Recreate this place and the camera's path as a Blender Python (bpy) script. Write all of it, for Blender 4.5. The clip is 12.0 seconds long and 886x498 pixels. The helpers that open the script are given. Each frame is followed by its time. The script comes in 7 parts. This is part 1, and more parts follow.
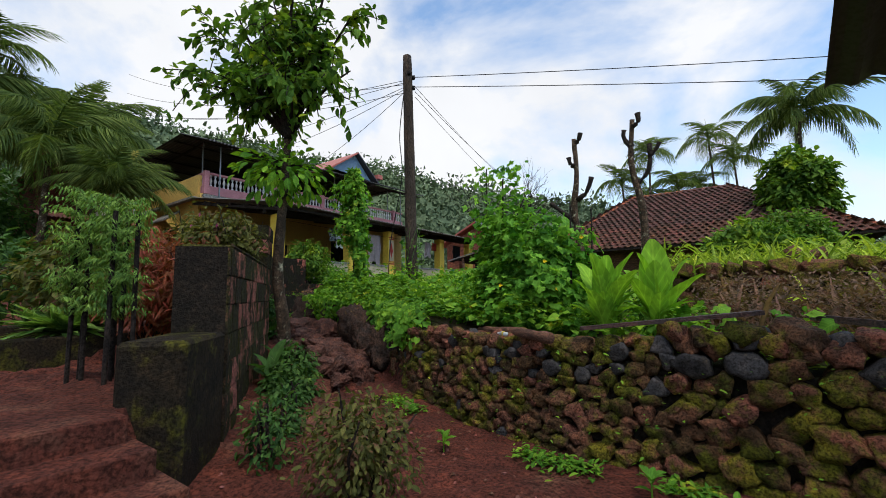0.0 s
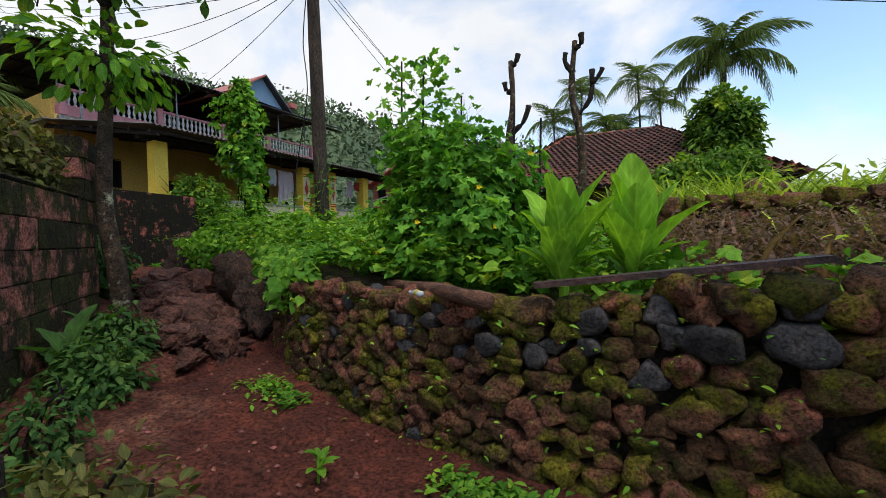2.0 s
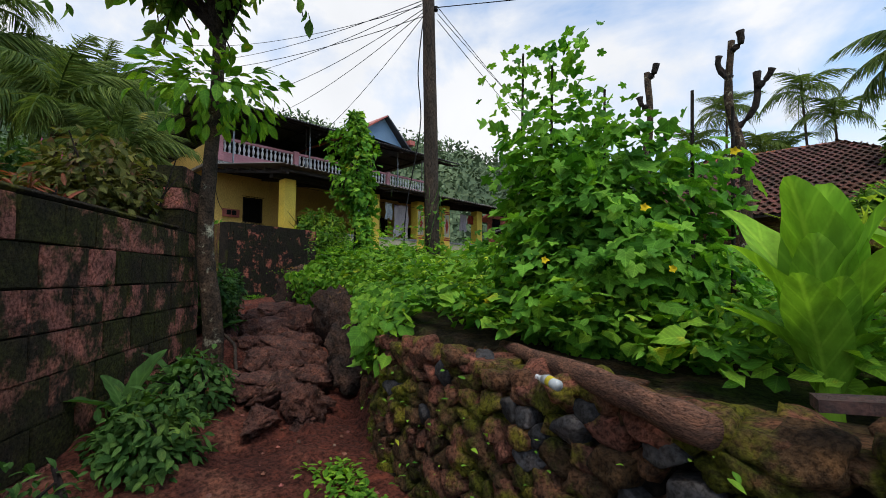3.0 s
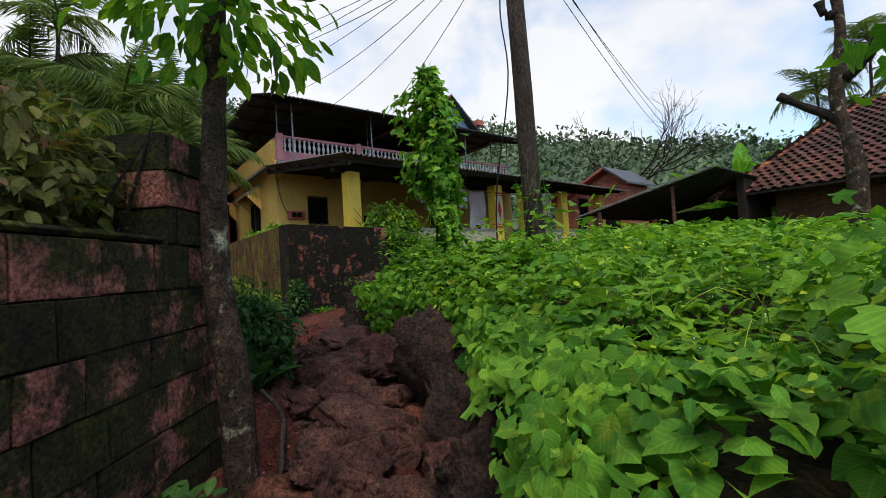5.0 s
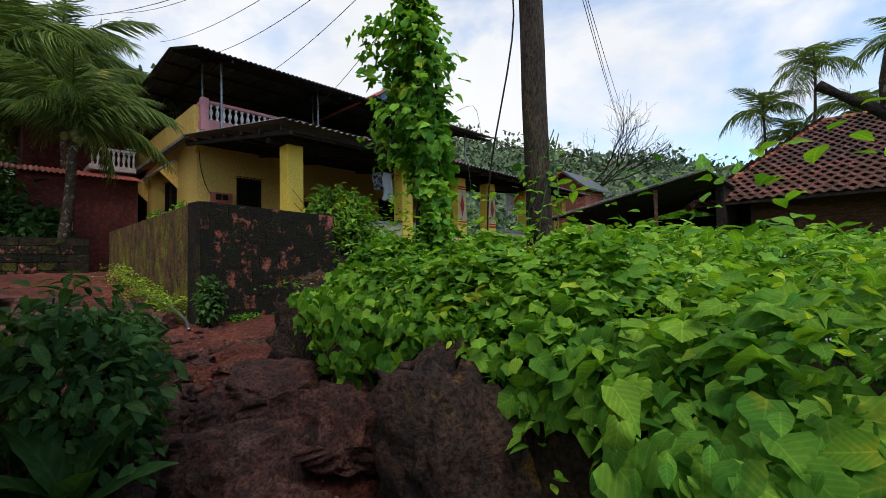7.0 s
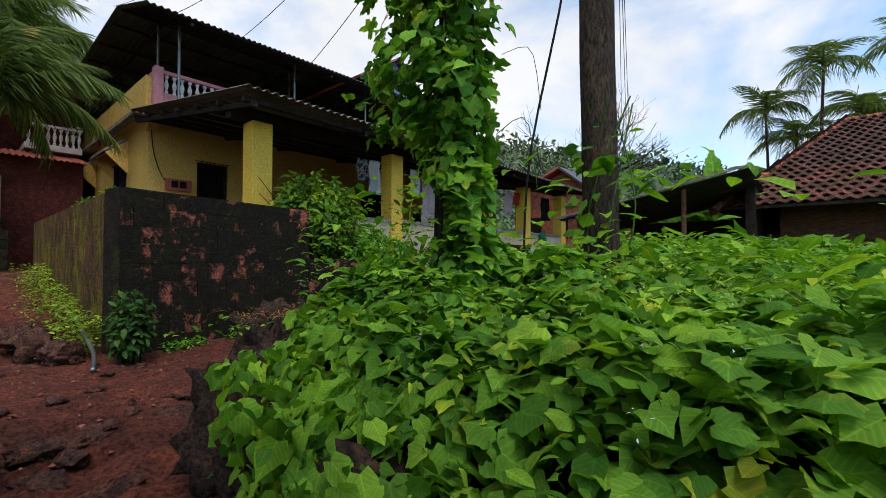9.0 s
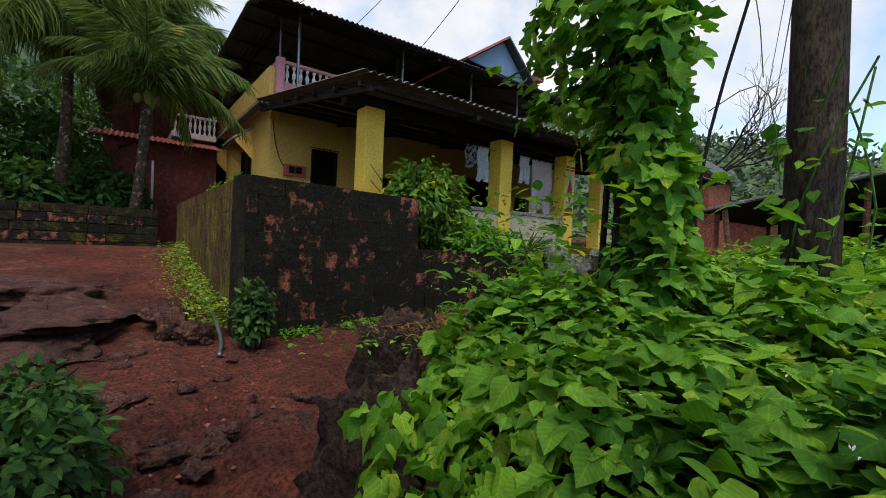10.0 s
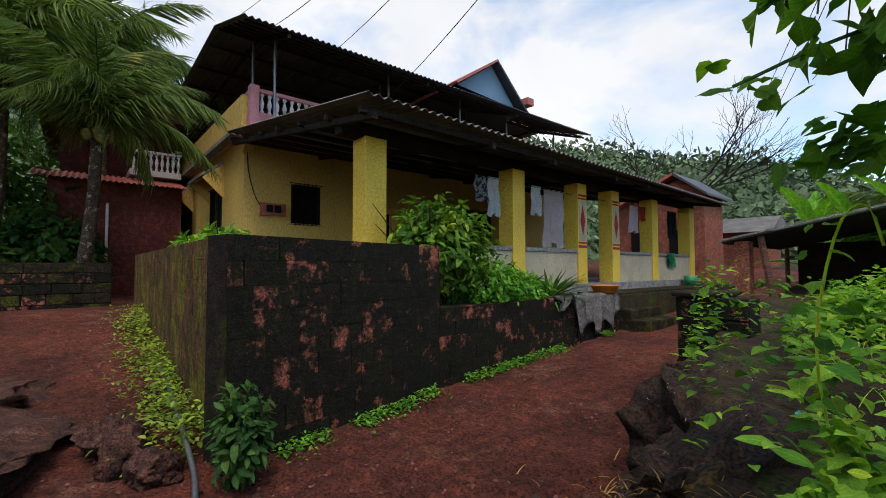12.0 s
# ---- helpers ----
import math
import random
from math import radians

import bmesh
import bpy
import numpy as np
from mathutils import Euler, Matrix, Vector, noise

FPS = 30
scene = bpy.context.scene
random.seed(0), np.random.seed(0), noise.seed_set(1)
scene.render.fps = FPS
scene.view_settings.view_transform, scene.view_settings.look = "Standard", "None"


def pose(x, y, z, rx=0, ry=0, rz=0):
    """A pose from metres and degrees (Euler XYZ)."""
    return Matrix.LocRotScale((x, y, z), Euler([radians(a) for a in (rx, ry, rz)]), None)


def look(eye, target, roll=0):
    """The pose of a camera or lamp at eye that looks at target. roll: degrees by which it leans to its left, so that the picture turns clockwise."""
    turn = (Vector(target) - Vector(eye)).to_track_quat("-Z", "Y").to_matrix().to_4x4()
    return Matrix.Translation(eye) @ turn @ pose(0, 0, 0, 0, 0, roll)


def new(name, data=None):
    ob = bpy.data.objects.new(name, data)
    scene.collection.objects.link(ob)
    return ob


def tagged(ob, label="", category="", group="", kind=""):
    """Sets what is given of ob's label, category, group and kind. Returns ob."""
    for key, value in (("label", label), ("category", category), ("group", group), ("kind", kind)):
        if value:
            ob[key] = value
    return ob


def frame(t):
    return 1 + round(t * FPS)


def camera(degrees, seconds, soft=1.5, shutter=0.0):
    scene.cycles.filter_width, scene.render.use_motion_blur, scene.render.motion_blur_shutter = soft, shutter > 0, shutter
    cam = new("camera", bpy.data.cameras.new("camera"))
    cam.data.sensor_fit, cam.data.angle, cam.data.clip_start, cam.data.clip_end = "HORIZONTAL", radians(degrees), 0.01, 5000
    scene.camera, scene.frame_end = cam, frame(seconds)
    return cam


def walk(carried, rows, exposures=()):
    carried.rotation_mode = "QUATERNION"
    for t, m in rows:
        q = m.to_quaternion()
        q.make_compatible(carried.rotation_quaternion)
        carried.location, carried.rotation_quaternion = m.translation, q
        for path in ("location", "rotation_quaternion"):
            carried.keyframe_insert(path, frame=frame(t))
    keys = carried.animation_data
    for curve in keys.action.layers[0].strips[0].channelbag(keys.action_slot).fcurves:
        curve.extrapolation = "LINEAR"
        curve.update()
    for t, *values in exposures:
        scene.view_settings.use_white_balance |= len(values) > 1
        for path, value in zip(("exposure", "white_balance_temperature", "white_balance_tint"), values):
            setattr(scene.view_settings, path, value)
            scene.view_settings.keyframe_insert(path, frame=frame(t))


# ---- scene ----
cam = camera(91.4, 12.0, 0.9)
PATH = [
    (0, (-0.016, 0.027, 1.39), (-1.212, 1.615, 1.605), -0.7),
    (0.5, (-0.192, 0.261, 1.375), (-1.237, 1.965, 1.426), 0.1),
    (1, (-0.232, 0.592, 1.315), (-1.148, 2.368, 1.237), -0.7),
    (1.5, (-0.379, 0.996, 1.339), (-1.311, 2.763, 1.252), -1.5),
    (2, (-0.653, 1.377, 1.362), (-1.591, 3.142, 1.315), -1.1),
    (2.5, (-0.922, 1.874, 1.346), (-2.009, 3.548, 1.469), -0.8),
    (3, (-1.24, 2.205, 1.422), (-2.6, 3.667, 1.537), 0.1),
    (3.5, (-1.647, 2.498, 1.449), (-3.082, 3.888, 1.553), 0.2),
    (3.7, (-1.807, 2.642, 1.437), (-3.307, 3.963, 1.509), -0.3),
    (5.3, (-3.346, 3.324, 1.641), (-4.912, 4.566, 1.718), -3.6),
    (5.5, (-3.513, 3.399, 1.639), (-5.055, 4.67, 1.711), -3.4),
    (6, (-3.974, 3.563, 1.652), (-5.408, 4.956, 1.714), -1.8),
    (6.5, (-4.36, 3.822, 1.639), (-5.767, 5.242, 1.704), -1.5),
    (7, (-4.782, 4.04, 1.647), (-6.164, 5.484, 1.714), -1.0),
    (7.2, (-4.948, 4.132, 1.669), (-6.308, 5.597, 1.736), -1.1),
    (8.8, (-6.064, 4.881, 1.872), (-7.347, 6.415, 1.923), -0.0),
    (9, (-6.166, 4.975, 1.876), (-7.479, 6.483, 1.92), 0.1),
    (9.5, (-6.414, 5.166, 1.968), (-7.932, 6.468, 1.973), 0.6),
    (10, (-6.777, 5.088, 1.997), (-8.375, 6.291, 1.967), 2.6),
    (10.5, (-7.189, 5.066, 2.207), (-8.755, 6.309, 2.159), -0.7),
    (11, (-7.641, 5.195, 2.296), (-9.212, 6.432, 2.258), -1.6),
    (11.5, (-7.91, 5.228, 2.403), (-9.453, 6.499, 2.491), -1.2),
    (12, (-8.192, 5.289, 2.383), (-9.714, 6.583, 2.469), -0.1),
]
walk(cam, [(t, look(eye, target, roll)) for t, eye, target, roll in PATH])

# ---- sky, sun, exposure ----
scene.view_settings.exposure = 0.52
SUN_ELEVATION, SUN_AZIMUTH = radians(62), radians(120)
world = bpy.data.worlds.new("sky")
world.use_nodes = True
scene.world = world
wn, wl = world.node_tree.nodes, world.node_tree.links
wn.clear()
w_out = wn.new("ShaderNodeOutputWorld")
w_bg = wn.new("ShaderNodeBackground")
w_sky = wn.new("ShaderNodeTexSky")
w_sky.sky_type = "NISHITA"
w_sky.sun_disc = False
w_sky.sun_elevation, w_sky.sun_rotation = SUN_ELEVATION, SUN_AZIMUTH
w_co = wn.new("ShaderNodeTexCoord")
w_map = wn.new("ShaderNodeMapping")
w_map.inputs["Scale"].default_value = (1.0, 1.0, 1.7)
w_map.inputs["Location"].default_value = (0.35, 0.1, 0.0)
w_noise = wn.new("ShaderNodeTexNoise")
w_noise.inputs["Scale"].default_value = 2.1
w_noise.inputs["Detail"].default_value = 9.0
w_noise.inputs["Roughness"].default_value = 0.55
w_noise.inputs["Distortion"].default_value = 0.25
w_ramp = wn.new("ShaderNodeValToRGB")
w_ramp.color_ramp.elements[0].position, w_ramp.color_ramp.elements[0].color = 0.44, (0, 0, 0, 1)
w_ramp.color_ramp.elements[1].position, w_ramp.color_ramp.elements[1].color = 0.62, (1, 1, 1, 1)
w_mix = wn.new("ShaderNodeMixRGB")
w_tone = wn.new("ShaderNodeTexNoise")
w_tone.inputs["Scale"].default_value, w_tone.inputs["Detail"].default_value = 3.3, 7.0
w_cloud = wn.new("ShaderNodeMixRGB")
w_cloud.inputs["Color1"].default_value = (3.9, 4.05, 4.3, 1)
w_cloud.inputs["Color2"].default_value = (5.7, 5.75, 5.9, 1)
wl.new(w_co.outputs["Generated"], w_tone.inputs["Vector"])
wl.new(w_tone.outputs["Fac"], w_cloud.inputs["Fac"])
wl.new(w_cloud.outputs["Color"], w_mix.inputs["Color2"])
w_gain = wn.new("ShaderNodeMixRGB")
w_gain.blend_type = "MULTIPLY"
w_gain.inputs["Fac"].default_value = 1.0
w_gain.inputs["Color2"].default_value = (1.35, 1.42, 1.4, 1)
wl.new(w_co.outputs["Generated"], w_map.inputs["Vector"])
wl.new(w_map.outputs["Vector"], w_noise.inputs["Vector"])
# cloud thickens towards the west
w_axes = wn.new("ShaderNodeSeparateXYZ")
w_west = wn.new("ShaderNodeMath")
w_west.operation = "MULTIPLY_ADD"
w_west.inputs[1].default_value = -0.13
wl.new(w_co.outputs["Generated"], w_axes.inputs["Vector"])
wl.new(w_axes.outputs["X"], w_west.inputs[0])
wl.new(w_noise.outputs["Fac"], w_west.inputs[2])
wl.new(w_west.outputs["Value"], w_ramp.inputs["Fac"])
wl.new(w_sky.outputs["Color"], w_gain.inputs["Color1"])
wl.new(w_gain.outputs["Color"], w_mix.inputs["Color1"])
wl.new(w_ramp.outputs["Color"], w_mix.inputs["Fac"])
wl.new(w_mix.outputs["Color"], w_bg.inputs["Color"])
w_bg.inputs["Strength"].default_value = 0.135
wl.new(w_bg.outputs["Background"], w_out.inputs["Surface"])
sun_data = bpy.data.lights.new("sun", "SUN")
sun_data.energy, sun_data.angle, sun_data.color = 1.5, radians(24), (1.0, 0.95, 0.86)
sun = new("sun", sun_data)
sun.matrix_world = look((math.sin(SUN_AZIMUTH) * math.cos(SUN_ELEVATION), math.cos(SUN_AZIMUTH) * math.cos(SUN_ELEVATION), math.sin(SUN_ELEVATION)), (0, 0, 0))

# ---- materials ----
def material(name, base, second=None, third=None, scale=3.0, fine=40.0, rough=0.85, bump=0.3, bump_scale=60.0, spread=0.5,
             third_at=0.62, third_scale=1.2, metal=0.0, vary=0.0, translucent=0.0, stretch=(1, 1, 1), island=False, coat=0.0, veins=0.0, patchy=0.0):
    """Three tones mixed by a coarse and a fine noise, with relief; vary: lightness that differs from object to object or leaf to leaf."""
    m = bpy.data.materials.new(name)
    m.use_nodes = True
    n, l = m.node_tree.nodes, m.node_tree.links
    p = n["Principled BSDF"]
    p.inputs["Roughness"].default_value, p.inputs["Metallic"].default_value = rough, metal
    p.inputs["Specular IOR Level"].default_value = 0.35 if rough < 0.7 else 0.15
    co, mp = n.new("ShaderNodeTexCoord"), n.new("ShaderNodeMapping")
    mp.inputs["Scale"].default_value = stretch
    geo = n.new("ShaderNodeNewGeometry")
    l.new(geo.outputs["Position"], mp.inputs["Vector"])

    def noise_of(sc, detail=6.0, r=0.6):
        t = n.new("ShaderNodeTexNoise")
        t.inputs["Scale"].default_value, t.inputs["Detail"].default_value, t.inputs["Roughness"].default_value = sc, detail, r
        l.new(mp.outputs["Vector"], t.inputs["Vector"])
        return t.outputs["Fac"]

    def ramp(fac, a, b):
        r = n.new("ShaderNodeMapRange")
        r.inputs["From Min"].default_value, r.inputs["From Max"].default_value = a, b
        l.new(fac, r.inputs["Value"])
        return r.outputs["Result"]

    def mix(fac, a, b, kind="MIX"):
        x = n.new("ShaderNodeMixRGB")
        x.blend_type = kind
        for sock, v in ((x.inputs["Fac"], fac), (x.inputs["Color1"], a), (x.inputs["Color2"], b)):
            if isinstance(v, (tuple, float, int)):
                sock.default_value = (*v, 1) if isinstance(v, tuple) else v
            else:
                l.new(v, sock)
        return x.outputs["Color"]

    second = second or tuple(c * 0.65 for c in base)
    col = mix(ramp(noise_of(scale), 0.5 - spread / 4, 0.5 + spread / 4), base, second)
    if third:
        patch_fac = noise_of(third_scale, 8.0, 0.68)
        if patchy:
            shift = n.new("ShaderNodeMath")
            shift.operation = "MULTIPLY_ADD"
            shift.inputs[1].default_value = patchy
            l.new(n.new("ShaderNodeObjectInfo").outputs["Random"], shift.inputs[0])
            l.new(patch_fac, shift.inputs[2])
            patch_fac = shift.outputs["Value"]
        col = mix(ramp(patch_fac, third_at, third_at + 0.1), col, third)
    deep = (0.3, 0.28, 0.25) if bump > 0.25 else (0.72, 0.7, 0.68)
    col = mix(ramp(noise_of(fine, 5.0, 0.65), 0.42, 0.62), col, mix(1.0, col, deep, "MULTIPLY"))
    if bump > 0.25:
        col = mix(ramp(noise_of(fine * 0.23, 5.0, 0.6), 0.46, 0.66), col, mix(1.0, col, (1.75, 1.6, 1.45), "MULTIPLY"))
    if vary:
        hsv = n.new("ShaderNodeHueSaturation")
        if island:
            rnd = geo.outputs["Random Per Island"]
        else:
            rnd = n.new("ShaderNodeObjectInfo").outputs["Random"]
        v = n.new("ShaderNodeMapRange")
        v.inputs["To Min"].default_value, v.inputs["To Max"].default_value = 1 - vary, 1 + vary
        l.new(rnd, v.inputs["Value"])
        hh = n.new("ShaderNodeMapRange")
        hh.inputs["To Min"].default_value, hh.inputs["To Max"].default_value = 0.5 + 0.035 * vary, 0.5 - 0.05 * vary
        l.new(rnd, hh.inputs["Value"])
        l.new(v.outputs["Result"], hsv.inputs["Value"])
        l.new(hh.outputs["Result"], hsv.inputs["Hue"])
        l.new(col, hsv.inputs["Color"])
        col = hsv.outputs["Color"]
    if veins:
        # pale midrib and slanting side veins, in the blade's own coordinates
        uv, axes = n.new("ShaderNodeUVMap"), n.new("ShaderNodeSeparateXYZ")
        l.new(uv.outputs["UV"], axes.inputs["Vector"])

        def calc(op, a, b=0.0):
            x = n.new("ShaderNodeMath")
            x.operation = op
            for sock, v in ((x.inputs[0], a), (x.inputs[1], b)):
                if isinstance(v, float):
                    sock.default_value = v
                else:
                    l.new(v, sock)
            return x.outputs["Value"]

        side = calc("ABSOLUTE", axes.outputs["X"])
        rib = calc("SUBTRACT", 1.0, ramp(side, 0.008, 0.03))
        slant = calc("SINE", calc("MULTIPLY", calc("SUBTRACT", axes.outputs["Y"], calc("MULTIPLY", side, 0.9)), 40.0))
        vein = calc("MAXIMUM", rib, calc("MULTIPLY", ramp(slant, 0.8, 1.0), 0.55))
        col = mix(calc("MULTIPLY", vein, veins), col, mix(1.0, col, (1.9, 1.6, 1.9), "MULTIPLY"))
        col = mix(calc("MULTIPLY", ramp(slant, 0.2, -0.9), 0.3), col, mix(1.0, col, (0.7, 0.74, 0.7), "MULTIPLY"))
    l.new(col, p.inputs["Base Color"])
    if coat:
        p.inputs["Coat Weight"].default_value, p.inputs["Coat Roughness"].default_value = coat, 0.3
    if bump:
        b = n.new("ShaderNodeBump")
        b.inputs["Strength"].default_value, b.inputs["Distance"].default_value = min(1.0, bump * 1.4), 0.06 if bump > 0.25 else 0.01
        l.new(noise_of(bump_scale * (0.55 if bump > 0.25 else 1), 9.0, 0.72), b.inputs["Height"])
        l.new(b.outputs["Normal"], p.inputs["Normal"])
    if translucent:
        tr, ms = n.new("ShaderNodeBsdfTranslucent"), n.new("ShaderNodeMixShader")
        l.new(mix(1.0, col, (1.25, 1.3, 0.6), "MULTIPLY"), tr.inputs["Color"])
        ms.inputs["Fac"].default_value = translucent
        l.new(p.outputs["BSDF"], ms.inputs[1])
        l.new(tr.outputs["BSDF"], ms.inputs[2])
        l.new(ms.outputs["Shader"], n["Material Output"].inputs["Surface"])
    return m


M_EARTH = material("red_earth", (0.165, 0.048, 0.031), (0.09, 0.029, 0.02), (0.2, 0.085, 0.056), scale=1.1, fine=38, bump=0.8, bump_scale=45, rough=0.85, third_at=0.56)
M_SOIL = material("dark_soil", (0.06, 0.04, 0.02), (0.035, 0.025, 0.014), (0.05, 0.07, 0.012), scale=2, fine=40, bump=0.6, bump_scale=30, third_at=0.52)
M_ROCK = material("laterite_rock", (0.16, 0.07, 0.052), (0.07, 0.036, 0.03), (0.26, 0.135, 0.1), scale=6, fine=55, bump=0.9, bump_scale=40, rough=0.72, third_at=0.58, third_scale=4)
M_MOUND = material("pitted_black_laterite", (0.05, 0.038, 0.033), (0.09, 0.052, 0.038), (0.18, 0.11, 0.02), scale=9, fine=45, bump=1.0, bump_scale=38, rough=0.9, third_at=0.575, third_scale=3)
M_STONE = material("rubble_stone", (0.205, 0.1, 0.05), (0.08, 0.047, 0.03), (0.15, 0.15, 0.013), scale=7, fine=60, bump=0.9, bump_scale=55, vary=0.5, third_at=0.48, third_scale=3.5)
M_BASALT = material("dark_basalt", (0.055, 0.052, 0.053), (0.035, 0.033, 0.034), (0.12, 0.09, 0.05), scale=6, fine=60, bump=0.3, bump_scale=50, rough=0.7, vary=0.25, third_at=0.6, third_scale=6)
M_MORTAR = material("wet_black_wall", (0.03, 0.022, 0.015), (0.015, 0.012, 0.009), (0.05, 0.055, 0.01), scale=5, fine=50, bump=0.7, bump_scale=45, third_at=0.55)
M_BLOCK = material("laterite_block", (0.036, 0.026, 0.017), (0.055, 0.056, 0.012), (0.36, 0.15, 0.105), scale=2.6, fine=50, bump=0.8, bump_scale=45, vary=0.2, third_at=0.655, third_scale=4.2, patchy=0.24)
M_BLOCK_DARK = material("blackened_laterite_block", (0.016, 0.012, 0.009), (0.017, 0.018, 0.007), (0.33, 0.12, 0.075), scale=3.5, fine=50, bump=0.9, bump_scale=40, vary=0.15, third_at=0.645, third_scale=5.0, patchy=0.15)
M_BLOCK_MOSS = material("mossy_laterite_block", (0.17, 0.085, 0.04), (0.075, 0.05, 0.025), (0.17, 0.15, 0.02), scale=4.0, fine=50, bump=0.8, bump_scale=45, vary=0.12, third_at=0.48, third_scale=3, stretch=(1, 1, 0.5))
M_PIER = material("mossy_plaster", (0.036, 0.025, 0.013), (0.016, 0.012, 0.008), (0.07, 0.07, 0.009), scale=3.5, fine=45, bump=0.8, bump_scale=40, third_at=0.5, third_scale=2.6)
M_YELLOW = material("yellow_paint", (0.70, 0.46, 0.13), (0.62, 0.40, 0.11), (0.40, 0.27, 0.10), scale=1.2, fine=30, bump=0.12, bump_scale=90, rough=0.75, third_at=0.62, third_scale=1.6, stretch=(1, 1, 0.4))
M_PILLAR = material("bright_yellow_paint", (0.80, 0.54, 0.07), (0.72, 0.47, 0.06), (0.5, 0.36, 0.12), scale=2, fine=30, bump=0.1, bump_scale=90, rough=0.65, third_at=0.64)
M_CREAM = material("cream_parapet_paint", (0.52, 0.44, 0.30), (0.42, 0.36, 0.25), (0.30, 0.26, 0.2), scale=2, fine=30, bump=0.15, rough=0.75)
M_GREYCAP = material("grey_cement", (0.30, 0.29, 0.28), (0.22, 0.215, 0.21), None, scale=3, fine=50, bump=0.3, rough=0.85)
M_PINK = material("pink_paint", (0.55, 0.24, 0.26), (0.45, 0.19, 0.20), (0.28, 0.16, 0.15), scale=3, fine=40, bump=0.2, third_at=0.64)
M_WHITE = material("grimy_white_paint", (0.66, 0.63, 0.62), (0.5, 0.47, 0.47), (0.25, 0.22, 0.21), scale=4, fine=40, bump=0.15, third_at=0.66, third_scale=3)
M_RED = material("red_paint", (0.42, 0.05, 0.04), None, None, bump=0.1)
M_REDWALL = material("dark_red_wall", (0.14, 0.038, 0.032), (0.10, 0.03, 0.026), None, scale=1.5, fine=30, bump=0.3)
M_BRICKRED = material("laterite_red_masonry", (0.34, 0.12, 0.075), (0.26, 0.09, 0.06), None, scale=3, fine=30, bump=0.4)
M_INSIDE = material("dim_interior_plaster", (0.12, 0.09, 0.06), None, None, bump=0.1)
M_SHEET = material("weathered_roof_sheet", (0.21, 0.195, 0.175), (0.13, 0.12, 0.11), (0.28, 0.25, 0.2), scale=2, fine=30, bump=0.15, rough=0.7, third_at=0.58)
M_SHEET_DARK = material("dark_metal_sheet", (0.085, 0.085, 0.095), (0.06, 0.06, 0.066), None, scale=2, fine=30, bump=0.05, rough=0.5, metal=0.2)
M_STEEL = material("grey_steel", (0.22, 0.23, 0.24), (0.16, 0.16, 0.17), None, rough=0.4, metal=0.7, bump=0.05)
M_BLUE = material("blue_sheet", (0.16, 0.25, 0.36), (0.13, 0.21, 0.31), None, scale=1, bump=0.05, rough=0.5)
M_REDSHEET = material("red_metal_sheet", (0.45, 0.12, 0.09), (0.36, 0.10, 0.08), None, bump=0.05, rough=0.5)
M_TILE = material("clay_roof_tile", (0.15, 0.065, 0.042), (0.06, 0.036, 0.026), (0.40, 0.15, 0.07), scale=6, fine=40, bump=0.4, vary=0.4, third_at=0.6, third_scale=1.6)
M_TILE_NEW = material("orange_ridge_tile", (0.40, 0.15, 0.07), (0.3, 0.11, 0.06), None, bump=0.3, vary=0.25)
M_WOOD = material("weathered_wood", (0.20, 0.10, 0.065), (0.10, 0.055, 0.04), None, scale=6, fine=70, bump=0.5, stretch=(1, 1, 4))
M_PLANK = material("dark_red_plank", (0.085, 0.036, 0.03), (0.035, 0.022, 0.02), None, scale=6, fine=60, bump=0.4, rough=0.55)
M_BARK = material("lichen_bark", (0.10, 0.066, 0.043), (0.04, 0.029, 0.02), (0.38, 0.37, 0.27), scale=8, fine=55, bump=0.8, bump_scale=40, third_at=0.56, third_scale=7)
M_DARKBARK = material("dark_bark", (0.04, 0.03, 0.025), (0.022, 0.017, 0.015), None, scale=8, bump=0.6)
M_POLE = material("old_timber_pole", (0.07, 0.052, 0.04), (0.04, 0.03, 0.024), (0.15, 0.12, 0.1), scale=5, fine=50, bump=0.5, third_at=0.62, third_scale=4, stretch=(1, 1, 0.3))
M_WIRE = material("black_cable", (0.02, 0.02, 0.022), None, None, bump=0)
# near-black: room shade put into the colour; also black bars, meters and insulators
M_DARK = material("room_shade_and_black_fittings", (0.012, 0.011, 0.01), None, None, bump=0)
LEAF = dict(bump=0, rough=0.72, fine=12, vary=0.45, island=True, translucent=0.38, veins=0.6)
M_VINE = material("bright_vine_leaf", (0.17, 0.36, 0.025), (0.075, 0.21, 0.02), (0.42, 0.46, 0.03), scale=2, third_at=0.59, third_scale=3, **LEAF)
M_PUMPKIN = material("pumpkin_leaf", (0.16, 0.35, 0.03), (0.09, 0.24, 0.025), (0.3, 0.4, 0.03), scale=2.5, third_at=0.56, third_scale=4, **LEAF)
M_BUSH = material("bitter_gourd_leaf", (0.14, 0.35, 0.035), (0.09, 0.26, 0.028), (0.25, 0.42, 0.035), scale=3, third_at=0.58, **LEAF)
M_TREELEAF = material("tree_leaf", (0.11, 0.23, 0.024), (0.065, 0.15, 0.02), (0.28, 0.38, 0.025), scale=2, third_at=0.56, **LEAF)
M_YOUNG = material("young_leaf", (0.36, 0.5, 0.04), (0.26, 0.42, 0.03), (0.5, 0.5, 0.05), scale=3, third_at=0.58, **LEAF)
M_BROAD = material("turmeric_leaf", (0.24, 0.47, 0.035), (0.16, 0.36, 0.03), None, scale=3, stretch=(1, 1, 0.3), **LEAF)
M_SHRUB = material("dull_shrub_leaf", (0.12, 0.125, 0.03), (0.06, 0.078, 0.02), (0.19, 0.1, 0.055), scale=6, third_at=0.55, third_scale=6, **LEAF)
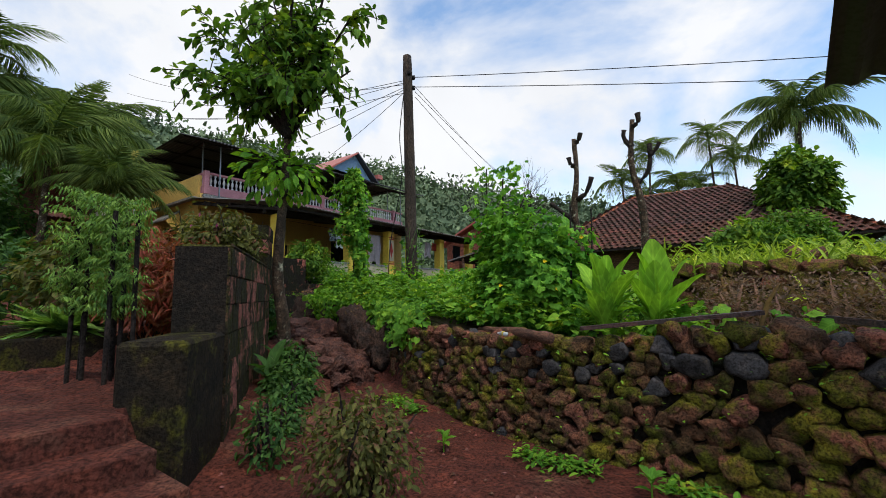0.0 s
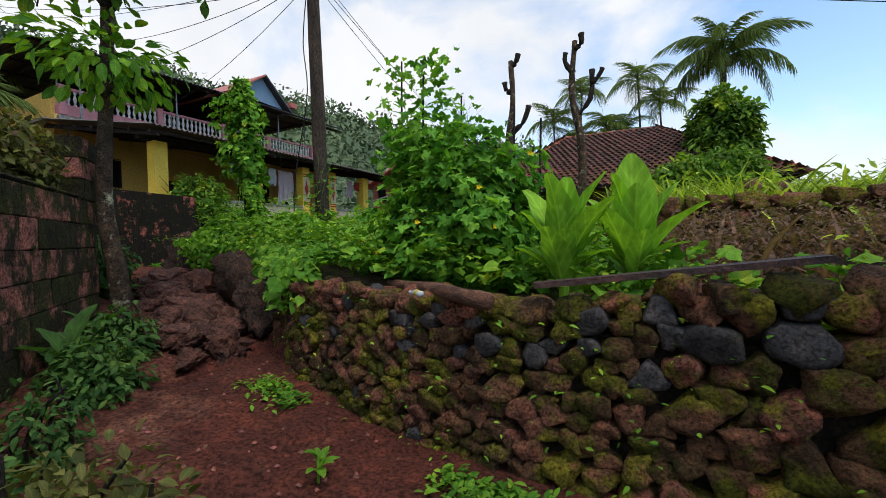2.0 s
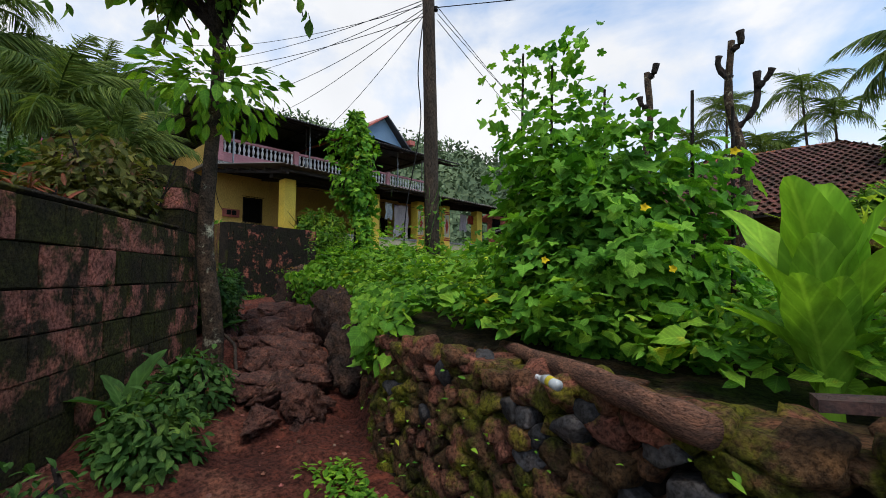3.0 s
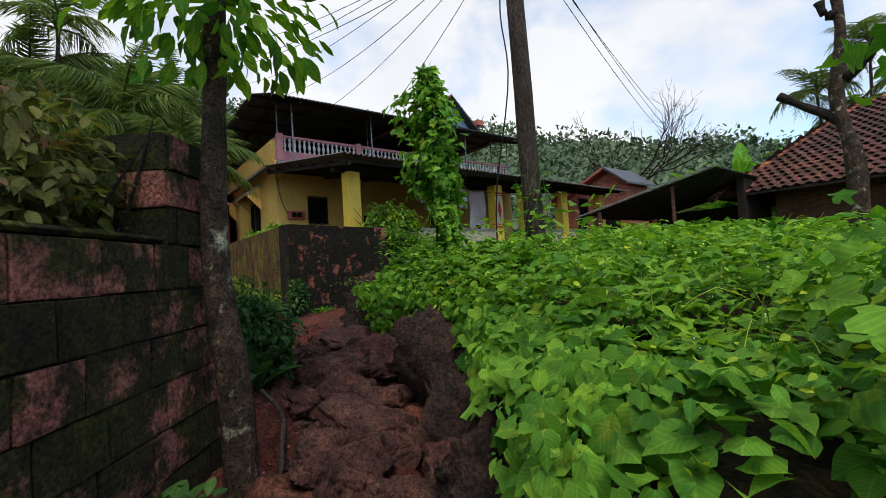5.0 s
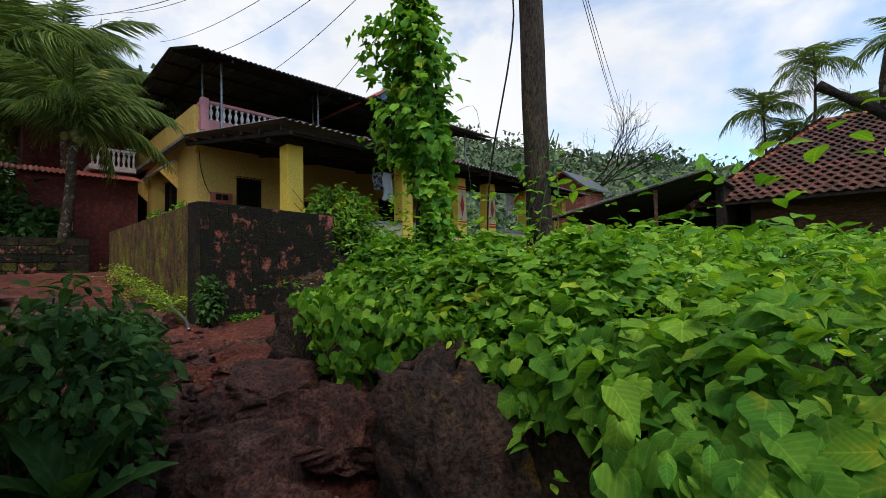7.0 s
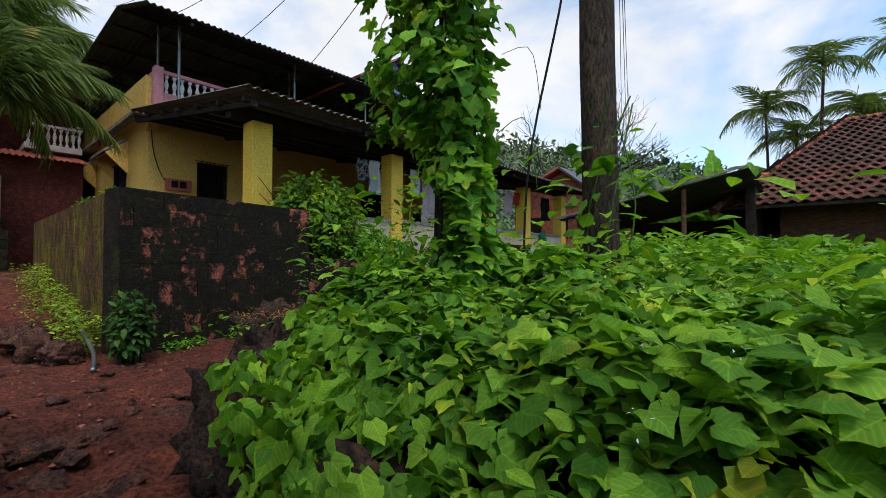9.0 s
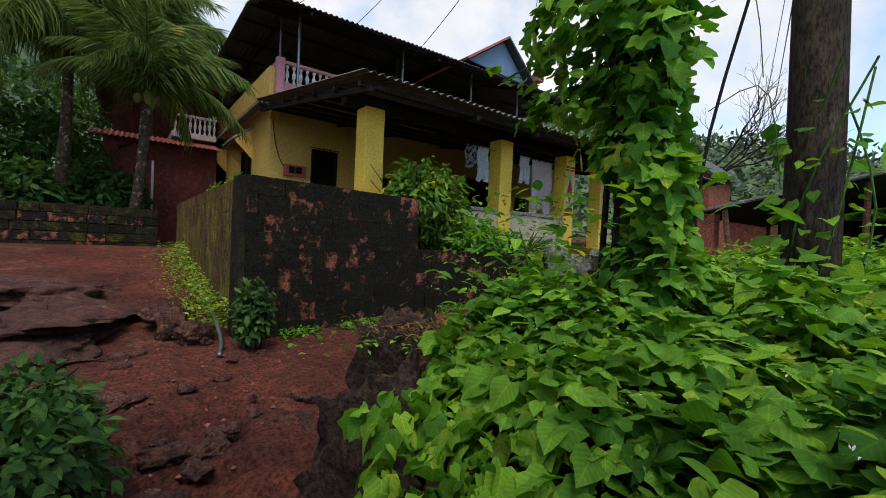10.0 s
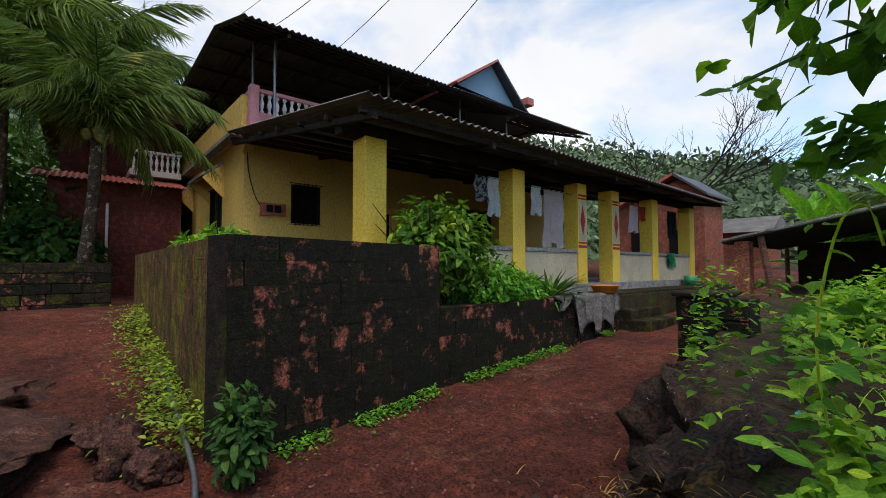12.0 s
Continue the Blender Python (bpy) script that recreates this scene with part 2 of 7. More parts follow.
M_WEED = material("dark_weed_leaf", (0.06, 0.145, 0.03), (0.035, 0.088, 0.02), (0.12, 0.22, 0.035), scale=4, third_at=0.6, **LEAF)
M_GRASS = material("grass_blade", (0.24, 0.38, 0.04), (0.18, 0.28, 0.035), (0.36, 0.42, 0.06), scale=1.5, third_at=0.58, **LEAF)
M_DRY = material("dry_brown_stalk", (0.17, 0.115, 0.07), (0.11, 0.075, 0.05), (0.26, 0.19, 0.09), scale=4, third_at=0.6, **LEAF)
M_PALM = material("palm_frond", (0.10, 0.165, 0.035), (0.065, 0.115, 0.026), (0.34, 0.31, 0.06), scale=0.8, third_at=0.68, third_scale=0.7, **LEAF)
M_FERN = material("feathery_leaf", (0.16, 0.30, 0.06), (0.11, 0.22, 0.045), None, scale=3, **LEAF)
# green paled and greyed: some distance haze is mixed into the base colour
M_HAZED_FOREST = material("hazed_hill_forest", (0.15, 0.2, 0.1), (0.10, 0.145, 0.08), (0.19, 0.24, 0.12), scale=0.06, fine=0.8, bump=0, rough=0.9, vary=0.3, island=True)


# ---- builders ----
def mesh_of(bm, name, mat, smooth=False):
    me = bpy.data.meshes.new(name)
    bm.to_mesh(me)
    bm.free()
    for m in (mat if isinstance(mat, (list, tuple)) else [mat]):
        me.materials.append(m)
    if smooth:
        me.polygons.foreach_set("use_smooth", [True] * len(me.polygons))
    return me


def part(name, bm, mat, parent=None, label="", smooth=False):
    """One mesh object out of a bmesh, under a thing or a part."""
    ob = new(name, mesh_of(bm, name, mat, smooth) if isinstance(bm, bmesh.types.BMesh) else bm)
    if parent:
        ob.parent = parent
    return tagged(ob, label)


def thing(name, label, category, at=(0, 0, 0), group="", turn=0.0):
    ob = new(name)
    ob.matrix_basis = pose(*at, 0, 0, turn)
    return tagged(ob, label, category, group)


def setting(name, bm, mat, label="", smooth=False):
    return tagged(part(name, bm, mat, None, "", smooth), label or name.replace("_", " "), name.split("_")[0], "", "structure")


def box(x0, x1, y0, y1, z0, z1, bm=None, bevel=0.0):
    bm = bm or bmesh.new()
    old = len(bm.verts)
    r = bmesh.ops.create_cube(bm, size=1, matrix=Matrix.Translation(((x0 + x1) / 2, (y0 + y1) / 2, (z0 + z1) / 2)) @ Matrix.Diagonal((x1 - x0, y1 - y0, z1 - z0, 1)))
    if bevel:
        edges = list({e for v in r["verts"] for e in v.link_edges})
        bmesh.ops.bevel(bm, geom=edges, offset=bevel, segments=1, affect="EDGES")
    return bm


def prism(points, depth, bm=None):
    """A flat outline of 3D points swept by the vector depth."""
    bm = bm or bmesh.new()
    a = [bm.verts.new(p) for p in points]
    b = [bm.verts.new(Vector(p) + Vector(depth)) for p in points]
    bm.faces.new(a)
    bm.faces.new(b[::-1])
    for i in range(len(a)):
        j = (i + 1) % len(a)
        bm.faces.new((a[j], a[i], b[i], b[j]))
    bmesh.ops.recalc_face_normals(bm, faces=bm.faces)
    return bm


def tube(points, radii, sides=8, bm=None, rough=0.0, seed=0):
    """A round limb through the points; rough: how far its surface wanders."""
    bm = bm or bmesh.new()
    pts = [Vector(p) for p in points]
    rings = []
    for i, p in enumerate(pts):
        d = (pts[min(i + 1, len(pts) - 1)] - pts[max(i - 1, 0)]).normalized()
        u = d.orthogonal().normalized() if abs(d.z) < 0.9 else (Vector((1, 0, 0)) - d * d.x).normalized()
        v = d.cross(u)
        r = radii[i] if isinstance(radii, (list, tuple)) else radii
        ring = []
        for k in range(sides):
            a = 2 * math.pi * k / sides
            q = p + (u * math.cos(a) + v * math.sin(a)) * r
            if rough:
                q = p + (q - p) * (1 + rough * noise.noise(q * 6 + Vector((seed, 0, 0))))
            ring.append(bm.verts.new(q))
        rings.append(ring)
    for a, b in zip(rings, rings[1:]):
        for k in range(sides):
            bm.faces.new((a[k], a[(k + 1) % sides], b[(k + 1) % sides], b[k]))
    for ring, flip in ((rings[0], True), (rings[-1], False)):
        bm.faces.new(ring[::-1] if flip else ring)
    return bm


def spline(points, n):
    """n points on a smooth line through the points."""
    pts = [Vector(p) for p in points]
    out = []
    for i in range(n):
        s = i / (n - 1) * (len(pts) - 1)
        k = min(int(s), len(pts) - 2)
        f = s - k
        p0, p1, p2, p3 = pts[max(k - 1, 0)], pts[k], pts[k + 1], pts[min(k + 2, len(pts) - 1)]
        out.append(0.5 * ((2 * p1) + (p2 - p0) * f + (2 * p0 - 5 * p1 + 4 * p2 - p3) * f * f + (3 * p1 - p0 - 3 * p2 + p3) * f ** 3))
    return out


def outline_leaf(shape, fold=0.18, droop=0.25):
    """A leaf blade of unit length along y, folded along its midrib: shape is its half width at even steps."""
    n = len(shape)
    verts, faces = [], []
    for i, w in enumerate(shape):
        y = i / (n - 1)
        z = -droop * y * y
        verts += [(-w, y, z + fold * w), (0, y, z), (w, y, z + fold * w)]
    for i in range(n - 1):
        a, b = 3 * i, 3 * i + 3
        faces += [(a, a + 1, b + 1, b), (a + 1, a + 2, b + 2, b + 1)]
    return np.array(verts), faces


HEART = outline_leaf((0.24, 0.44, 0.43, 0.33, 0.17, 0.01), 0.16, 0.22)
HEART[0][[0, 2], 1] -= 0.13
OVAL = outline_leaf((0.02, 0.2, 0.26, 0.2, 0.01), 0.2, 0.3)
LONG = outline_leaf((0.02, 0.10, 0.12, 0.085, 0.005), 0.25, 0.5)
BLADE = outline_leaf((0.03, 0.035, 0.03, 0.004), 0.4, 0.5)
SHARD = (np.array([(-0.3, 0, 0), (0.3, 0.05, 0), (0.22, 0.8, -0.1), (-0.12, 1, -0.05)]), [(0, 1, 2, 3)])


def lobed_leaf():
    """A leaf with five cut lobes round its stalk."""
    rim = [(-0.1, 0.0), (-0.3, -0.06), (-0.46, 0.1), (-0.36, 0.3), (-0.55, 0.46), (-0.48, 0.66), (-0.24, 0.64), (-0.15, 0.88), (0, 1.0), (0.15, 0.88), (0.24, 0.64), (0.48, 0.66), (0.55, 0.46), (0.36, 0.3), (0.46, 0.1), (0.3, -0.06), (0.1, 0.0)]
    verts = [(0, 0.2, 0)] + [(x, y, 0.12 * abs(x) - 0.2 * y * y + 0.03 * (i % 2)) for i, (x, y) in enumerate(rim)]
    faces = [(0, i + 1, i) for i in range(1, len(rim))]
    return np.array(verts), faces


LOBED = lobed_leaf()


def pumpkin_leaf():
    """A broad five-cornered leaf, notched at its stalk and a little cupped."""
    rim = [(0.0, 0.12), (-0.16, 0.0), (-0.42, 0.04), (-0.5, 0.26), (-0.44, 0.42), (-0.47, 0.66), (-0.24, 0.76), (0, 1.0), (0.24, 0.76), (0.47, 0.66), (0.44, 0.42), (0.5, 0.26), (0.42, 0.04), (0.16, 0.0)]
    mid = [(0.55 * x, 0.34 + 0.55 * (y - 0.34)) for x, y in rim]
    verts = [(0, 0.34, -0.03)] + [(x, y, 0.015 + 0.05 * (i % 2)) for i, (x, y) in enumerate(mid)] + [(x, y, 0.03 - 0.16 * (x * x + (y - 0.34) ** 2) * 2 + 0.05 * (i % 2)) for i, (x, y) in enumerate(rim)]
    n = len(rim)
    faces = [(0, 1 + (i + 1) % n, 1 + i) for i in range(n)] + [(1 + i, 1 + (i + 1) % n, 1 + n + (i + 1) % n, 1 + n + i) for i in range(n)]
    return np.array(verts), faces


PUMPKIN = pumpkin_leaf()


def leaves(name, kind, places, directions, ups, sizes, mat):
    """One mesh of many leaves: each lies at its place, points along its direction, and shows its upper side to ups."""
    tv, tf = kind
    places, directions, ups, sizes = (np.asarray(a, dtype=float) for a in (places, directions, ups, sizes))
    n, k = len(places), len(tv)
    y = directions / (np.linalg.norm(directions, axis=1, keepdims=True) + 1e-9)
    x = np.cross(y, ups)
    x /= np.linalg.norm(x, axis=1, keepdims=True) + 1e-9
    z = np.cross(x, y)
    basis = np.stack([x, y, z], axis=1) * sizes[:, None, None]
    # every blade cups, bows and ripples in its own way
    gl = rng(n + k)
    cup, bow, wave = gl.normal(0, 0.55, (n, 1)), gl.normal(-0.05, 0.22, (n, 1)), gl.normal(0, 0.16, (n, 1))
    local = np.repeat(tv[None], n, 0)
    local[:, :, 2] += cup * tv[:, 0] ** 2 + bow * tv[:, 1] ** 2 + wave * tv[:, 0] * np.sin(8 * tv[:, 1] + gl.uniform(0, 6, (n, 1)))
    verts = np.einsum("nkj,njc->nkc", local, basis) + places[:, None, :]
    loops = np.array([i for f in tf for i in f])
    count = np.array([len(f) for f in tf])
    me = bpy.data.meshes.new(name)
    me.vertices.add(n * k)
    me.vertices.foreach_set("co", verts.ravel())
    all_loops = (loops[None, :] + (np.arange(n) * k)[:, None]).ravel()
    me.loops.add(len(all_loops))
    me.loops.foreach_set("vertex_index", all_loops)
    starts = np.concatenate([[0], np.cumsum(np.tile(count, n))[:-1]])
    me.polygons.add(n * len(tf))
    me.polygons.foreach_set("loop_start", starts)
    me.polygons.foreach_set("use_smooth", np.ones(n * len(tf), dtype=bool))
    me.update(calc_edges=True)
    me.validate()
    blade = me.uv_layers.new(name="blade")
    blade.data.foreach_set("uv", np.tile(tv[loops][:, :2].ravel(), n))
    me.materials.append(mat)
    return me


def rng(seed):
    return np.random.default_rng(seed)


def unit(a):
    return a / (np.linalg.norm(a, axis=1, keepdims=True) + 1e-9)


# ---- the lie of the land ----
def step(a, b, v):
    f = np.clip((v - a) / (b - a), 0, 1)
    return f * f * (3 - 2 * f)


BANK = [(6, 3.25), (-0.6, 3.5), (-1.6, 3.5), (-2.7, 3.74), (-3.6, 3.95), (-4.6, 4.6), (-5.5, 5.25), (-6.3, 5.5), (-7.6, 5.75), (-8.5, 6.1), (-9.1, 6.85), (-9.4, 7.9), (-10.1, 10.4), (-10.6, 14.0), (-11.0, 20.0)]
TERRACE = [(-3.05, 1.29), (-3.62, 1.82), (-6.25, 3.80), (-7.2, 4.15), (-9.0, 4.35)]


def side_of(line, x, y):
    """Distance to a broken line; positive to its right as it is walked from its first point."""
    best, sign = np.full(x.shape, 1e9), np.ones(x.shape)
    for (ax, ay), (bx, by) in zip(line, line[1:]):
        dx, dy = bx - ax, by - ay
        f = np.clip(((x - ax) * dx + (y - ay) * dy) / (dx * dx + dy * dy), 0, 1)
        d = np.hypot(x - ax - f * dx, y - ay - f * dy)
        s = np.sign((x - ax) * dy - (y - ay) * dx)
        near = d < best - 1e-9
        best, sign = np.where(near, d, best), np.where(near, s, sign)
    return best * sign


def path_height(x, y):
    h = 0.1 + 0.105 * np.clip(-x - 2.5, 0, 6.5) + 0.13 * np.clip(-x - 12.6, 0, 6) + 0.05 * np.clip(y - 8, 0, 30)
    return h


def field_height(x, y):
    return 0.86 + 0.075 * np.clip(-x - 1, 0, 9) + 0.03 * np.clip(y - 5, 0, 40)


def ground_height(x, y):
    x, y = np.asarray(x, float), np.asarray(y, float)
    h = path_height(x, y)
    h = h + (field_height(x, y) - h) * step(0.0, 0.3, side_of(BANK, x, y) - 0.25 * step(-4.2, -2.5, x))
    h = h + 0.62 * step(7.25, 7.6, y + 0.1 * x) * step(-1.9, -1.3, x)
    left = -side_of(TERRACE, x, y)
    terrace = step(0.12, 0.3, left) * step(-3.1, -3.3, x) * step(-9.5, -8.2, x)
    h = h + (0.72 - h) * terrace * (h < 0.72)
    return h


# ---- ground ----
def spread_axis(lo, hi, inner_lo, inner_hi, fine):
    core = list(np.arange(inner_lo, inner_hi + 1e-6, fine))
    s, v = fine, inner_hi
    while v < hi:
        s *= 1.22
        v += s
        core.append(min(v, hi))
    s, v = fine, inner_lo
    while v > lo:
        s *= 1.22
        v -= s
        core.insert(0, max(v, lo))
    return np.array(core)


def build_ground():
    xs, ys = spread_axis(-900, 900, -17, 3, 0.07), spread_axis(-300, 1500, -1, 13, 0.07)
    gx, gy = np.meshgrid(xs, ys, indexing="ij")
    gz = ground_height(gx, gy)
    on_path = step(0.0, -0.2, side_of(BANK, gx, gy))
    rugged = on_path * step(-3.4, -5.2, gx) * step(-11.5, -8.5, gx)
    near = (np.abs(gx + 7) < 12) & (np.abs(gy - 6) < 9)
    for i in range(len(xs)):
        for j in range(len(ys)):
            if near[i, j]:
                p = Vector((gx[i, j], gy[i, j], 0))
                gz[i, j] += 0.035 * noise.fractal(p * 3.0, 0.9, 2.0, 4) + 0.03 * noise.noise(p * 1.2)
                if rugged[i, j] > 0:
                    c = noise.cell(p * 2.1 + Vector((noise.noise(p * 2), noise.noise(p * 2 + Vector((7, 0, 0))), 0)) * 0.8)
                    gz[i, j] += rugged[i, j] * (0.11 * c + 0.07 * noise.noise(p * 5) - 0.03)
    far = step(45, 300, np.hypot(gx, gy))
    gz = gz * (1 - far) - 1.0 * far
    nx, ny = len(xs), len(ys)
    me = bpy.data.meshes.new("ground")
    idx = np.arange(nx * ny).reshape(nx, ny)
    faces = np.stack([idx[:-1, :-1], idx[1:, :-1], idx[1:, 1:], idx[:-1, 1:]], axis=-1).reshape(-1, 4)
    me.from_pydata(np.stack([gx, gy, gz], -1).reshape(-1, 3).tolist(), [], faces.tolist())
    me.materials.append(M_EARTH)
    me.materials.append(M_SOIL)
    cx, cy = gx.ravel()[faces].mean(1), gy.ravel()[faces].mean(1)
    soil = (side_of(BANK, cx, cy) > 0.1) | (np.hypot(cx + 6, cy - 5) > 30)
    me.polygons.foreach_set("material_index", soil.astype(np.int32))
    me.polygons.foreach_set("use_smooth", np.ones(len(faces), dtype=bool))
    ob = new("ground", me)
    tagged(ob, "red laterite earth path climbing between planted banks", "ground", "", "structure")


build_ground()


def ground_at(x, y):
    return float(ground_height(np.array([x]), np.array([y]))[0])


# ---- masonry ----
def course_wall(name, label, a, b, z0, z1, thick, length, height, mats, joint=0.014, seed=1, base_mat=None, proud=0.012, cap=None):
    """A wall of squared blocks in courses from a to b, on its left-hand side a plain core; each block a piece of its own."""
    r = random.Random(seed)
    a, b = Vector((*a, 0)), Vector((*b, 0))
    run = (b - a).length
    turn = math.atan2(b.y - a.y, b.x - a.x)
    core = box(0, run, -thick + proud, -0.02, z0 - 0.3, z1 - 0.004)
    wall = setting(name, core, base_mat or M_MORTAR, label)
    wall.matrix_basis = Matrix.Translation(a) @ Matrix.Rotation(turn, 4, "Z")
    n_rows = max(1, round((z1 - z0) / height))
    hh = (z1 - z0) / n_rows
    shapes = {}
    for row in range(n_rows):
        x = -length * (0.5 if row % 2 else 0.0)
        while x < run - 0.02:
            w = length * r.choice((0.85, 1.0, 1.0, 1.15))
            x0, x1 = max(x, 0), min(x + w, run)
            x += w
            if x1 - x0 < 0.05:
                continue
            mat = r.choice(mats)
            key = (math.floor((x1 - x0) * 100) / 100, mat.name, r.randrange(3))
            if key not in shapes:
                bm = box(0, key[0] - joint, -0.16, 0, 0, hh - joint, None, 0.012 if joint > 0.01 else 0.006 if joint > 0.004 else 0.003)
                for v in bm.verts:
                    v.co += Vector((r.uniform(-1, 1), r.uniform(-1, 1), r.uniform(-1, 1))) * min(0.006, joint * 0.7)
                shapes[key] = mesh_of(bm, "block", mat)
            o = new("block", shapes[key])
            o.parent = wall
            o.location = (x0 + joint / 2, proud * r.uniform(0.0, 1.6), z0 + row * hh)
    return wall


# the high corner of the yard's retaining wall, its side along the lane and its lower run
course_wall("retaining_wall_front", "tall blackened laterite retaining wall with red bare patches", (-12.49, 8.88), (-11.922, 6.21), 0.75, 2.66, 0.35, 0.40, 0.205, [M_BLOCK_DARK], joint=0.003, proud=0.003, seed=3)
course_wall("retaining_wall_side", "mossy laterite retaining wall along the lane", (-12.0, 6.2), (-19.5, 6.26), 0.7, 2.66, 0.35, 0.40, 0.205, [M_BLOCK_MOSS], joint=0.003, proud=0.002, seed=4)
course_wall("retaining_wall_low", "low damp laterite wall below the veranda garden", (-12.70, 13.9), (-12.50, 8.88), 0.75, 1.86, 0.4, 0.42, 0.20, [M_BLOCK_DARK], joint=0.003, proud=0.003, seed=5)
setting("yard_fill", box(-19.7, -12.8, 6.55, 26, 0.6, 1.78), M_SOIL, "dark garden soil behind the retaining wall")
setting("veranda_floor", box(-19.8, -13.7, 8.4, 21.4, 1.7, 2.0), M_GREYCAP, "raised cement veranda floor")


# ---- the yellow house ----
def corrugated(p00, p10, p01, pitch=0.15, depth=0.025, thick=0.006):
    """A corrugated sheet: p00 to p10 is its eave, p00 to p01 runs up its slope; the waves run up the slope."""
    p00, p10, p01 = Vector(p00), Vector(p10), Vector(p01)
    n = max(8, int((p10 - p00).length / pitch * 6))
    up = (p10 - p00).cross(p01 - p00).normalized()
    if up.z < 0:
        up = -up
    bm = bmesh.new()
    rows = []
    for k in range(2):
        row = []
        for i in range(n + 1):
            f = i / n
            h = depth * math.sin(f * (p10 - p00).length / pitch * 2 * math.pi)
            q = p00 + (p10 - p00) * f + (p01 - p00) * k + up * h
            row.append((bm.verts.new(q), bm.verts.new(q - up * thick)))
        rows.append(row)
    for i in range(n):
        a, b, c, d = rows[0][i], rows[0][i + 1], rows[1][i + 1], rows[1][i]
        bm.faces.new((a[0], b[0], c[0], d[0]))
        bm.faces.new((a[1], d[1], c[1], b[1]))
        bm.faces.new((a[0], a[1], b[1], b[0]))
        bm.faces.new((d[0], c[0], c[1], d[1]))
    return bm


house = thing("house", "two-storey yellow house with a pillared veranda and dark sheet roofs", "house")
HX, HY = -19.8, 8.5


def wall_with_holes(axis, at, lo, hi, z0, z1, thick, holes):
    """One wall in the plane axis = at, from lo to hi, cut through by holes (lo, hi, z0, z1)."""
    us = sorted({lo, hi, *[h[0] for h in holes], *[h[1] for h in holes]})
    zs = sorted({z0, z1, *[h[2] for h in holes], *[h[3] for h in holes]})
    bm, made = bmesh.new(), {}

    def vert(i, j, k):
        if (i, j, k) not in made:
            d = (0, -thick)[k] if axis == "x" else (0, thick)[k]
            made[i, j, k] = bm.verts.new((at + d, us[i], zs[j]) if axis == "x" else (us[i], at + d, zs[j]))
        return made[i, j, k]

    def solid(i, j):
        if not (0 <= i < len(us) - 1 and 0 <= j < len(zs) - 1):
            return False
        u, z = (us[i] + us[i + 1]) / 2, (zs[j] + zs[j + 1]) / 2
        return not any(h[0] < u < h[1] and h[2] < z < h[3] for h in holes)

    for i in range(len(us) - 1):
        for j in range(len(zs) - 1):
            if not solid(i, j):
                continue
            c = [(i, j), (i + 1, j), (i + 1, j + 1), (i, j + 1)]
            for k in (0, 1):
                bm.faces.new([vert(*p, k) for p in c])
            for (p, q), other in zip(zip(c, c[1:] + c[:1]), ((i, j - 1), (i + 1, j), (i, j + 1), (i - 1, j))):
                if not solid(*other):
                    bm.faces.new((vert(*p, 0), vert(*q, 0), vert(*q, 1), vert(*p, 1)))
    bmesh.ops.recalc_face_normals(bm, faces=bm.faces)
    return bm


front_holes = [(9.72, 10.55, 3.6, 4.66), (12.2, 13.0, 2.0, 4.1), (15.7, 17.6, 2.9, 4.5), (18.6, 19.5, 2.0, 4.1)]
side_holes = [(-23.3, -21.9, 3.5, 4.75), (-27.6, -26.1, 3.5, 4.75), (-32.3, -30.9, 3.5, 4.75)]
part("wall", wall_with_holes("x", HX, HY, 21.6, 1.9, 5.75, 0.25, front_holes), M_YELLOW, house, "yellow painted wall under the veranda")
part("wall", wall_with_holes("y", HY, -33.5, HX - 0.25, 1.5, 5.75, 0.25, side_holes), M_YELLOW, house, "yellow painted side wall")
part("wall", box(-33.5, HX - 0.25, 21.35, 21.6, 1.5, 5.75), M_YELLOW, house)
part("wall", box(-33.5, -33.25, HY + 0.25, 21.35, 1.5, 5.75), M_YELLOW, house)
part("floor_slab", box(-33.6, HX + 0.35, HY - 0.12, 21.7, 5.755, 5.95), M_YELLOW, house)
part("terrace_parapet", box(-33.6, HX - 0.05, HY - 0.06, HY + 0.1, 5.954, 6.85), M_YELLOW, house, "yellow parapet along the side of the terrace")
part("side_ledge", box(-33.9, HX + 0.1, HY - 0.35, HY - 0.125, 5.72, 5.82), M_GREYCAP, house)

PILLARS = (8.73, 12.07, 14.38, 15.94, 18.24, 21.02)
for y in PILLARS:
    part("pillar", box(-14.18, -13.8, y - 0.19, y + 0.19, 2.0, 4.36, None, 0.008), M_PILLAR, house, "bright yellow square pillar")
for y0, y1 in ((8.92, 11.88), (12.26, 14.19), (16.13, 18.05), (18.43, 20.83)):
    wall_low = part("veranda_parapet", box(-14.1, -13.84, y0, y1, 1.9, 2.72), M_CREAM, house, "cream parapet between the pillars")
    part("coping", box(-14.13, -13.81, y0, y1, 2.724, 2.8), M_GREYCAP, wall_low)
part("beam", box(-14.12, -13.9, 8.2, 21.5, 4.364, 4.5), M_DARKBARK, house, "dark timber beam over the pillars")
part("porch_roof", corrugated((-12.85, 8.0, 4.58), (-12.85, 21.6, 4.42), (-19.62, 8.0, 5.72)), M_SHEET, house, "weathered corrugated veranda roof")
for i in range(7):
    f = i / 6
    x, z = -13.1 - 6.2 * f, 4.50 + 1.04 * f
    part("purlin", box(x - 0.04, x + 0.04, 8.05, 21.5, z - 0.1, z - 0.01), M_DARKBARK, house)
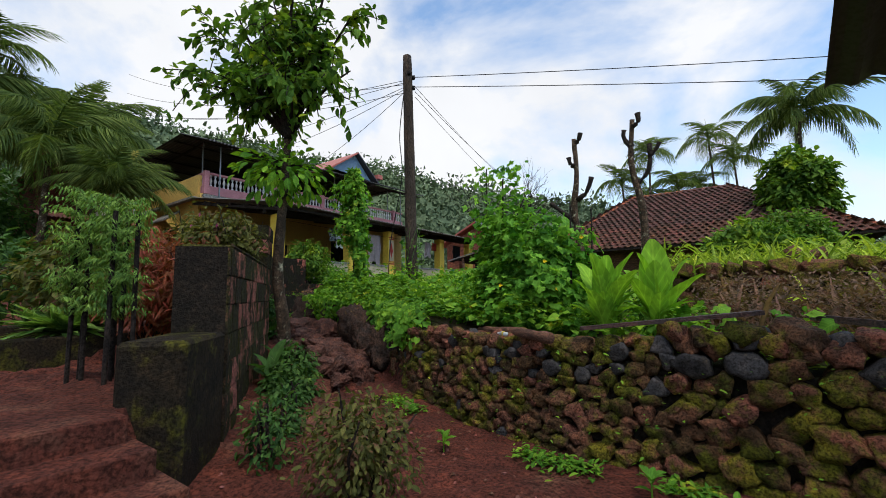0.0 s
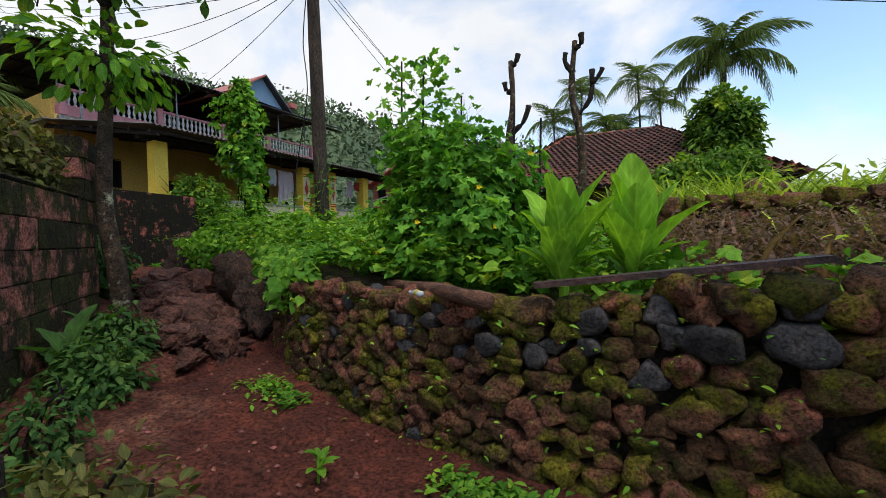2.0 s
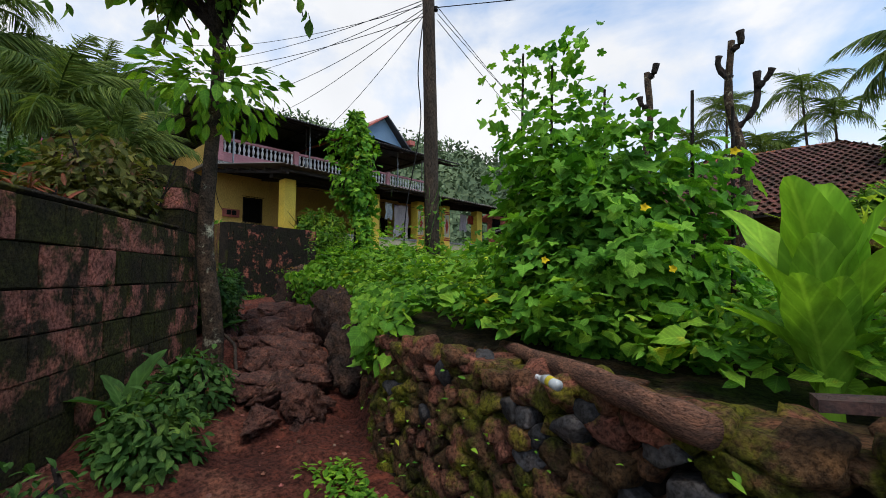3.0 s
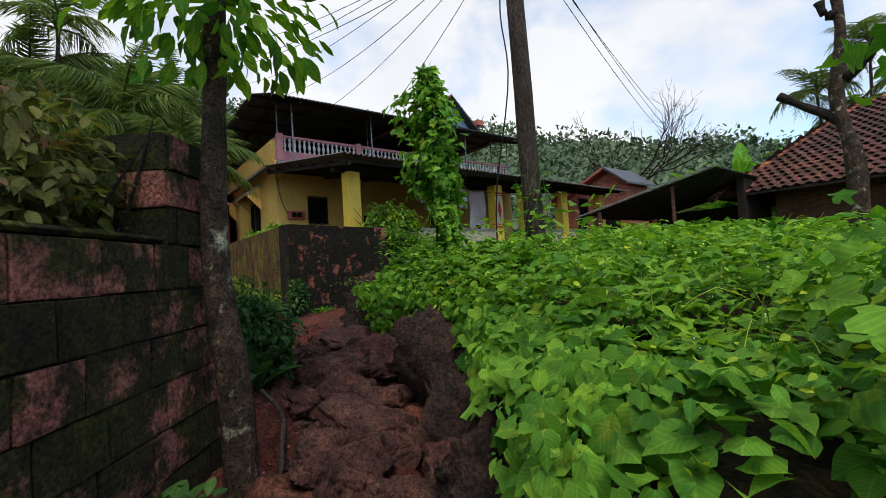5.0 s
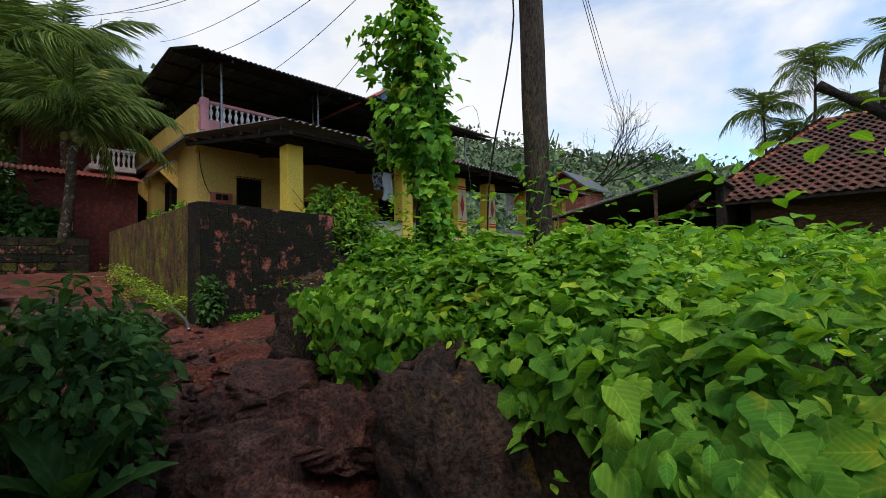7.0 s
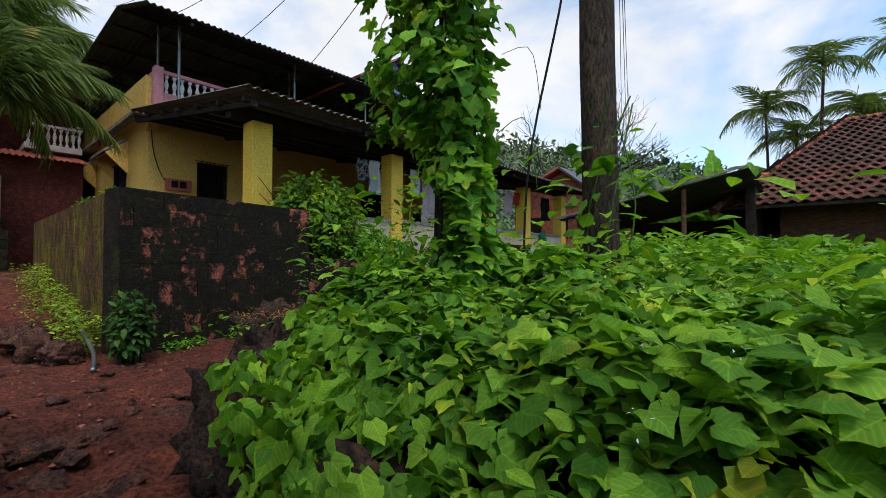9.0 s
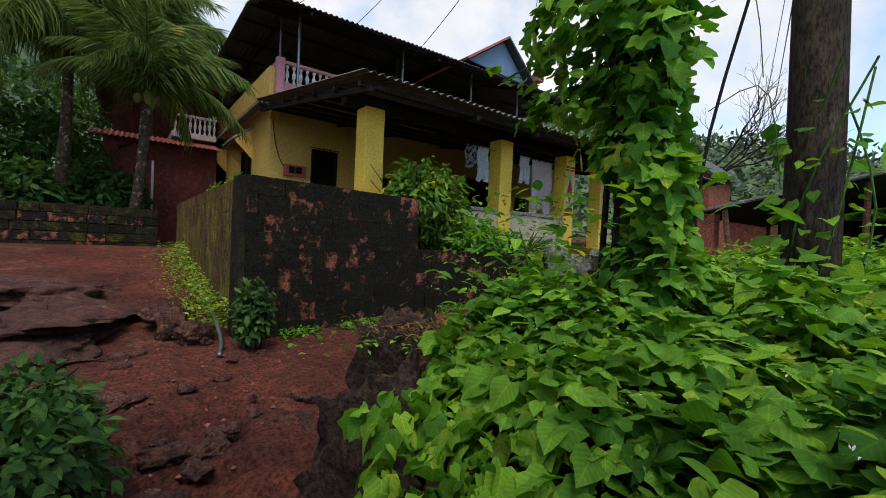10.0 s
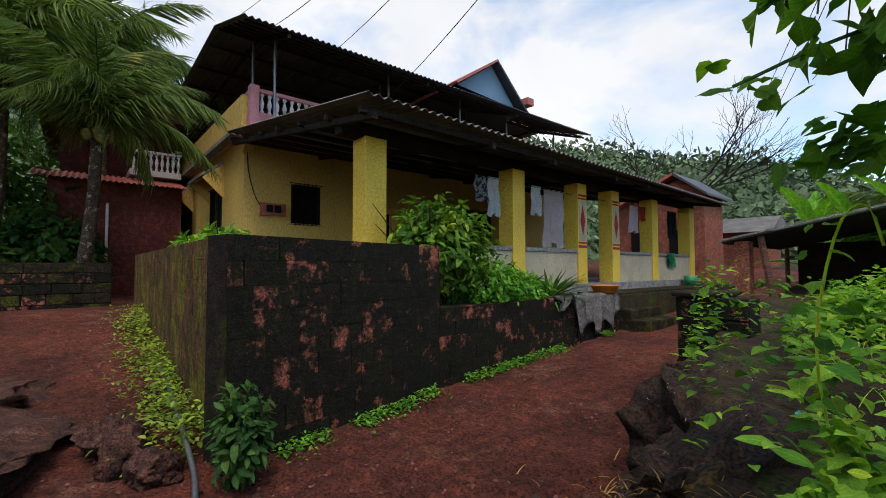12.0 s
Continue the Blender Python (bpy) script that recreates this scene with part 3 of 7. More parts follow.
for y in (8.15, 10.4, 12.07, 14.38, 15.94, 18.24, 21.02):
    part("rafter", prism([(-12.95, y, 4.40), (-12.95, y, 4.31), (-19.6, y, 5.42), (-19.6, y, 5.52)], (0, 0.08, 0)), M_DARKBARK, house)
part("upper_roof", corrugated((-17.9, 7.9, 7.86), (-17.9, 21.8, 7.98), (-20.5, 7.9, 8.74)), M_SHEET_DARK, house, "dark sheet roof over the open terrace")
part("upper_roof", corrugated((-34, 7.9, 8.4), (-34, 21.8, 8.4), (-20.5, 7.9, 8.74)), M_SHEET_DARK, house)

# ---- timber pole ----
pole = thing("utility_pole", "old dark timber utility pole with cables at its head", "utility pole", (-7.6, 8.66, 1.2))
part("shaft", tube(spline([(0.02, 0.05, -0.3), (0, 0.02, 2), (0, -0.06, 5), (0, -0.11, 6.82)], 14), [0.17 - 0.004 * i for i in range(14)], 10, None, 0.08), M_POLE, pole, "", True)


# ---- rubble wall ----
def stone_mesh(seed, mat, jag=0.42, cuts=9, name="stone", fine=3):
    """An angular stone: a ball with flats cut off it, then roughened."""
    r = random.Random(seed)
    bm = bmesh.new()
    bmesh.ops.create_icosphere(bm, subdivisions=fine, radius=0.62)
    planes = []
    for _ in range(cuts):
        d = Vector((r.gauss(0, 1), r.gauss(0, 1), r.gauss(0, 1))).normalized()
        planes.append((d, r.uniform(0.33, 0.46)))
    for d in (Vector((0, 0, 1)), Vector((0, 0, -1)), Vector((1, 0, 0)), Vector((-1, 0, 0)), Vector((0, -1, 0))):
        planes.append(((d + Vector((r.uniform(-.2, .2), r.uniform(-.2, .2), r.uniform(-.2, .2)))).normalized(), r.uniform(0.44, 0.5)))
    off = Vector((seed * 3.1, seed * 1.7, seed))
    for v in bm.verts:
        p = v.co.copy()
        for d, c in planes:
            over = p.dot(d) - c
            if over > 0:
                p -= d * over * 0.95
        q = v.co * 2.4 + off
        v.co = p * (1 + jag * 0.4 * noise.noise(q) + jag * 0.4 * noise.noise(q * 3.2) + jag * 0.34 * noise.noise(q * 8) + jag * 0.22 * noise.noise(q * 18))
    return mesh_of(bm, name, mat, True)


def along(line, s):
    for (ax, ay), (bx, by) in zip(line, line[1:]):
        d = math.hypot(bx - ax, by - ay)
        if s <= d:
            f = s / d
            return ax + (bx - ax) * f, ay + (by - ay) * f, math.atan2(by - ay, bx - ax)
        s -= d
    return None


def clip_cell(poly, mid, nrm):
    """The part of a convex outline on the near side of a line."""
    out = []
    for (px, py), (qx, qy) in zip(poly, poly[1:] + poly[:1]):
        a = (px - mid[0]) * nrm[0] + (py - mid[1]) * nrm[1]
        b = (qx - mid[0]) * nrm[0] + (qy - mid[1]) * nrm[1]
        if a <= 0:
            out.append((px, py))
        if a * b < 0:
            f = a / (a - b)
            out.append((px + (qx - px) * f, py + (qy - py) * f))
    return out


def build_rubble_wall():
    r = random.Random(11)
    line = [(3.4, 3.33), (-0.6, 3.50), (-1.6, 3.5), (-2.7, 3.74), (-3.6, 3.98), (-4.4, 4.5)]
    core = bmesh.new()
    for (ax, ay), (bx, by) in zip(line, line[1:]):
        off = Vector((by - ay, ax - bx, 0)).normalized()
        prism([Vector((ax, ay, -0.2)) + off * 0.12, Vector((bx, by, -0.2)) + off * 0.12, Vector((bx, by, 0.86)) + off * 0.2, Vector((ax, ay, 0.86)) + off * 0.2], off * 0.4, core)
    wall = setting("rubble_wall", core, M_MORTAR, "dry rubble wall of mossy laterite and basalt stones")
    total = sum(math.hypot(b[0] - a[0], b[1] - a[1]) for a, b in zip(line, line[1:])) - 0.01

    def top_at(s):
        return float(np.interp(s, [0, 3.0, 3.9, 4.6, 6, 7.4, 8.4], [1.03, 1.1, 1.08, 0.98, 0.98, 0.96, 0.9])) + 0.03 * noise.noise(Vector((s * 4, 0, 0)))

    def spot(s):
        """Place on the wall's foot line and its outward direction, rounded at the bends."""
        x, y, turn = along(line, min(max(s, 0.0), total))
        lo, hi = along(line, min(max(s - 0.2, 0.0), total))[2], along(line, min(max(s + 0.2, 0.0), total))[2]
        t = math.atan2(math.sin(lo) + math.sin(turn) + math.sin(hi), math.cos(lo) + math.cos(turn) + math.cos(hi))
        return Vector((x, y, 0)), Vector((-math.sin(t), math.cos(t), 0))

    # seeds: a few big basalt boulders, then stones that grow towards the wall's near end
    seeds = [(s, z, rad, True) for s, z, rad in ((3.91, 0.87, 0.115), (3.60, 0.9, 0.105), (4.43, 0.92, 0.085), (5.0, 0.76, 0.075), (6.3, 0.88, 0.07), (5.45, 0.84, 0.065), (4.72, 0.74, 0.07), (2.9, 0.9, 0.11), (6.9, 0.7, 0.06))]
    for _ in range(14000):
        s = r.uniform(0, total)
        z = r.uniform(0.0, 1.0) * top_at(s)
        rad = float(np.interp(s, [0, 3.2, 4.2, 5.5, 8.4], [0.105, 0.095, 0.07, 0.056, 0.062])) * r.choice((0.72, 0.9, 1.0, 1.0, 1.25))
        if all(math.hypot(s - q[0], (z - q[1]) * 1.3) > (rad + q[2]) * 0.92 for q in seeds):
            seeds.append((s, z, rad, r.random() < (0.09 if z > 0.6 else 0.03)))
    for i, (s, z, rad, dark) in enumerate(seeds):
        cell = [(-0.24, -0.22), (0.24, -0.22), (0.24, 0.22), (-0.24, 0.22)]
        for q in seeds:
            ds, dz = q[0] - s, (q[1] - z) * 1.3
            gap = math.hypot(ds, dz)
            if 1e-6 < gap < 0.55:
                f = 0.5 + 0.5 * (rad - q[2]) / gap
                cell = clip_cell(cell, (ds * f, dz * f / 1.3), (ds, dz * 1.3))
        cell = clip_cell(cell, (0, top_at(s) + 0.02 - z), (0, 1))
        if len(cell) < 3:
            continue
        cx, cz = sum(p[0] for p in cell) / len(cell), sum(p[1] for p in cell) / len(cell)
        # worn corners
        rim = []
        for p, q in zip(cell, cell[1:] + cell[:1]):
            rim += [(p[0] * 0.88 + q[0] * 0.12, p[1] * 0.88 + q[1] * 0.12), (p[0] * 0.5 + q[0] * 0.5, p[1] * 0.5 + q[1] * 0.5), (p[0] * 0.12 + q[0] * 0.88, p[1] * 0.12 + q[1] * 0.88)]
        size = math.sqrt(max(1e-4, (max(p[0] for p in cell) - min(p[0] for p in cell)) * (max(p[1] for p in cell) - min(p[1] for p in cell))))
        bulge, jag = size * r.uniform(0.18, 0.36), 0.07 if dark else 0.16
        tilt = (r.uniform(-0.35, 0.35), r.uniform(-0.35, 0.35))
        bm = bmesh.new()
        foot, out = spot(s)
        lead = Vector((out.y, -out.x, 0))
        rise = out * (-0.07 - 0.1 * z) + Vector((0, 0, z))
        rings = []
        for shrink, depth in ((0.82, -0.26), (0.95, -0.12), (0.97, -0.03), (0.96, 0.4), (0.85, 0.8), (0.6, 0.96), (0.3, 1.0)):
            ring = []
            for px, pz in rim:
                u, w = (cx + (px - cx) * shrink), (cz + (pz - cz) * shrink)
                d = depth * bulge if depth > 0 else depth
                d += tilt[0] * (u - cx) * (depth > 0) + tilt[1] * (w - cz) * (depth > 0)
                v = -lead * u + Vector((0, 0, w)) + out * d
                q = (v + foot + rise) * 9 + Vector((i * 2.3, 0, 0))
                v += (v - Vector((0, 0, 0))).normalized() * size * jag * (noise.noise(q) + 0.7 * noise.noise(q * 2.7) + 0.5 * noise.noise(q * 6))
                ring.append(bm.verts.new(v))
            rings.append(ring)
        m = len(rim)
        for a, b in zip(rings, rings[1:]):
            for k in range(m):
                bm.faces.new((a[k], a[(k + 1) % m], b[(k + 1) % m], b[k]))
        bm.faces.new(rings[0][::-1])
        bm.faces.new(rings[-1])
        bmesh.ops.recalc_face_normals(bm, faces=bm.faces)
        o = new("stone", mesh_of(bm, "stone", M_BASALT if dark else M_STONE, True))
        o.parent = wall
        o.location = foot + rise
    # loose boulders along the top and on the pile at its upper end
    loose = [stone_mesh(i, M_STONE, 0.3) for i in range(8)] + [stone_mesh(20 + i, M_BASALT, 0.14) for i in range(2)]
    s = 0.2
    while s < total:
        w = r.uniform(0.13, 0.24) * float(np.interp(s, [0, 4, 5], [1.3, 1.2, 0.95]))
        foot, out = spot(s)
        for back in ((0.2, 0.42) if s < 6.2 else (0.16, 0.34, 0.52)):
            o = new("stone", r.choice(loose))
            o.parent = wall
            o.matrix_basis = Matrix.Translation(foot - out * (back + r.uniform(-0.04, 0.04)) + Vector((0, 0, top_at(s) + r.uniform(-0.03, 0.02) - 0.05 * (back > 0.3)))) @ Euler((r.uniform(-0.4, 0.4), r.uniform(-0.4, 0.4), r.uniform(0, 6))).to_matrix().to_4x4() @ Matrix.Diagonal((w, w * r.uniform(0.7, 1), w * r.uniform(0.55, 0.8), 1))
        s += w * r.uniform(0.85, 1.1)


build_rubble_wall()


# ---- vine cover on the field ----
def cover_layer(name, label, n, kind, lo, hi, lift, mat, seed, flat=0.3, hang=1.2, reach=14.0, near=False):
    """One layer of the creeping cover: its leaves follow the humps of the growth and hang over the bank."""
    g = rng(seed)
    x, y = g.uniform(-10.5, 1.5, n), 3.6 + (reach - 3.6) * g.random(n) ** 1.25
    if near:
        x, y = g.uniform(-8.7, -5.6, n), g.uniform(5.3, 7.6, n)
    d = side_of(BANK, x, y)
    keep = (d > np.where(x < -6.9, -0.16, np.where(x > -6.6, 0.1, -0.03))) & ((y < 7.4) | (d > 0.75)) & ((x > -8.1) | (d > 0.15)) & ~((x > -3.4) & (y < 4.25)) & ~((x > -0.6) & (y > 4.5)) & ~((x < -8.45) & (y < 7.5)) & (x > -9.3) & ((x < -3) | (d < 2.5)) & ~((x < -7.9) & (y > 7.3) & (y < 11.0) & ((d < 0.7) | (g.random(len(x)) < 0.7)))
    x, y, d = x[keep], y[keep], d[keep]
    n = len(x)
    hump = np.array([0.16 + 0.15 * noise.noise(Vector((a * 0.9, b * 0.9, 3))) + 0.17 * noise.noise(Vector((a * 2.9, b * 2.9, 9))) for a, b in zip(x, y)])
    spill = np.clip(0.42 - d, 0, 0.45)
    z = field_height(x, y) + hump * step(0, 0.6, d) * 1.75 * g.uniform(lift * 0.7, 1.05, n) + 0.06 - spill * hang * g.random(n)
    a = g.uniform(0, 2 * math.pi, n)
    dirs = np.stack([np.cos(a), np.sin(a), g.uniform(-0.45, 0.2, n) - 2.0 * spill], 1)
    ups = unit(np.stack([g.normal(0, flat, n), g.normal(-0.08, flat, n), np.ones(n)], 1))
    size = lo + (hi - lo) * g.random(n) ** 2
    ob = new(name, leaves(name, kind, np.stack([x, y, z], 1), dirs, ups, size, mat))
    tagged(ob, label, "vine", "", "stuff")


def build_vine_cover():
    cover_layer("vine_cover", "bright green creeping vine leaves covering the field", 34000, HEART, 0.045, 0.13, 0.3, M_VINE, 5, 0.4)
    cover_layer("pumpkin_vine", "broad flat pumpkin leaves spread over the vine cover", 12000, PUMPKIN, 0.06, 0.16, 0.55, M_PUMPKIN, 6, 0.42, 1.0)
    cover_layer("field_weeds", "small-leaved weeds among the vines", 30000, OVAL, 0.03, 0.08, 0.2, M_BUSH, 7, 0.5)
    cover_layer("pumpkin_vine", "broad overlapping vine leaves spilling over the bank", 2300, PUMPKIN, 0.07, 0.15, 0.7, M_PUMPKIN, 15, 0.5, 0.9, near=True)
    cover_layer("vine_cover", "small bright vine leaves at the bank's edge", 6000, HEART, 0.04, 0.11, 0.6, M_VINE, 16, 0.45, 0.9, near=True)
    cover_layer("young_shoots", "yellow-green young shoots standing out of the vine cover", 9000, OVAL, 0.025, 0.06, 1.15, M_YOUNG, 9, 0.8, 0.8)
    for name, label, kind, count, lo, hi, mat, seed in (("vine_cover", "vine leaves hanging down the lower bank", HEART, 2600, 0.05, 0.13, M_VINE, 17), ("field_weeds", "small weeds rooted down the lower bank", OVAL, 2600, 0.03, 0.07, M_BUSH, 18), ("pumpkin_vine", "broad vine leaves trailing over the lower bank", PUMPKIN, 800, 0.08, 0.17, M_PUMPKIN, 19)):
        g = rng(seed)
        x, y = g.uniform(-5.75, -3.7, count), g.uniform(3.9, 6.0, count)
        d = side_of(BANK, x, y)
        keep = (d > -0.12) & (d < 0.5) & (d > 0.16 * (x < -5.3)) & (np.array([noise.noise(Vector((a * 2.2, b * 2.2, 4))) for a, b in zip(x, y)]) > -0.2)
        x, y, d = x[keep], y[keep], d[keep]
        m = len(x)
        z = field_height(x, y) + 0.2 - np.clip(0.42 - d, 0, 0.5) * g.uniform(0.2, 1.5, m)
        a = g.uniform(-2.6, 0.3, m)
        tagged(new(name, leaves(name, kind, np.stack([x, y, z], 1), np.stack([np.cos(a), np.sin(a), g.uniform(-1.6, 0, m)], 1), unit(np.stack([g.normal(0, 0.4, m), g.normal(-0.5, 0.4, m), np.ones(m)], 1)), lo + (hi - lo) * g.random(m) ** 1.6, mat)), label, "vine", "", "stuff")
    g = rng(8)
    bm = bmesh.new()
    for k in range(420):
        x, y = g.uniform(-9, -3), g.uniform(4.3, 9)
        if side_of(BANK, np.array([x]), np.array([y]))[0] < 0.9:
            continue
        z = float(field_height(np.array([x]), np.array([y]))[0]) + g.uniform(0.1, 0.35)
        d = Vector((g.normal(), g.normal(), 0)).normalized() * g.uniform(0.15, 0.45)
        p0 = Vector((x, y, z))
        tube(spline([p0, p0 + d * 0.5 + Vector((0, 0, g.uniform(0.03, 0.14))), p0 + d], 5), 0.002, 3, bm)
    tagged(part("tendrils", bm, M_GRASS), "thin pale vine tendrils arching over the leaves", "vine", "", "stuff")
    pts = []
    for k in range(260):
        x, y = g.uniform(-9, -3), g.uniform(4.3, 8)
        if side_of(BANK, np.array([x]), np.array([y]))[0] < 0.1:
            continue
        pts.append((x, y, float(field_height(np.array([x]), np.array([y]))[0]) + g.uniform(0.3, 0.45)))
    m = len(pts)
    tagged(new("weed_blossom", leaves("weed_blossom", OVAL, np.repeat(np.array(pts), 5, 0) + g.normal(0, 0.012, (m * 5, 3)), g.normal(0, 1, (m * 5, 3)), unit(g.normal(0, 0.3, (m * 5, 3)) + np.array([0, 0, 1])), g.uniform(0.004, 0.009, m * 5), M_WHITE)), "tiny white weed blossoms among the vines", "flowers", "", "stuff")


build_vine_cover()


# ---- house: balcony, roofs, openings ----
def baluster():
    prof = [(0.05, 0.0), (0.05, 0.05), (0.025, 0.09), (0.055, 0.2), (0.06, 0.26), (0.03, 0.36), (0.022, 0.4), (0.05, 0.44), (0.05, 0.5)]
    bm = bmesh.new()
    rings = [[bm.verts.new((r * math.cos(k * math.pi / 3), r * math.sin(k * math.pi / 3), z)) for k in range(6)] for r, z in prof]
    for a, b in zip(rings, rings[1:]):
        for k in range(6):
            bm.faces.new((a[k], a[(k + 1) % 6], b[(k + 1) % 6], b[k]))
    return mesh_of(bm, "baluster", M_WHITE)


BALUSTER = baluster()
BX = -19.5
balcony = part("balcony_rail", box(BX - 0.08, BX + 0.08, 8.6, 21.3, 6.84, 6.94, None, 0.01), M_PINK, house, "faded pink balcony handrail")
part("base_rail", box(BX - 0.08, BX + 0.08, 8.6, 21.3, 5.954, 6.33), M_PINK, balcony, "pink balcony kerb")
part("side_rail", box(-20.6, BX - 0.085, 8.55, 8.7, 6.84, 6.94), M_PINK, balcony)
part("side_kerb", box(-20.6, BX - 0.085, 8.55, 8.7, 6.854 - 0.9, 6.33), M_PINK, balcony)
for y in (8.62, 11.9, 14.8, 17.35, 20.5):
    part("post", box(BX - 0.11, BX + 0.11, y - 0.11, y + 0.11, 5.96, 7.0, None, 0.01), M_PINK, balcony, "pink balcony post")
n_bal = 64
for i in range(n_bal):
    y = 8.82 + i * (21.2 - 8.82) / n_bal
    if min(abs(y - q) for q in (11.9, 14.8, 17.35, 20.5)) < 0.14:
        continue
    o = part("baluster", BALUSTER, None, balcony)
    o.location = (BX, y, 6.335)
for i in range(5):
    o = part("baluster", BALUSTER, None, balcony)
    o.location = (-20.45 + i * 0.17, 8.625, 6.335)
part("balcony_slab_edge", box(HX + 0.354, BX + 0.25, 8.45, 21.5, 5.76, 5.9), M_GREYCAP, house)

for y in (8.95, 12.3, 15.2, 17.6, 20.6):
    part("roof_post", tube([(-18.95, y, 5.6), (-18.95, y, 8.15)], 0.035, 8), M_STEEL, house, "thin steel post holding the upper roof")
for y in (8.9, 13, 17, 21):
    part("roof_post", tube([(-20.55, y, 5.95), (-20.55, y, 8.6)], 0.035, 8), M_STEEL, house)
    part("roof_truss", prism([(-17.95, y, 7.78), (-17.95, y, 7.70), (-20.5, y, 8.58), (-20.5, y, 8.66)], (0, 0.06, 0)), M_DARKBARK, house)
    part("roof_truss", prism([(-33.5, y, 8.28), (-33.5, y, 8.20), (-20.5, y, 8.56), (-20.5, y, 8.64)], (0, 0.06, 0)), M_DARKBARK, house)
for k in range(6):
    x = -18.2 - 0.45 * k
    z = 7.86 + (-17.9 - x) * 0.338
    part("roof_purlin", box(x - 0.025, x + 0.025, 8, 21.7, z - 0.09, z - 0.035), M_DARKBARK, house)
for k in range(8):
    x = -21.5 - 1.6 * k
    z = 8.74 - (-20.5 - x) * 0.0252
    part("roof_purlin", box(x - 0.025, x + 0.025, 8, 21.7, z - 0.1, z - 0.035), M_DARKBARK, house)
dormer = part("dormer", prism([(-18.3, 14.5, 8.28), (-18.3, 17.3, 8.14), (-18.3, 16.1, 9.38)], (-0.06, 0, 0)), M_BLUE, house, "small gable filled with blue sheet")
part("dormer_roof", prism([(-18.0, 14.2, 8.22), (-18.0, 16.1, 9.5), (-18.0, 16.1, 9.42), (-18.0, 14.26, 8.16)], (-6, 0, 0)), M_REDSHEET, dormer, "red sheet gable roof")
part("dormer_roof", prism([(-18.0, 16.1, 9.5), (-18.0, 17.75, 8.02), (-18.0, 17.68, 7.98), (-18.0, 16.1, 9.42)], (-6, 0, 0)), M_SHEET_DARK, dormer)
part("flashing", box(-18.25, -17.85, 17.5, 17.85, 8.25, 8.5), M_REDSHEET, dormer, "bent red sheet at the gable's foot")
# plain solid block in the dark timber colour, at the back of the terrace
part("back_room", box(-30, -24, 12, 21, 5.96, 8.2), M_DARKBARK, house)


def window(name, axis, lo, hi, z0, z1, at, parent, hood=False):
    """An opening backed by a near-black panel that paints the room's shade, with a frame and iron bars; hood: a slanted
    concrete shade above it.
    """
    def place(u0, u1, d0, d1, za, zb, bm=None):
        return box(at + d0, at + d1, u0, u1, za, zb, bm) if axis == "x" else box(u0, u1, at - d1, at - d0, za, zb, bm)
    win = part(name, place(lo, hi, -0.22, -0.2, z0, z1), M_DARK, parent, "window with iron bars before a near-black panel of painted shade")
    for u in (lo, hi - 0.05):
        part("window_frame", place(u, u + 0.05, -0.1, 0.025, z0, z1), M_DARKBARK, win)
    for z in (z0, z1 - 0.05):
        part("window_frame", place(lo + 0.05, hi - 0.05, -0.1, 0.025, z, z + 0.05), M_DARKBARK, win)
    n = max(4, int((hi - lo) / 0.11))
    for i in range(1, n):
        u = lo + (hi - lo) * i / n
        part("bar", place(u - 0.008, u + 0.008, 0.03, 0.046, z0 - 0.06, z1 + 0.06), M_DARK, win)
    for z in (z0 - 0.04, z1 + 0.03):
        part("bar", place(lo - 0.06, hi + 0.06, 0.05, 0.064, z, z + 0.016), M_DARK, win)
    if hood:
        y = at
        prof = [(lo - 0.15, y - 0.005, z1 + 0.75), (lo - 0.15, y - 0.62, z1 + 0.28), (lo - 0.15, y - 0.62, z1 + 0.2), (lo - 0.15, y - 0.005, z1 + 0.65)]
        part("hood", prism(prof, (hi - lo + 0.3, 0, 0)), M_GREYCAP, win, "slanted concrete shade")
        for u in (lo - 0.15, hi + 0.09):
            part("hood_cheek", prism([(u, y - 0.005, z1 + 0.65), (u, y - 0.56, z1 + 0.2), (u, y - 0.005, z1 - 0.35)], (0.06, 0, 0)), M_YELLOW, win, "triangular yellow cheek")
    return win


window("window", "x", 9.72, 10.55, 3.6, 4.66, HX, house)
window("window", "x", 15.7, 17.6, 2.9, 4.5, HX, house)
for lo, hi in ((-23.3, -21.9), (-27.6, -26.1), (-32.3, -30.9)):
    window("window", "y", lo, hi, 3.5, 4.75, HY, house, True)
# near-black sheets fill the doorways in place of the shade indoors
for lo in (12.2, 18.6):
    door = part("door", box(HX - 0.2, HX - 0.16, lo, lo + 0.85, 2.0, 4.1), M_DARK, house, "near-black panel painting the shade inside an open doorway")
meter = part("meter_board", box(HX + 0.004, HX + 0.12, 8.9, 9.55, 3.76, 4.08), M_REDSHEET, house, "dull red board with electricity meters")
for y in (9.03, 9.24):
    part("meter", box(HX + 0.124, HX + 0.2, y, y + 0.15, 3.84, 4.02, None, 0.01), M_DARK, meter)
part("conduit", tube(spline([(HX + 0.03, 8.56, 5.5), (HX + 0.03, 8.6, 4.9), (HX + 0.03, 8.75, 4.3), (HX + 0.03, 8.92, 4.0)], 10), 0.012, 6), M_WIRE, house)
part("corner_corbel", prism([(HX + 0.35, 8.46, 5.72), (HX + 0.0, 8.46, 5.72), (HX + 0.0, 8.46, 5.3)], (0, 0.25, 0)), M_YELLOW, house)

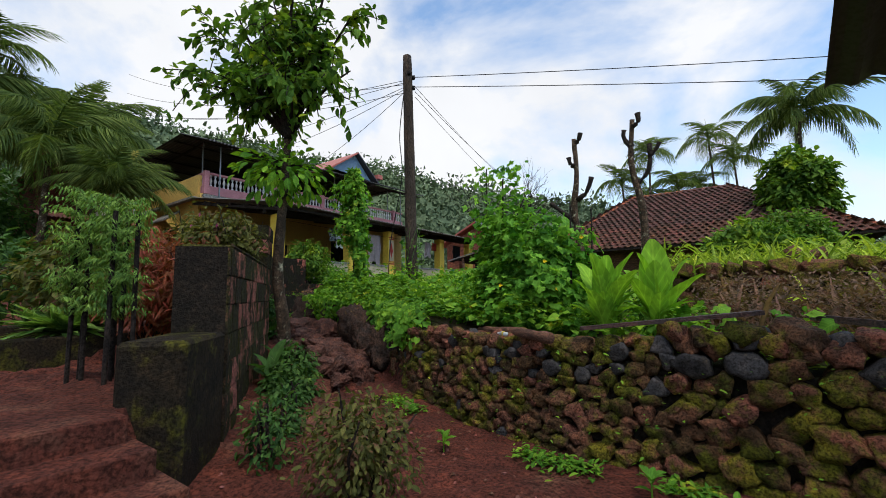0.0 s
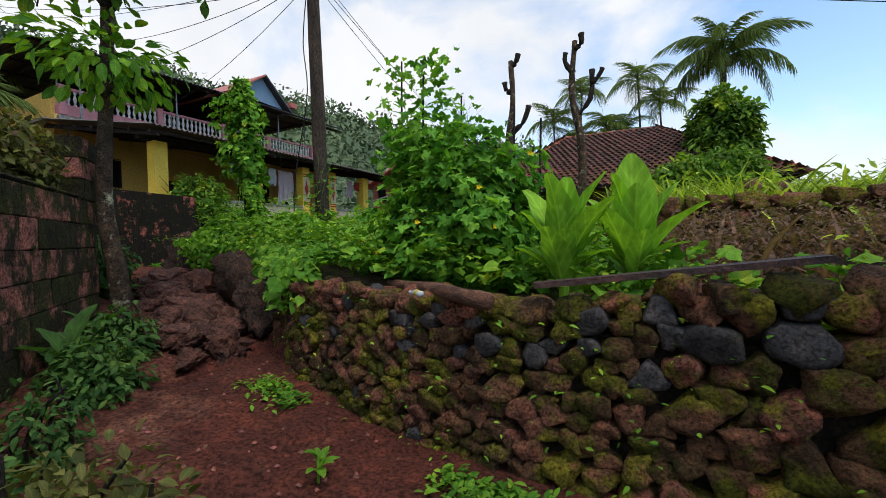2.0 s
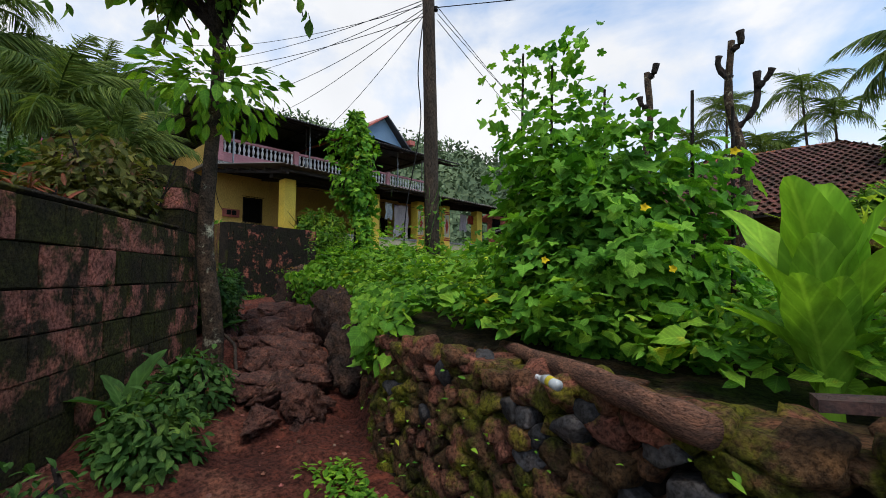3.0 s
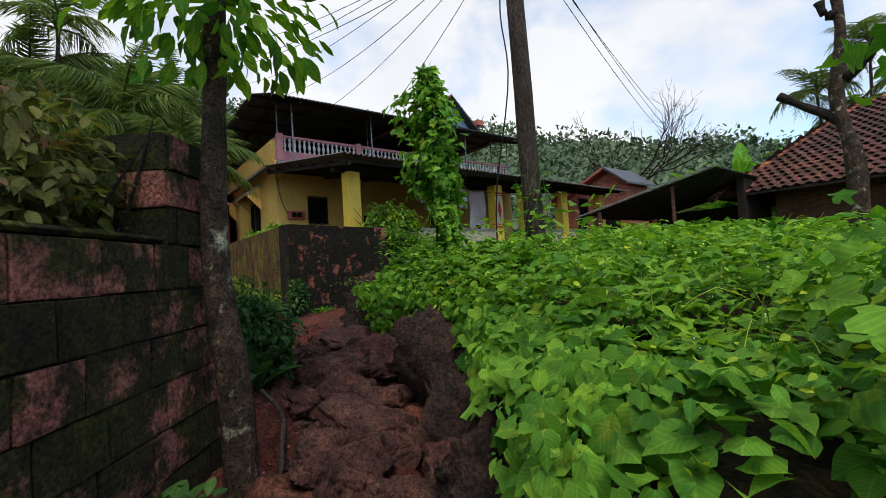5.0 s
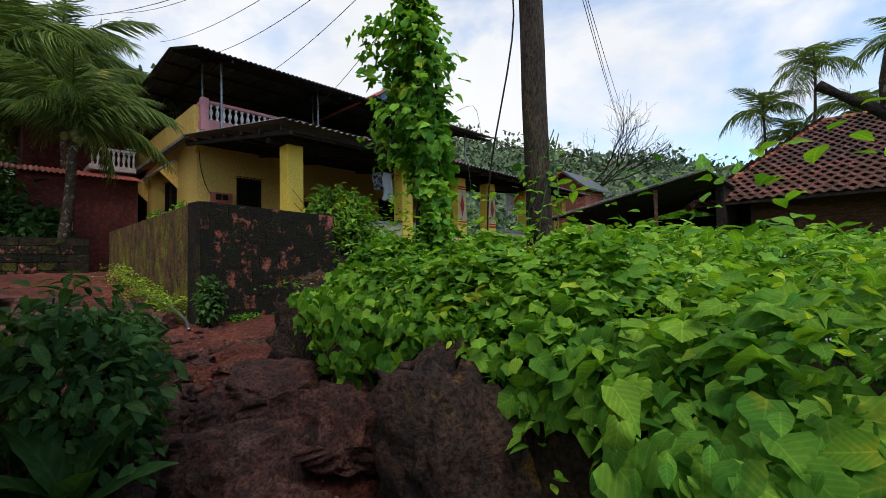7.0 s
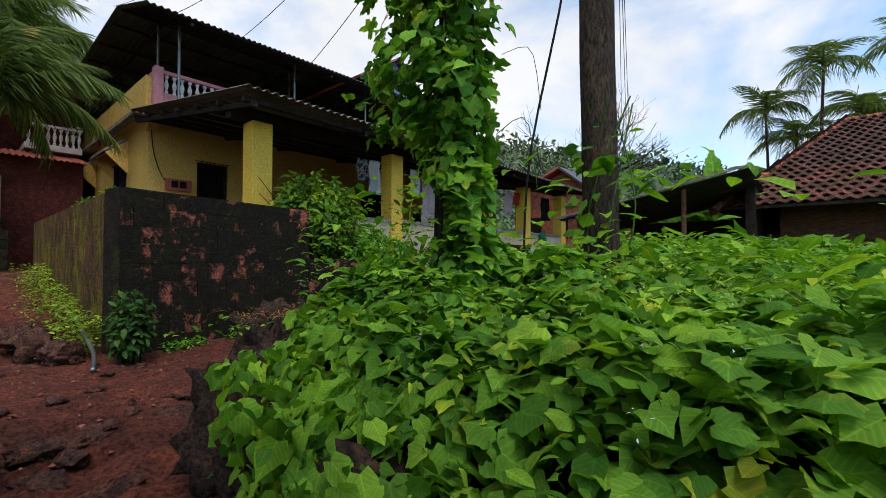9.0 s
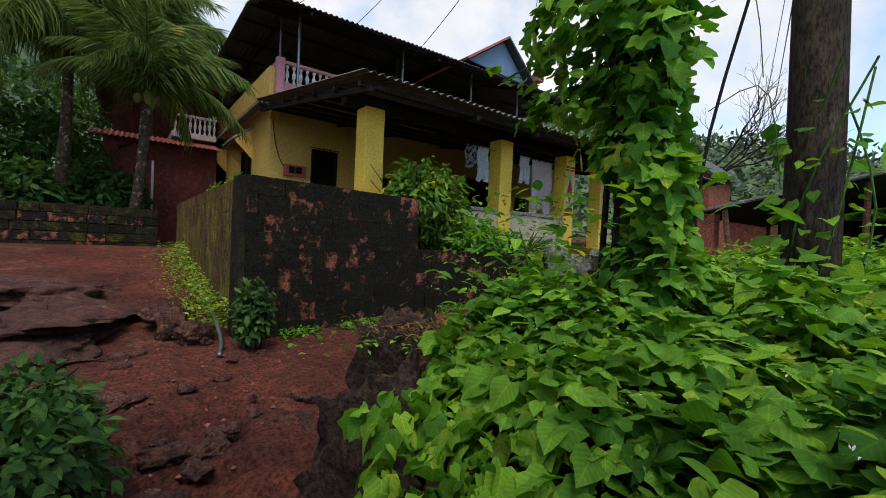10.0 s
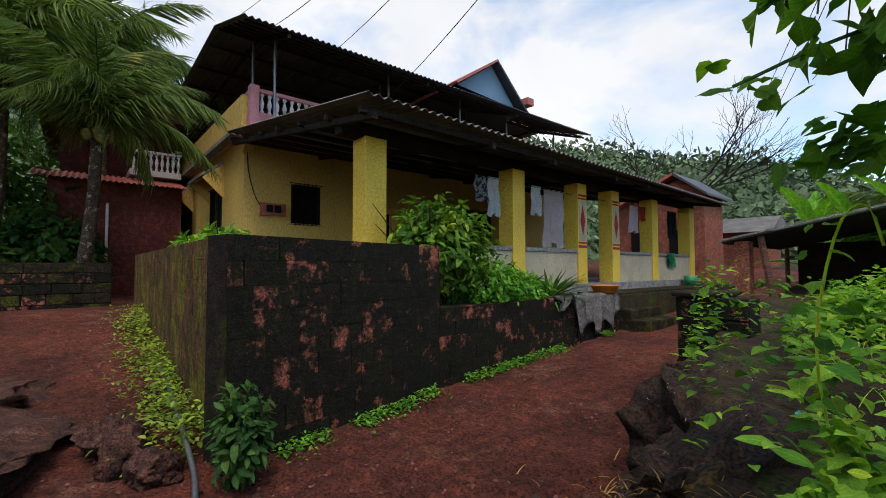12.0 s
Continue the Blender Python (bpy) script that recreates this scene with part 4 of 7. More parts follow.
# painted motifs on the pillars beside the entrance
for y in (14.38, 15.94):
    for z0, z1, mat in ((2.84, 2.9, M_RED), (2.94, 2.98, M_RED), (3.98, 4.02, M_RED), (4.05, 4.1, M_RED)):
        part("painted_band", box(-13.797, -13.793, y - 0.185, y + 0.185, z0, z1), mat, house, "red painted band")
    part("painted_panel", box(-13.797, -13.794, y - 0.15, y + 0.15, 3.0, 3.96), M_CREAM, house, "cream painted panel")
    part("painted_diamond", prism([(-13.791, y, 3.86), (-13.791, y - 0.1, 3.48), (-13.791, y, 3.1), (-13.791, y + 0.1, 3.48)], (-0.002, 0, 0)), M_RED, house, "red painted diamond")

# washing on the veranda line
M_CLOTH_W = material("white_cloth", (0.8, 0.8, 0.8), (0.7, 0.7, 0.72), None, scale=6, bump=0.1, rough=0.9)
M_CLOTH_P = material("pale_pink_cloth", (0.72, 0.6, 0.6), (0.64, 0.52, 0.53), None, scale=6, bump=0.1, rough=0.9)
M_CLOTH_R = material("red_cloth", (0.55, 0.07, 0.04), None, None, scale=6, bump=0.1, rough=0.9)
M_CLOTH_D = material("black_cloth", (0.02, 0.02, 0.022), None, None, scale=6, bump=0.1, rough=0.9)
M_CHECK = material("checked_cloth", (0.4, 0.4, 0.42), (0.04, 0.04, 0.05), None, scale=14, spread=0.12, bump=0.1, rough=0.9)


def hung_cloth(name, label, y0, y1, top, drop, mat, x=-13.95, seed=0):
    bm = bmesh.new()
    nu, nv = 10, 12
    g = [[bm.verts.new((x + 0.05 * math.sin(u * 1.9 + seed) * (v / nv) + 0.012 * math.sin(u * 4 + v), y0 + (y1 - y0) * u / nu + 0.02 * math.sin(v * 0.7 + seed), top - drop * v / nv * (1 - 0.06 * math.sin(u * 0.9 + seed)))) for v in range(nv + 1)] for u in range(nu + 1)]
    for u in range(nu):
        for v in range(nv):
            bm.faces.new((g[u][v], g[u + 1][v], g[u + 1][v + 1], g[u][v + 1]))
    bmesh.ops.solidify(bm, geom=bm.faces, thickness=0.008)
    tagged(part(name, bm, mat, None, "", True), label, "laundry", "washing on the line")


line_bm = tube(spline([(-13.95, 8.9, 4.2), (-13.95, 12, 4.12), (-13.95, 15, 4.1), (-13.95, 18, 4.12), (-13.95, 21, 4.2)], 20), 0.006, 6)
tagged(part("clothes_line", line_bm, M_WIRE), "thin clothes line strung behind the pillars", "clothes line")
hung_cloth("checked_towel", "black and white checked towel on the veranda line", 10.95, 11.3, 4.14, 0.5, M_CHECK, seed=1)
hung_cloth("white_shirt", "small white shirt on the veranda line", 11.3, 11.64, 4.15, 0.75, M_CLOTH_W, seed=2)
hung_cloth("white_vest", "white vest hanging beside a pillar", 12.65, 13.0, 4.14, 0.62, M_CLOTH_W, seed=3)
hung_cloth("pale_towel", "long pale pink towel on the veranda line", 13.1, 13.85, 4.12, 1.25, M_CLOTH_P, seed=4)
hung_cloth("pink_cloth", "pink and white cloth on the veranda line", 17.0, 17.5, 4.13, 0.75, M_CLOTH_P, seed=5)
hung_cloth("red_cloth", "small bright red cloth on the veranda line", 17.55, 17.95, 4.13, 0.4, M_CLOTH_R, seed=6)
hung_cloth("black_shirt", "black shirt hanging near the last pillar", 19.4, 20.1, 4.15, 0.85, M_CLOTH_D, seed=7)


# ---- plants: builders ----
def leaf_bush(name, label, category, centre, radii, n, kind, size, mat, stems=6, seed=0, shell=0.45, floor=None, lump=0.35, droop=0.3, group="", stuff=False):
    """A bush: leaves thickened towards the outside of an uneven body, on stems from its foot."""
    g = rng(seed)
    c, r = np.array(centre, float), np.array(radii, float)
    u = unit(g.normal(0, 1, (n, 3)))
    rad = g.uniform(shell, 1.0, n) ** 0.7
    bumpy = np.array([1 + lump * noise.noise(Vector(p * 1.9 + seed)) + lump * 0.6 * noise.noise(Vector(p * 4.5 + seed)) for p in u])
    pts = c + u * (rad * bumpy)[:, None] * r
    if floor is not None:
        pts[:, 2] = np.maximum(pts[:, 2], floor + g.uniform(0, 0.15, n))
    dirs = u * np.array([1, 1, 0.35]) + g.normal(0, 0.55, (n, 3)) - np.array([0, 0, droop])
    ups = unit(u * 0.6 + np.array([0, 0, 1.0]) + g.normal(0, 0.35, (n, 3)))
    me = leaves("foliage", kind, pts, dirs, ups, size * g.uniform(0.55, 1.25, n), mat)
    root = thing(name, label, category, (0, 0, 0), group)
    foot = Vector((c[0], c[1], floor if floor is not None else c[2] - r[2]))
    if stems:
        rr = random.Random(seed)
        for k in range(stems):
            d = Vector((rr.gauss(0, 1) * r[0] * 0.55, rr.gauss(0, 1) * r[1] * 0.55, r[2] * rr.uniform(0.3, 0.95)))
            tip = Vector(c) + d
            start = foot + Vector((rr.uniform(-.1, .1), rr.uniform(-.1, .1), -0.08))
            mid = (start + tip) / 2 + Vector((rr.uniform(-.1, .1), rr.uniform(-.1, .1), 0.1))
            part("stem", tube(spline([start, mid, tip], 6), [0.016, 0.014, 0.012, 0.01, 0.008, 0.005], 5), M_DARKBARK, root)
    part("foliage", me, None, root)
    if stuff:
        tagged(root, kind="stuff")
    return root


def patch(name, label, n, region, kind, size, mat, seed=0, height=0.12, upright=0.6, stuff=True):
    """Small plants strewn over a stretch of ground: region(g, n) gives x, y and the ground under them."""
    g = rng(seed)
    x, y, z = region(g, n)
    n = len(x)
    a = g.uniform(0, 2 * math.pi, n)
    dirs = np.stack([np.cos(a), np.sin(a), g.uniform(0, 2, n) * upright], 1)
    ups = unit(np.stack([-np.cos(a) * upright, -np.sin(a) * upright, np.ones(n)], 1) + g.normal(0, 0.25, (n, 3)))
    pts = np.stack([x, y, z + g.uniform(0, height, n)], 1)
    ob = new(name, leaves(name, kind, pts, dirs, ups, size * g.uniform(0.5, 1.3, n), mat))
    return tagged(ob, label, "weeds", "", "stuff")


def frond_mesh(seed, length, leaflet, n=34, arch=0.5, hang=0.6, mat=None, curl=0.25):
    """One palm frond along +y: an arching rib with two rows of hanging leaflets."""
    g = rng(seed)
    s = np.linspace(0.12, 1.0, n)
    ribx = curl * 0.3 * s * s * length * g.uniform(-1, 1)
    rib = np.stack([np.full(n, 0.0) + ribx, length * (s - 0.12 * s ** 3), length * (arch * s - (arch + 0.42) * s ** 2.2)], 1)
    pts, dirs, ups, size = [], [], [], []
    for sgn in (-1, 1):
        for i in range(n):
            t = rib[min(i + 1, n - 1)] - rib[max(i - 1, 0)]
            t /= np.linalg.norm(t)
            out = np.array([sgn * 1.0, 0, 0]) + t * 0.55 - np.array([0, 0, hang * g.uniform(0.5, 1.4)])
            for extra in (0, 0.5):
                pts.append(rib[i] + t * extra * length / n)
                dirs.append(out + g.normal(0, 0.13, 3))
                ups.append(np.array([sgn * 0.3, 0, 1.0]))
                size.append(leaflet * (0.55 + 0.6 * math.sin(math.pi * min(1, s[i] * 0.9 + 0.12))) * g.uniform(0.8, 1.1))
    me = leaves("frond", LEAFLET, pts, dirs, ups, size, mat or M_PALM)
    bm = bmesh.new()
    bm.from_mesh(me)
    tube([(0, 0, 0), *[tuple(p) for p in rib[::4]]], [0.045] + [0.04 * (1 - 0.8 * k / len(rib[::4])) for k in range(len(rib[::4]))], 5, bm)
    bm.to_mesh(me)
    bm.free()
    return me


LEAFLET = outline_leaf((0.018, 0.026, 0.022, 0.003), 0.5, 0.45)
COCO = [frond_mesh(i, 3.3, 0.85, arch=0.35 + 0.18 * i, hang=0.5 + 0.25 * i) for i in range(3)]
ARECA = [frond_mesh(10 + i, 1.7, 0.6, n=22, arch=0.55 + 0.15 * i, hang=0.35) for i in range(2)]


def palm(name, label, base, crown, fronds, kinds, trunk=0.14, scale=1.0, seed=0, nuts=0, low=96):
    root = thing(name, label, "palm tree")
    r = random.Random(seed)
    b, c = Vector(base), Vector(crown)
    mid = (b + c) / 2 + Vector((r.uniform(-.2, .2), r.uniform(-.2, .2), 0))
    part("trunk", tube(spline([b - Vector((0, 0, 0.3)), mid, c], 12), [trunk * (1.25 - 0.04 * i) for i in range(12)], 9, None, 0.15, seed), M_BARK, root, "ringed grey palm trunk", True)
    for i in range(fronds):
        o = part("frond", r.choice(kinds), None, root)
        rise = 74 - low * (i / fronds) ** 0.9 + r.uniform(-8, 8)
        o.matrix_basis = Matrix.Translation(c) @ Euler((radians(rise), 0, radians(i * 137.5 + r.uniform(-12, 12)))).to_matrix().to_4x4() @ Matrix.Scale(scale * r.uniform(0.85, 1.1), 4)
    for k in range(nuts):
        bm = bmesh.new()
        bmesh.ops.create_icosphere(bm, subdivisions=2, radius=0.11, matrix=Matrix.Translation(c + Vector((0.22 * math.cos(k * 1.3), 0.22 * math.sin(k * 1.3), -0.15 - 0.06 * (k % 3)))) @ Matrix.Diagonal((1, 1, 1.25, 1)))
        part("coconut", bm, M_SHRUB, root, "", True)
    return root


def banana_leaf(seed, length, width, mat, ragged=0.0, name="leaf", curve=0.55):
    """A broad blade on a rib along +y that rises and bows over; ragged: how deep its edge is torn."""
    g = random.Random(seed)
    bm = bmesh.new()
    n = 16
    rows = []
    for i in range(n + 1):
        s = i / n
        w = width * math.sin(math.pi * min(1, s * 0.93 + 0.05)) ** 0.7 * (1 - ragged * g.random())
        y, z = length * (s - 0.1 * s ** 3), -curve * length * s * s
        wave = 0.035 * math.sin(i * 1.3 + seed) * length * 0.3
        rows.append([bm.verts.new((-w, y + 0.06 * w, z + 0.32 * w + wave)), bm.verts.new((-w * 0.5, y, z + 0.14 * w)), bm.verts.new((0, y, z)), bm.verts.new((w * 0.5, y, z + 0.14 * w)), bm.verts.new((w, y + 0.06 * w, z + 0.32 * w - wave))])
    for a, b in zip(rows, rows[1:]):
        for k in range(4):
            bm.faces.new((a[k], a[k + 1], b[k + 1], b[k]))
    blade = bm.loops.layers.uv.new("blade")
    for f in bm.faces:
        for corner in f.loops:
            corner[blade].uv = (0.3 * corner.vert.co.x / width, corner.vert.co.y / length)
    return mesh_of(bm, name, mat, True)


def broad_plant(name, label, at, leaf_list, lift, mat_stem, seed=0, category="plant", stem_r=0.03, stem_h=0.3):
    root = thing(name, label, category, at)
    r = random.Random(seed)
    part("stem", tube([(0, 0, -0.1), (0, 0, stem_h)], [stem_r * 1.3, stem_r], 8), mat_stem, root)
    for i, (me, turn, tilt, scale) in enumerate(leaf_list):
        o = part("leaf", me, None, root)
        o.matrix_basis = Matrix.Translation((0, 0, stem_h * r.uniform(0.3, 1.0))) @ Euler((radians(tilt), 0, radians(turn))).to_matrix().to_4x4() @ Matrix.Scale(scale, 4)
        length = 0.18 * scale
    return root


# ---- left terrace: pier, wall, steps ----
setting("terrace_pier", box(0, 0.80, -0.42, 0.0, 0.0, 1.12, None, 0.03), M_PIER, "low mossy plastered pier beside the steps").matrix_basis = Matrix.Translation((-3.64, 1.84, 0)) @ Matrix.Rotation(math.atan2(-0.53, 0.57), 4, "Z")
course_wall("terrace_wall", "old laterite block wall with black mould and moss", (-6.25, 3.80), (-3.66, 1.86), 0.12, 1.83, 0.42, 0.36, 0.245, [M_BLOCK], joint=0.007, proud=0.004, seed=8)
course_wall("terrace_wall_pillar", "square laterite pillar ending the terrace wall", (-6.33, 3.87), (-5.87, 3.52), 1.834, 2.46, 0.45, 0.45, 0.21, [M_BLOCK], joint=0.01, seed=9)
course_wall("terrace_wall_pillar_side", "side of the laterite pillar", (-5.87, 3.515), (-6.14, 3.155), 1.834, 2.46, 0.4, 0.45, 0.21, [M_BLOCK], joint=0.01, seed=10)
setting("wall_coping", box(0, 2.5, -0.42, 0.02, 1.834, 1.87, None, 0.015), M_PIER, "mossy coping of the terrace wall").matrix_basis = Matrix.Translation((-5.86, 3.48, 0)) @ Matrix.Rotation(math.atan2(-1.94, 2.59), 4, "Z")
for k, (x, z) in enumerate(((-3.05, 0.72), (-2.78, 0.57), (-2.50, 0.42), (-2.22, 0.27))):
    setting("step", box(x - 0.45, x, -2.2, 1.0 + 0.06 * k, z - 0.5, z, None, 0.012), M_EARTH, "worn red earth step up to the terrace")
setting("planter_wall_1", box(-8.6, -8.2, -4, 2.3, 0.5, 1.05, None, 0.02), M_PIER, "low planter wall of the terrace garden")
setting("planter_wall_2", box(-6.7, -6.4, 0.2, 2.9, 0.5, 0.98, None, 0.02), M_PIER, "low mossy kerb of the terrace garden")

# ---- lane on the left ----
course_wall("lane_wall", "dark wet garden wall across the lane", (-20.0, 5.9), (-20.0, -9.0), 1.0, 2.5, 0.3, 0.42, 0.21, [M_BLOCK_DARK, M_PIER], seed=12)
red_house = thing("red_house", "dark red house with a white balcony behind the palms", "house")
part("wall", box(-36, -25.2, 4.6, 8.0, 1.0, 5.1), M_REDWALL, red_house, "dark red plastered wall")
part("eave", corrugated((-24.8, 4.2, 5.05), (-24.8, 8.1, 5.05), (-26.5, 4.2, 5.5)), M_REDSHEET, red_house, "red tiled eave")
part("upper_wall", box(-36, -27.6, 4.8, 8.0, 5.5, 8.0), M_REDWALL, red_house)
part("roof", prism([(-26.2, 4.2, 7.6), (-26.2, 8.2, 7.6), (-26.2, 6.2, 8.9)], (-10, 0, 0)), M_TILE, red_house)
balc2 = part("balcony", box(-27.5, -26.0, 6.6, 8.1, 5.55, 5.75), M_WHITE, red_house, "white balcony")
part("handrail", box(-26.12, -26.0, 6.6, 8.1, 6.35, 6.43), M_WHITE, balc2)
for i in range(9):
    o = part("baluster", BALUSTER, None, balc2)
    o.location, o.scale = (-26.06, 6.7 + i * 0.165, 5.755), (1, 1, 1.18)
part("drain_pipe", tube([(-25.1, 6.0, 1.6), (-25.1, 6.0, 4.4)], 0.04, 8), M_WHITE, red_house, "white drain pipe")


# ---- rocks ----
ROCKS = [stone_mesh(40 + i, M_ROCK, 0.52, 11, "rock", 4) for i in range(6)]
MOUNDS = [stone_mesh(60 + i, M_MOUND, 0.6, 8, "rock", 4) for i in range(4)]


def rock(at, size, turn, i, label="rough red-brown laterite rock set in the path", group="path rocks", kinds=None):
    o = new("rock", (kinds or ROCKS)[i % len(kinds or ROCKS)])
    o.matrix_basis = Matrix.Translation(at) @ Matrix.Rotation(radians(turn), 4, "Z") @ Matrix.Diagonal((*size, 1))
    return tagged(o, label, "rock", group)


rock((-6.62, 4.72, 0.42), (0.75, 0.6, 0.42), 20, 0)
rock((-7.15, 4.95, 0.62), (0.95, 0.8, 0.42), 60, 1, "broad laterite slab stepping up the path")
rock((-7.0, 5.45, 0.72), (0.9, 0.7, 0.5), 30, 2)
rock((-7.7, 5.35, 0.78), (0.9, 0.7, 0.35), 10, 3, "broad laterite slab stepping up the path")
rock((-7.75, 4.65, 0.62), (0.8, 0.55, 0.3), 80, 4)
rock((-8.45, 4.75, 0.72), (0.9, 0.5, 0.25), 35, 5)
rock((-6.1, 4.35, 0.36), (0.42, 0.36, 0.26), 50, 1)
rock((-6.35, 4.35, 0.42), (0.30, 0.25, 0.2), 10, 2)
rock((-5.55, 4.65, 0.42), (0.6, 0.5, 0.4), 70, 3)
rock((-5.2, 4.45, 0.3), (0.5, 0.4, 0.3), 15, 5)
rock((-4.9, 4.2, 0.26), (0.55, 0.4, 0.24), 55, 0)
rock((-4.75, 3.75, 0.2), (0.4, 0.32, 0.2), 5, 4)
rock((-6.9, 4.3, 0.5), (0.42, 0.4, 0.34), 33, 2)
rock((-12.2, 5.75, 0.85), (0.42, 0.34, 0.34), 0, 1, "dark rounded rock at the foot of the retaining wall")
rock((-12.45, 5.6, 0.92), (0.34, 0.3, 0.36), 60, 3, "dark rounded rock at the foot of the retaining wall")
rock((-12.8, 5.55, 1.0), (0.5, 0.4, 0.3), 60, 2)
rock((-13.7, 4.6, 0.9), (3.2, 1.7, 0.5), 12, 4, "wide bare laterite ledge at the lane's edge", "lane ledges")
rock((-12.3, 4.4, 0.8), (1.9, 0.9, 0.36), 5, 0, "wide bare laterite ledge at the lane's edge", "lane ledges")
rock((-15.0, 4.0, 1.0), (3.2, 1.8, 0.55), -8, 1, "wide bare laterite ledge at the lane's edge", "lane ledges")
rock((-11.2, 4.3, 0.74), (0.9, 0.6, 0.22), 25, 2)
r_mid = random.Random(78)
for k in range(44):
    x = r_mid.uniform(-7.9, -4.3)
    y = float(np.interp(-x, [4.2, 6.3, 8], [4.0, 4.7, 5.15])) + r_mid.uniform(-0.5, 0.55)
    s = r_mid.uniform(0.26, 0.52)
    if side_of(BANK, np.array([x]), np.array([y]))[0] > -0.12 or side_of(TERRACE, np.array([x]), np.array([y]))[0] < 0.25:
        continue
    rock((x, y, ground_at(x, y) + s * 0.2), (s, s * r_mid.uniform(0.6, 0.95), s * r_mid.uniform(0.45, 0.75)), r_mid.uniform(0, 180), k, "rough red-brown laterite rock set in the path", "path rocks")
r_path = random.Random(77)
for k in range(46):
    x = r_path.uniform(-9.8, -4.2)
    y = np.interp(-x, [4.2, 6.3, 8, 9.8], [4.0, 4.55, 5.0, 5.2]) + r_path.uniform(-0.55, 0.55)
    s = r_path.uniform(0.08, 0.24)
    if side_of(BANK, np.array([x]), np.array([y]))[0] > -0.1 or side_of(TERRACE, np.array([x]), np.array([y]))[0] < 0.1:
        continue
    rock((x, y, ground_at(x, y) + s * 0.08), (s, s * r_path.uniform(0.6, 1), s * r_path.uniform(0.4, 0.7)), r_path.uniform(0, 180), k, "loose laterite stone on the path", "loose path stones")
for k in range(70):
    x = r_path.uniform(-12.2, -7.2)
    y = float(np.interp(-x, [7.2, 8.6, 9.5, 12.2], [4.95, 5.2, 5.6, 5.6])) + r_path.uniform(-0.8, 0.75)
    s = r_path.uniform(0.06, 0.2) * (1.5 if k % 7 == 0 else 1)
    if side_of(BANK, np.array([x]), np.array([y]))[0] > -0.15 or side_of(TERRACE, np.array([x]), np.array([y]))[0] < 0.1:
        continue
    rock((x, y, ground_at(x, y) + s * 0.04), (s, s * r_path.uniform(0.6, 1), s * r_path.uniform(0.35, 0.6)), r_path.uniform(0, 180), k, "loose laterite stone on the path", "loose path stones")
# the bank on the field's edge
BANKLABEL = "pitted black laterite outcrop on the field's edge"
rock((-6.0, 5.5, 0.76), (0.95, 0.7, 0.85), 25, 0, BANKLABEL, "bank outcrops", MOUNDS)
rock((-6.4, 5.66, 0.86), (0.6, 0.42, 0.75), 10, 1, BANKLABEL, "bank outcrops", MOUNDS)
rock((-5.15, 5.05, 0.56), (0.55, 0.42, 0.66), 40, 2, BANKLABEL, "bank outcrops", MOUNDS)
rock((-4.6, 4.62, 0.6), (0.5, 0.4, 0.7), 60, 3, BANKLABEL, "bank outcrops", MOUNDS)
rock((-7.0, 5.85, 0.95), (0.65, 0.42, 0.7), 20, 2, BANKLABEL, "bank outcrops", MOUNDS)
rock((-7.75, 5.86, 0.98), (0.6, 0.36, 0.62), 25, 0, BANKLABEL, "bank outcrops", MOUNDS)
rock((-8.4, 6.1, 1.02), (0.7, 0.5, 0.8), 35, 3, BANKLABEL, "bank outcrops", MOUNDS)
rock((-8.98, 6.66, 1.1), (0.9, 0.66, 0.86), 60, 0, "broad pitted laterite mound topped with dry grass", "bank outcrops", MOUNDS)
rock((-9.05, 7.8, 1.15), (0.8, 1.3, 0.9), 10, 1, "broad pitted laterite mound topped with dry grass", "bank outcrops", MOUNDS)
rock((-9.35, 8.9, 1.15), (0.7, 1.2, 0.8), -10, 2, BANKLABEL, "bank outcrops", MOUNDS)
rock((-9.7, 9.9, 1.2), (0.6, 1.1, 0.8), 5, 3, BANKLABEL, "bank outcrops", MOUNDS)

# walls and shed on the far side of the path
course_wall("yard_wall_block", "dark stepped wall end with a cement top", (-10.25, 10.55), (-10.25, 11.35), 0.9, 2.05, 0.4, 0.42, 0.21, [M_BLOCK_DARK], seed=13)
course_wall("yard_wall_end", "end of the dark yard wall", (-9.55, 10.55), (-10.25, 10.55), 0.9, 2.05, 0.4, 0.35, 0.21, [M_BLOCK_DARK], seed=14)
setting("yard_wall_coping", box(-10.29, -9.82, 10.5, 11.4, 2.054, 2.1, None, 0.01), M_PIER, "grey cement coping of the yard wall")
course_wall("yard_wall_far", "dark yard wall along the path", (-10.3, 11.35), (-10.4, 13.35), 0.9, 1.55, 0.35, 0.42, 0.21, [M_BLOCK_DARK], seed=15)
setting("shed_plinth", box(-10.2, -4.6, 13.35, 13.7, 0.9, 1.55), M_PIER, "dark plinth in front of the shed")
setting("shed_plinth_coping", box(-10.25, -4.6, 13.3, 13.75, 1.554, 1.6), M_GREYCAP, "pale cement edge of the shed plinth")

# shed roof sheet in a much darker tone than the veranda's sheet
M_SHED_SHEET = material("dark_shed_roof_sheet", (0.05, 0.044, 0.04), (0.03, 0.027, 0.025), (0.12, 0.075, 0.05), scale=2, fine=30, bump=0.2, rough=0.8, third_at=0.6)
shed = thing("open_shed", "dark open shed with a rusty sheet roof and timber posts", "shed")
part("roof", corrugated((-11.25, 15.4, 2.88), (-11.25, 20.0, 2.88), (-7.2, 15.4, 3.68)), M_SHED_SHEET, shed, "weathered sheet roof with a pale edge")
part("roof_edge", prism([(-11.3, 15.36, 2.90), (-11.3, 15.36, 2.94), (-7.2, 15.36, 3.76), (-7.2, 15.36, 3.72)], (0, 0.05, 0)), M_GREYCAP, shed, "pale worn roof edge")
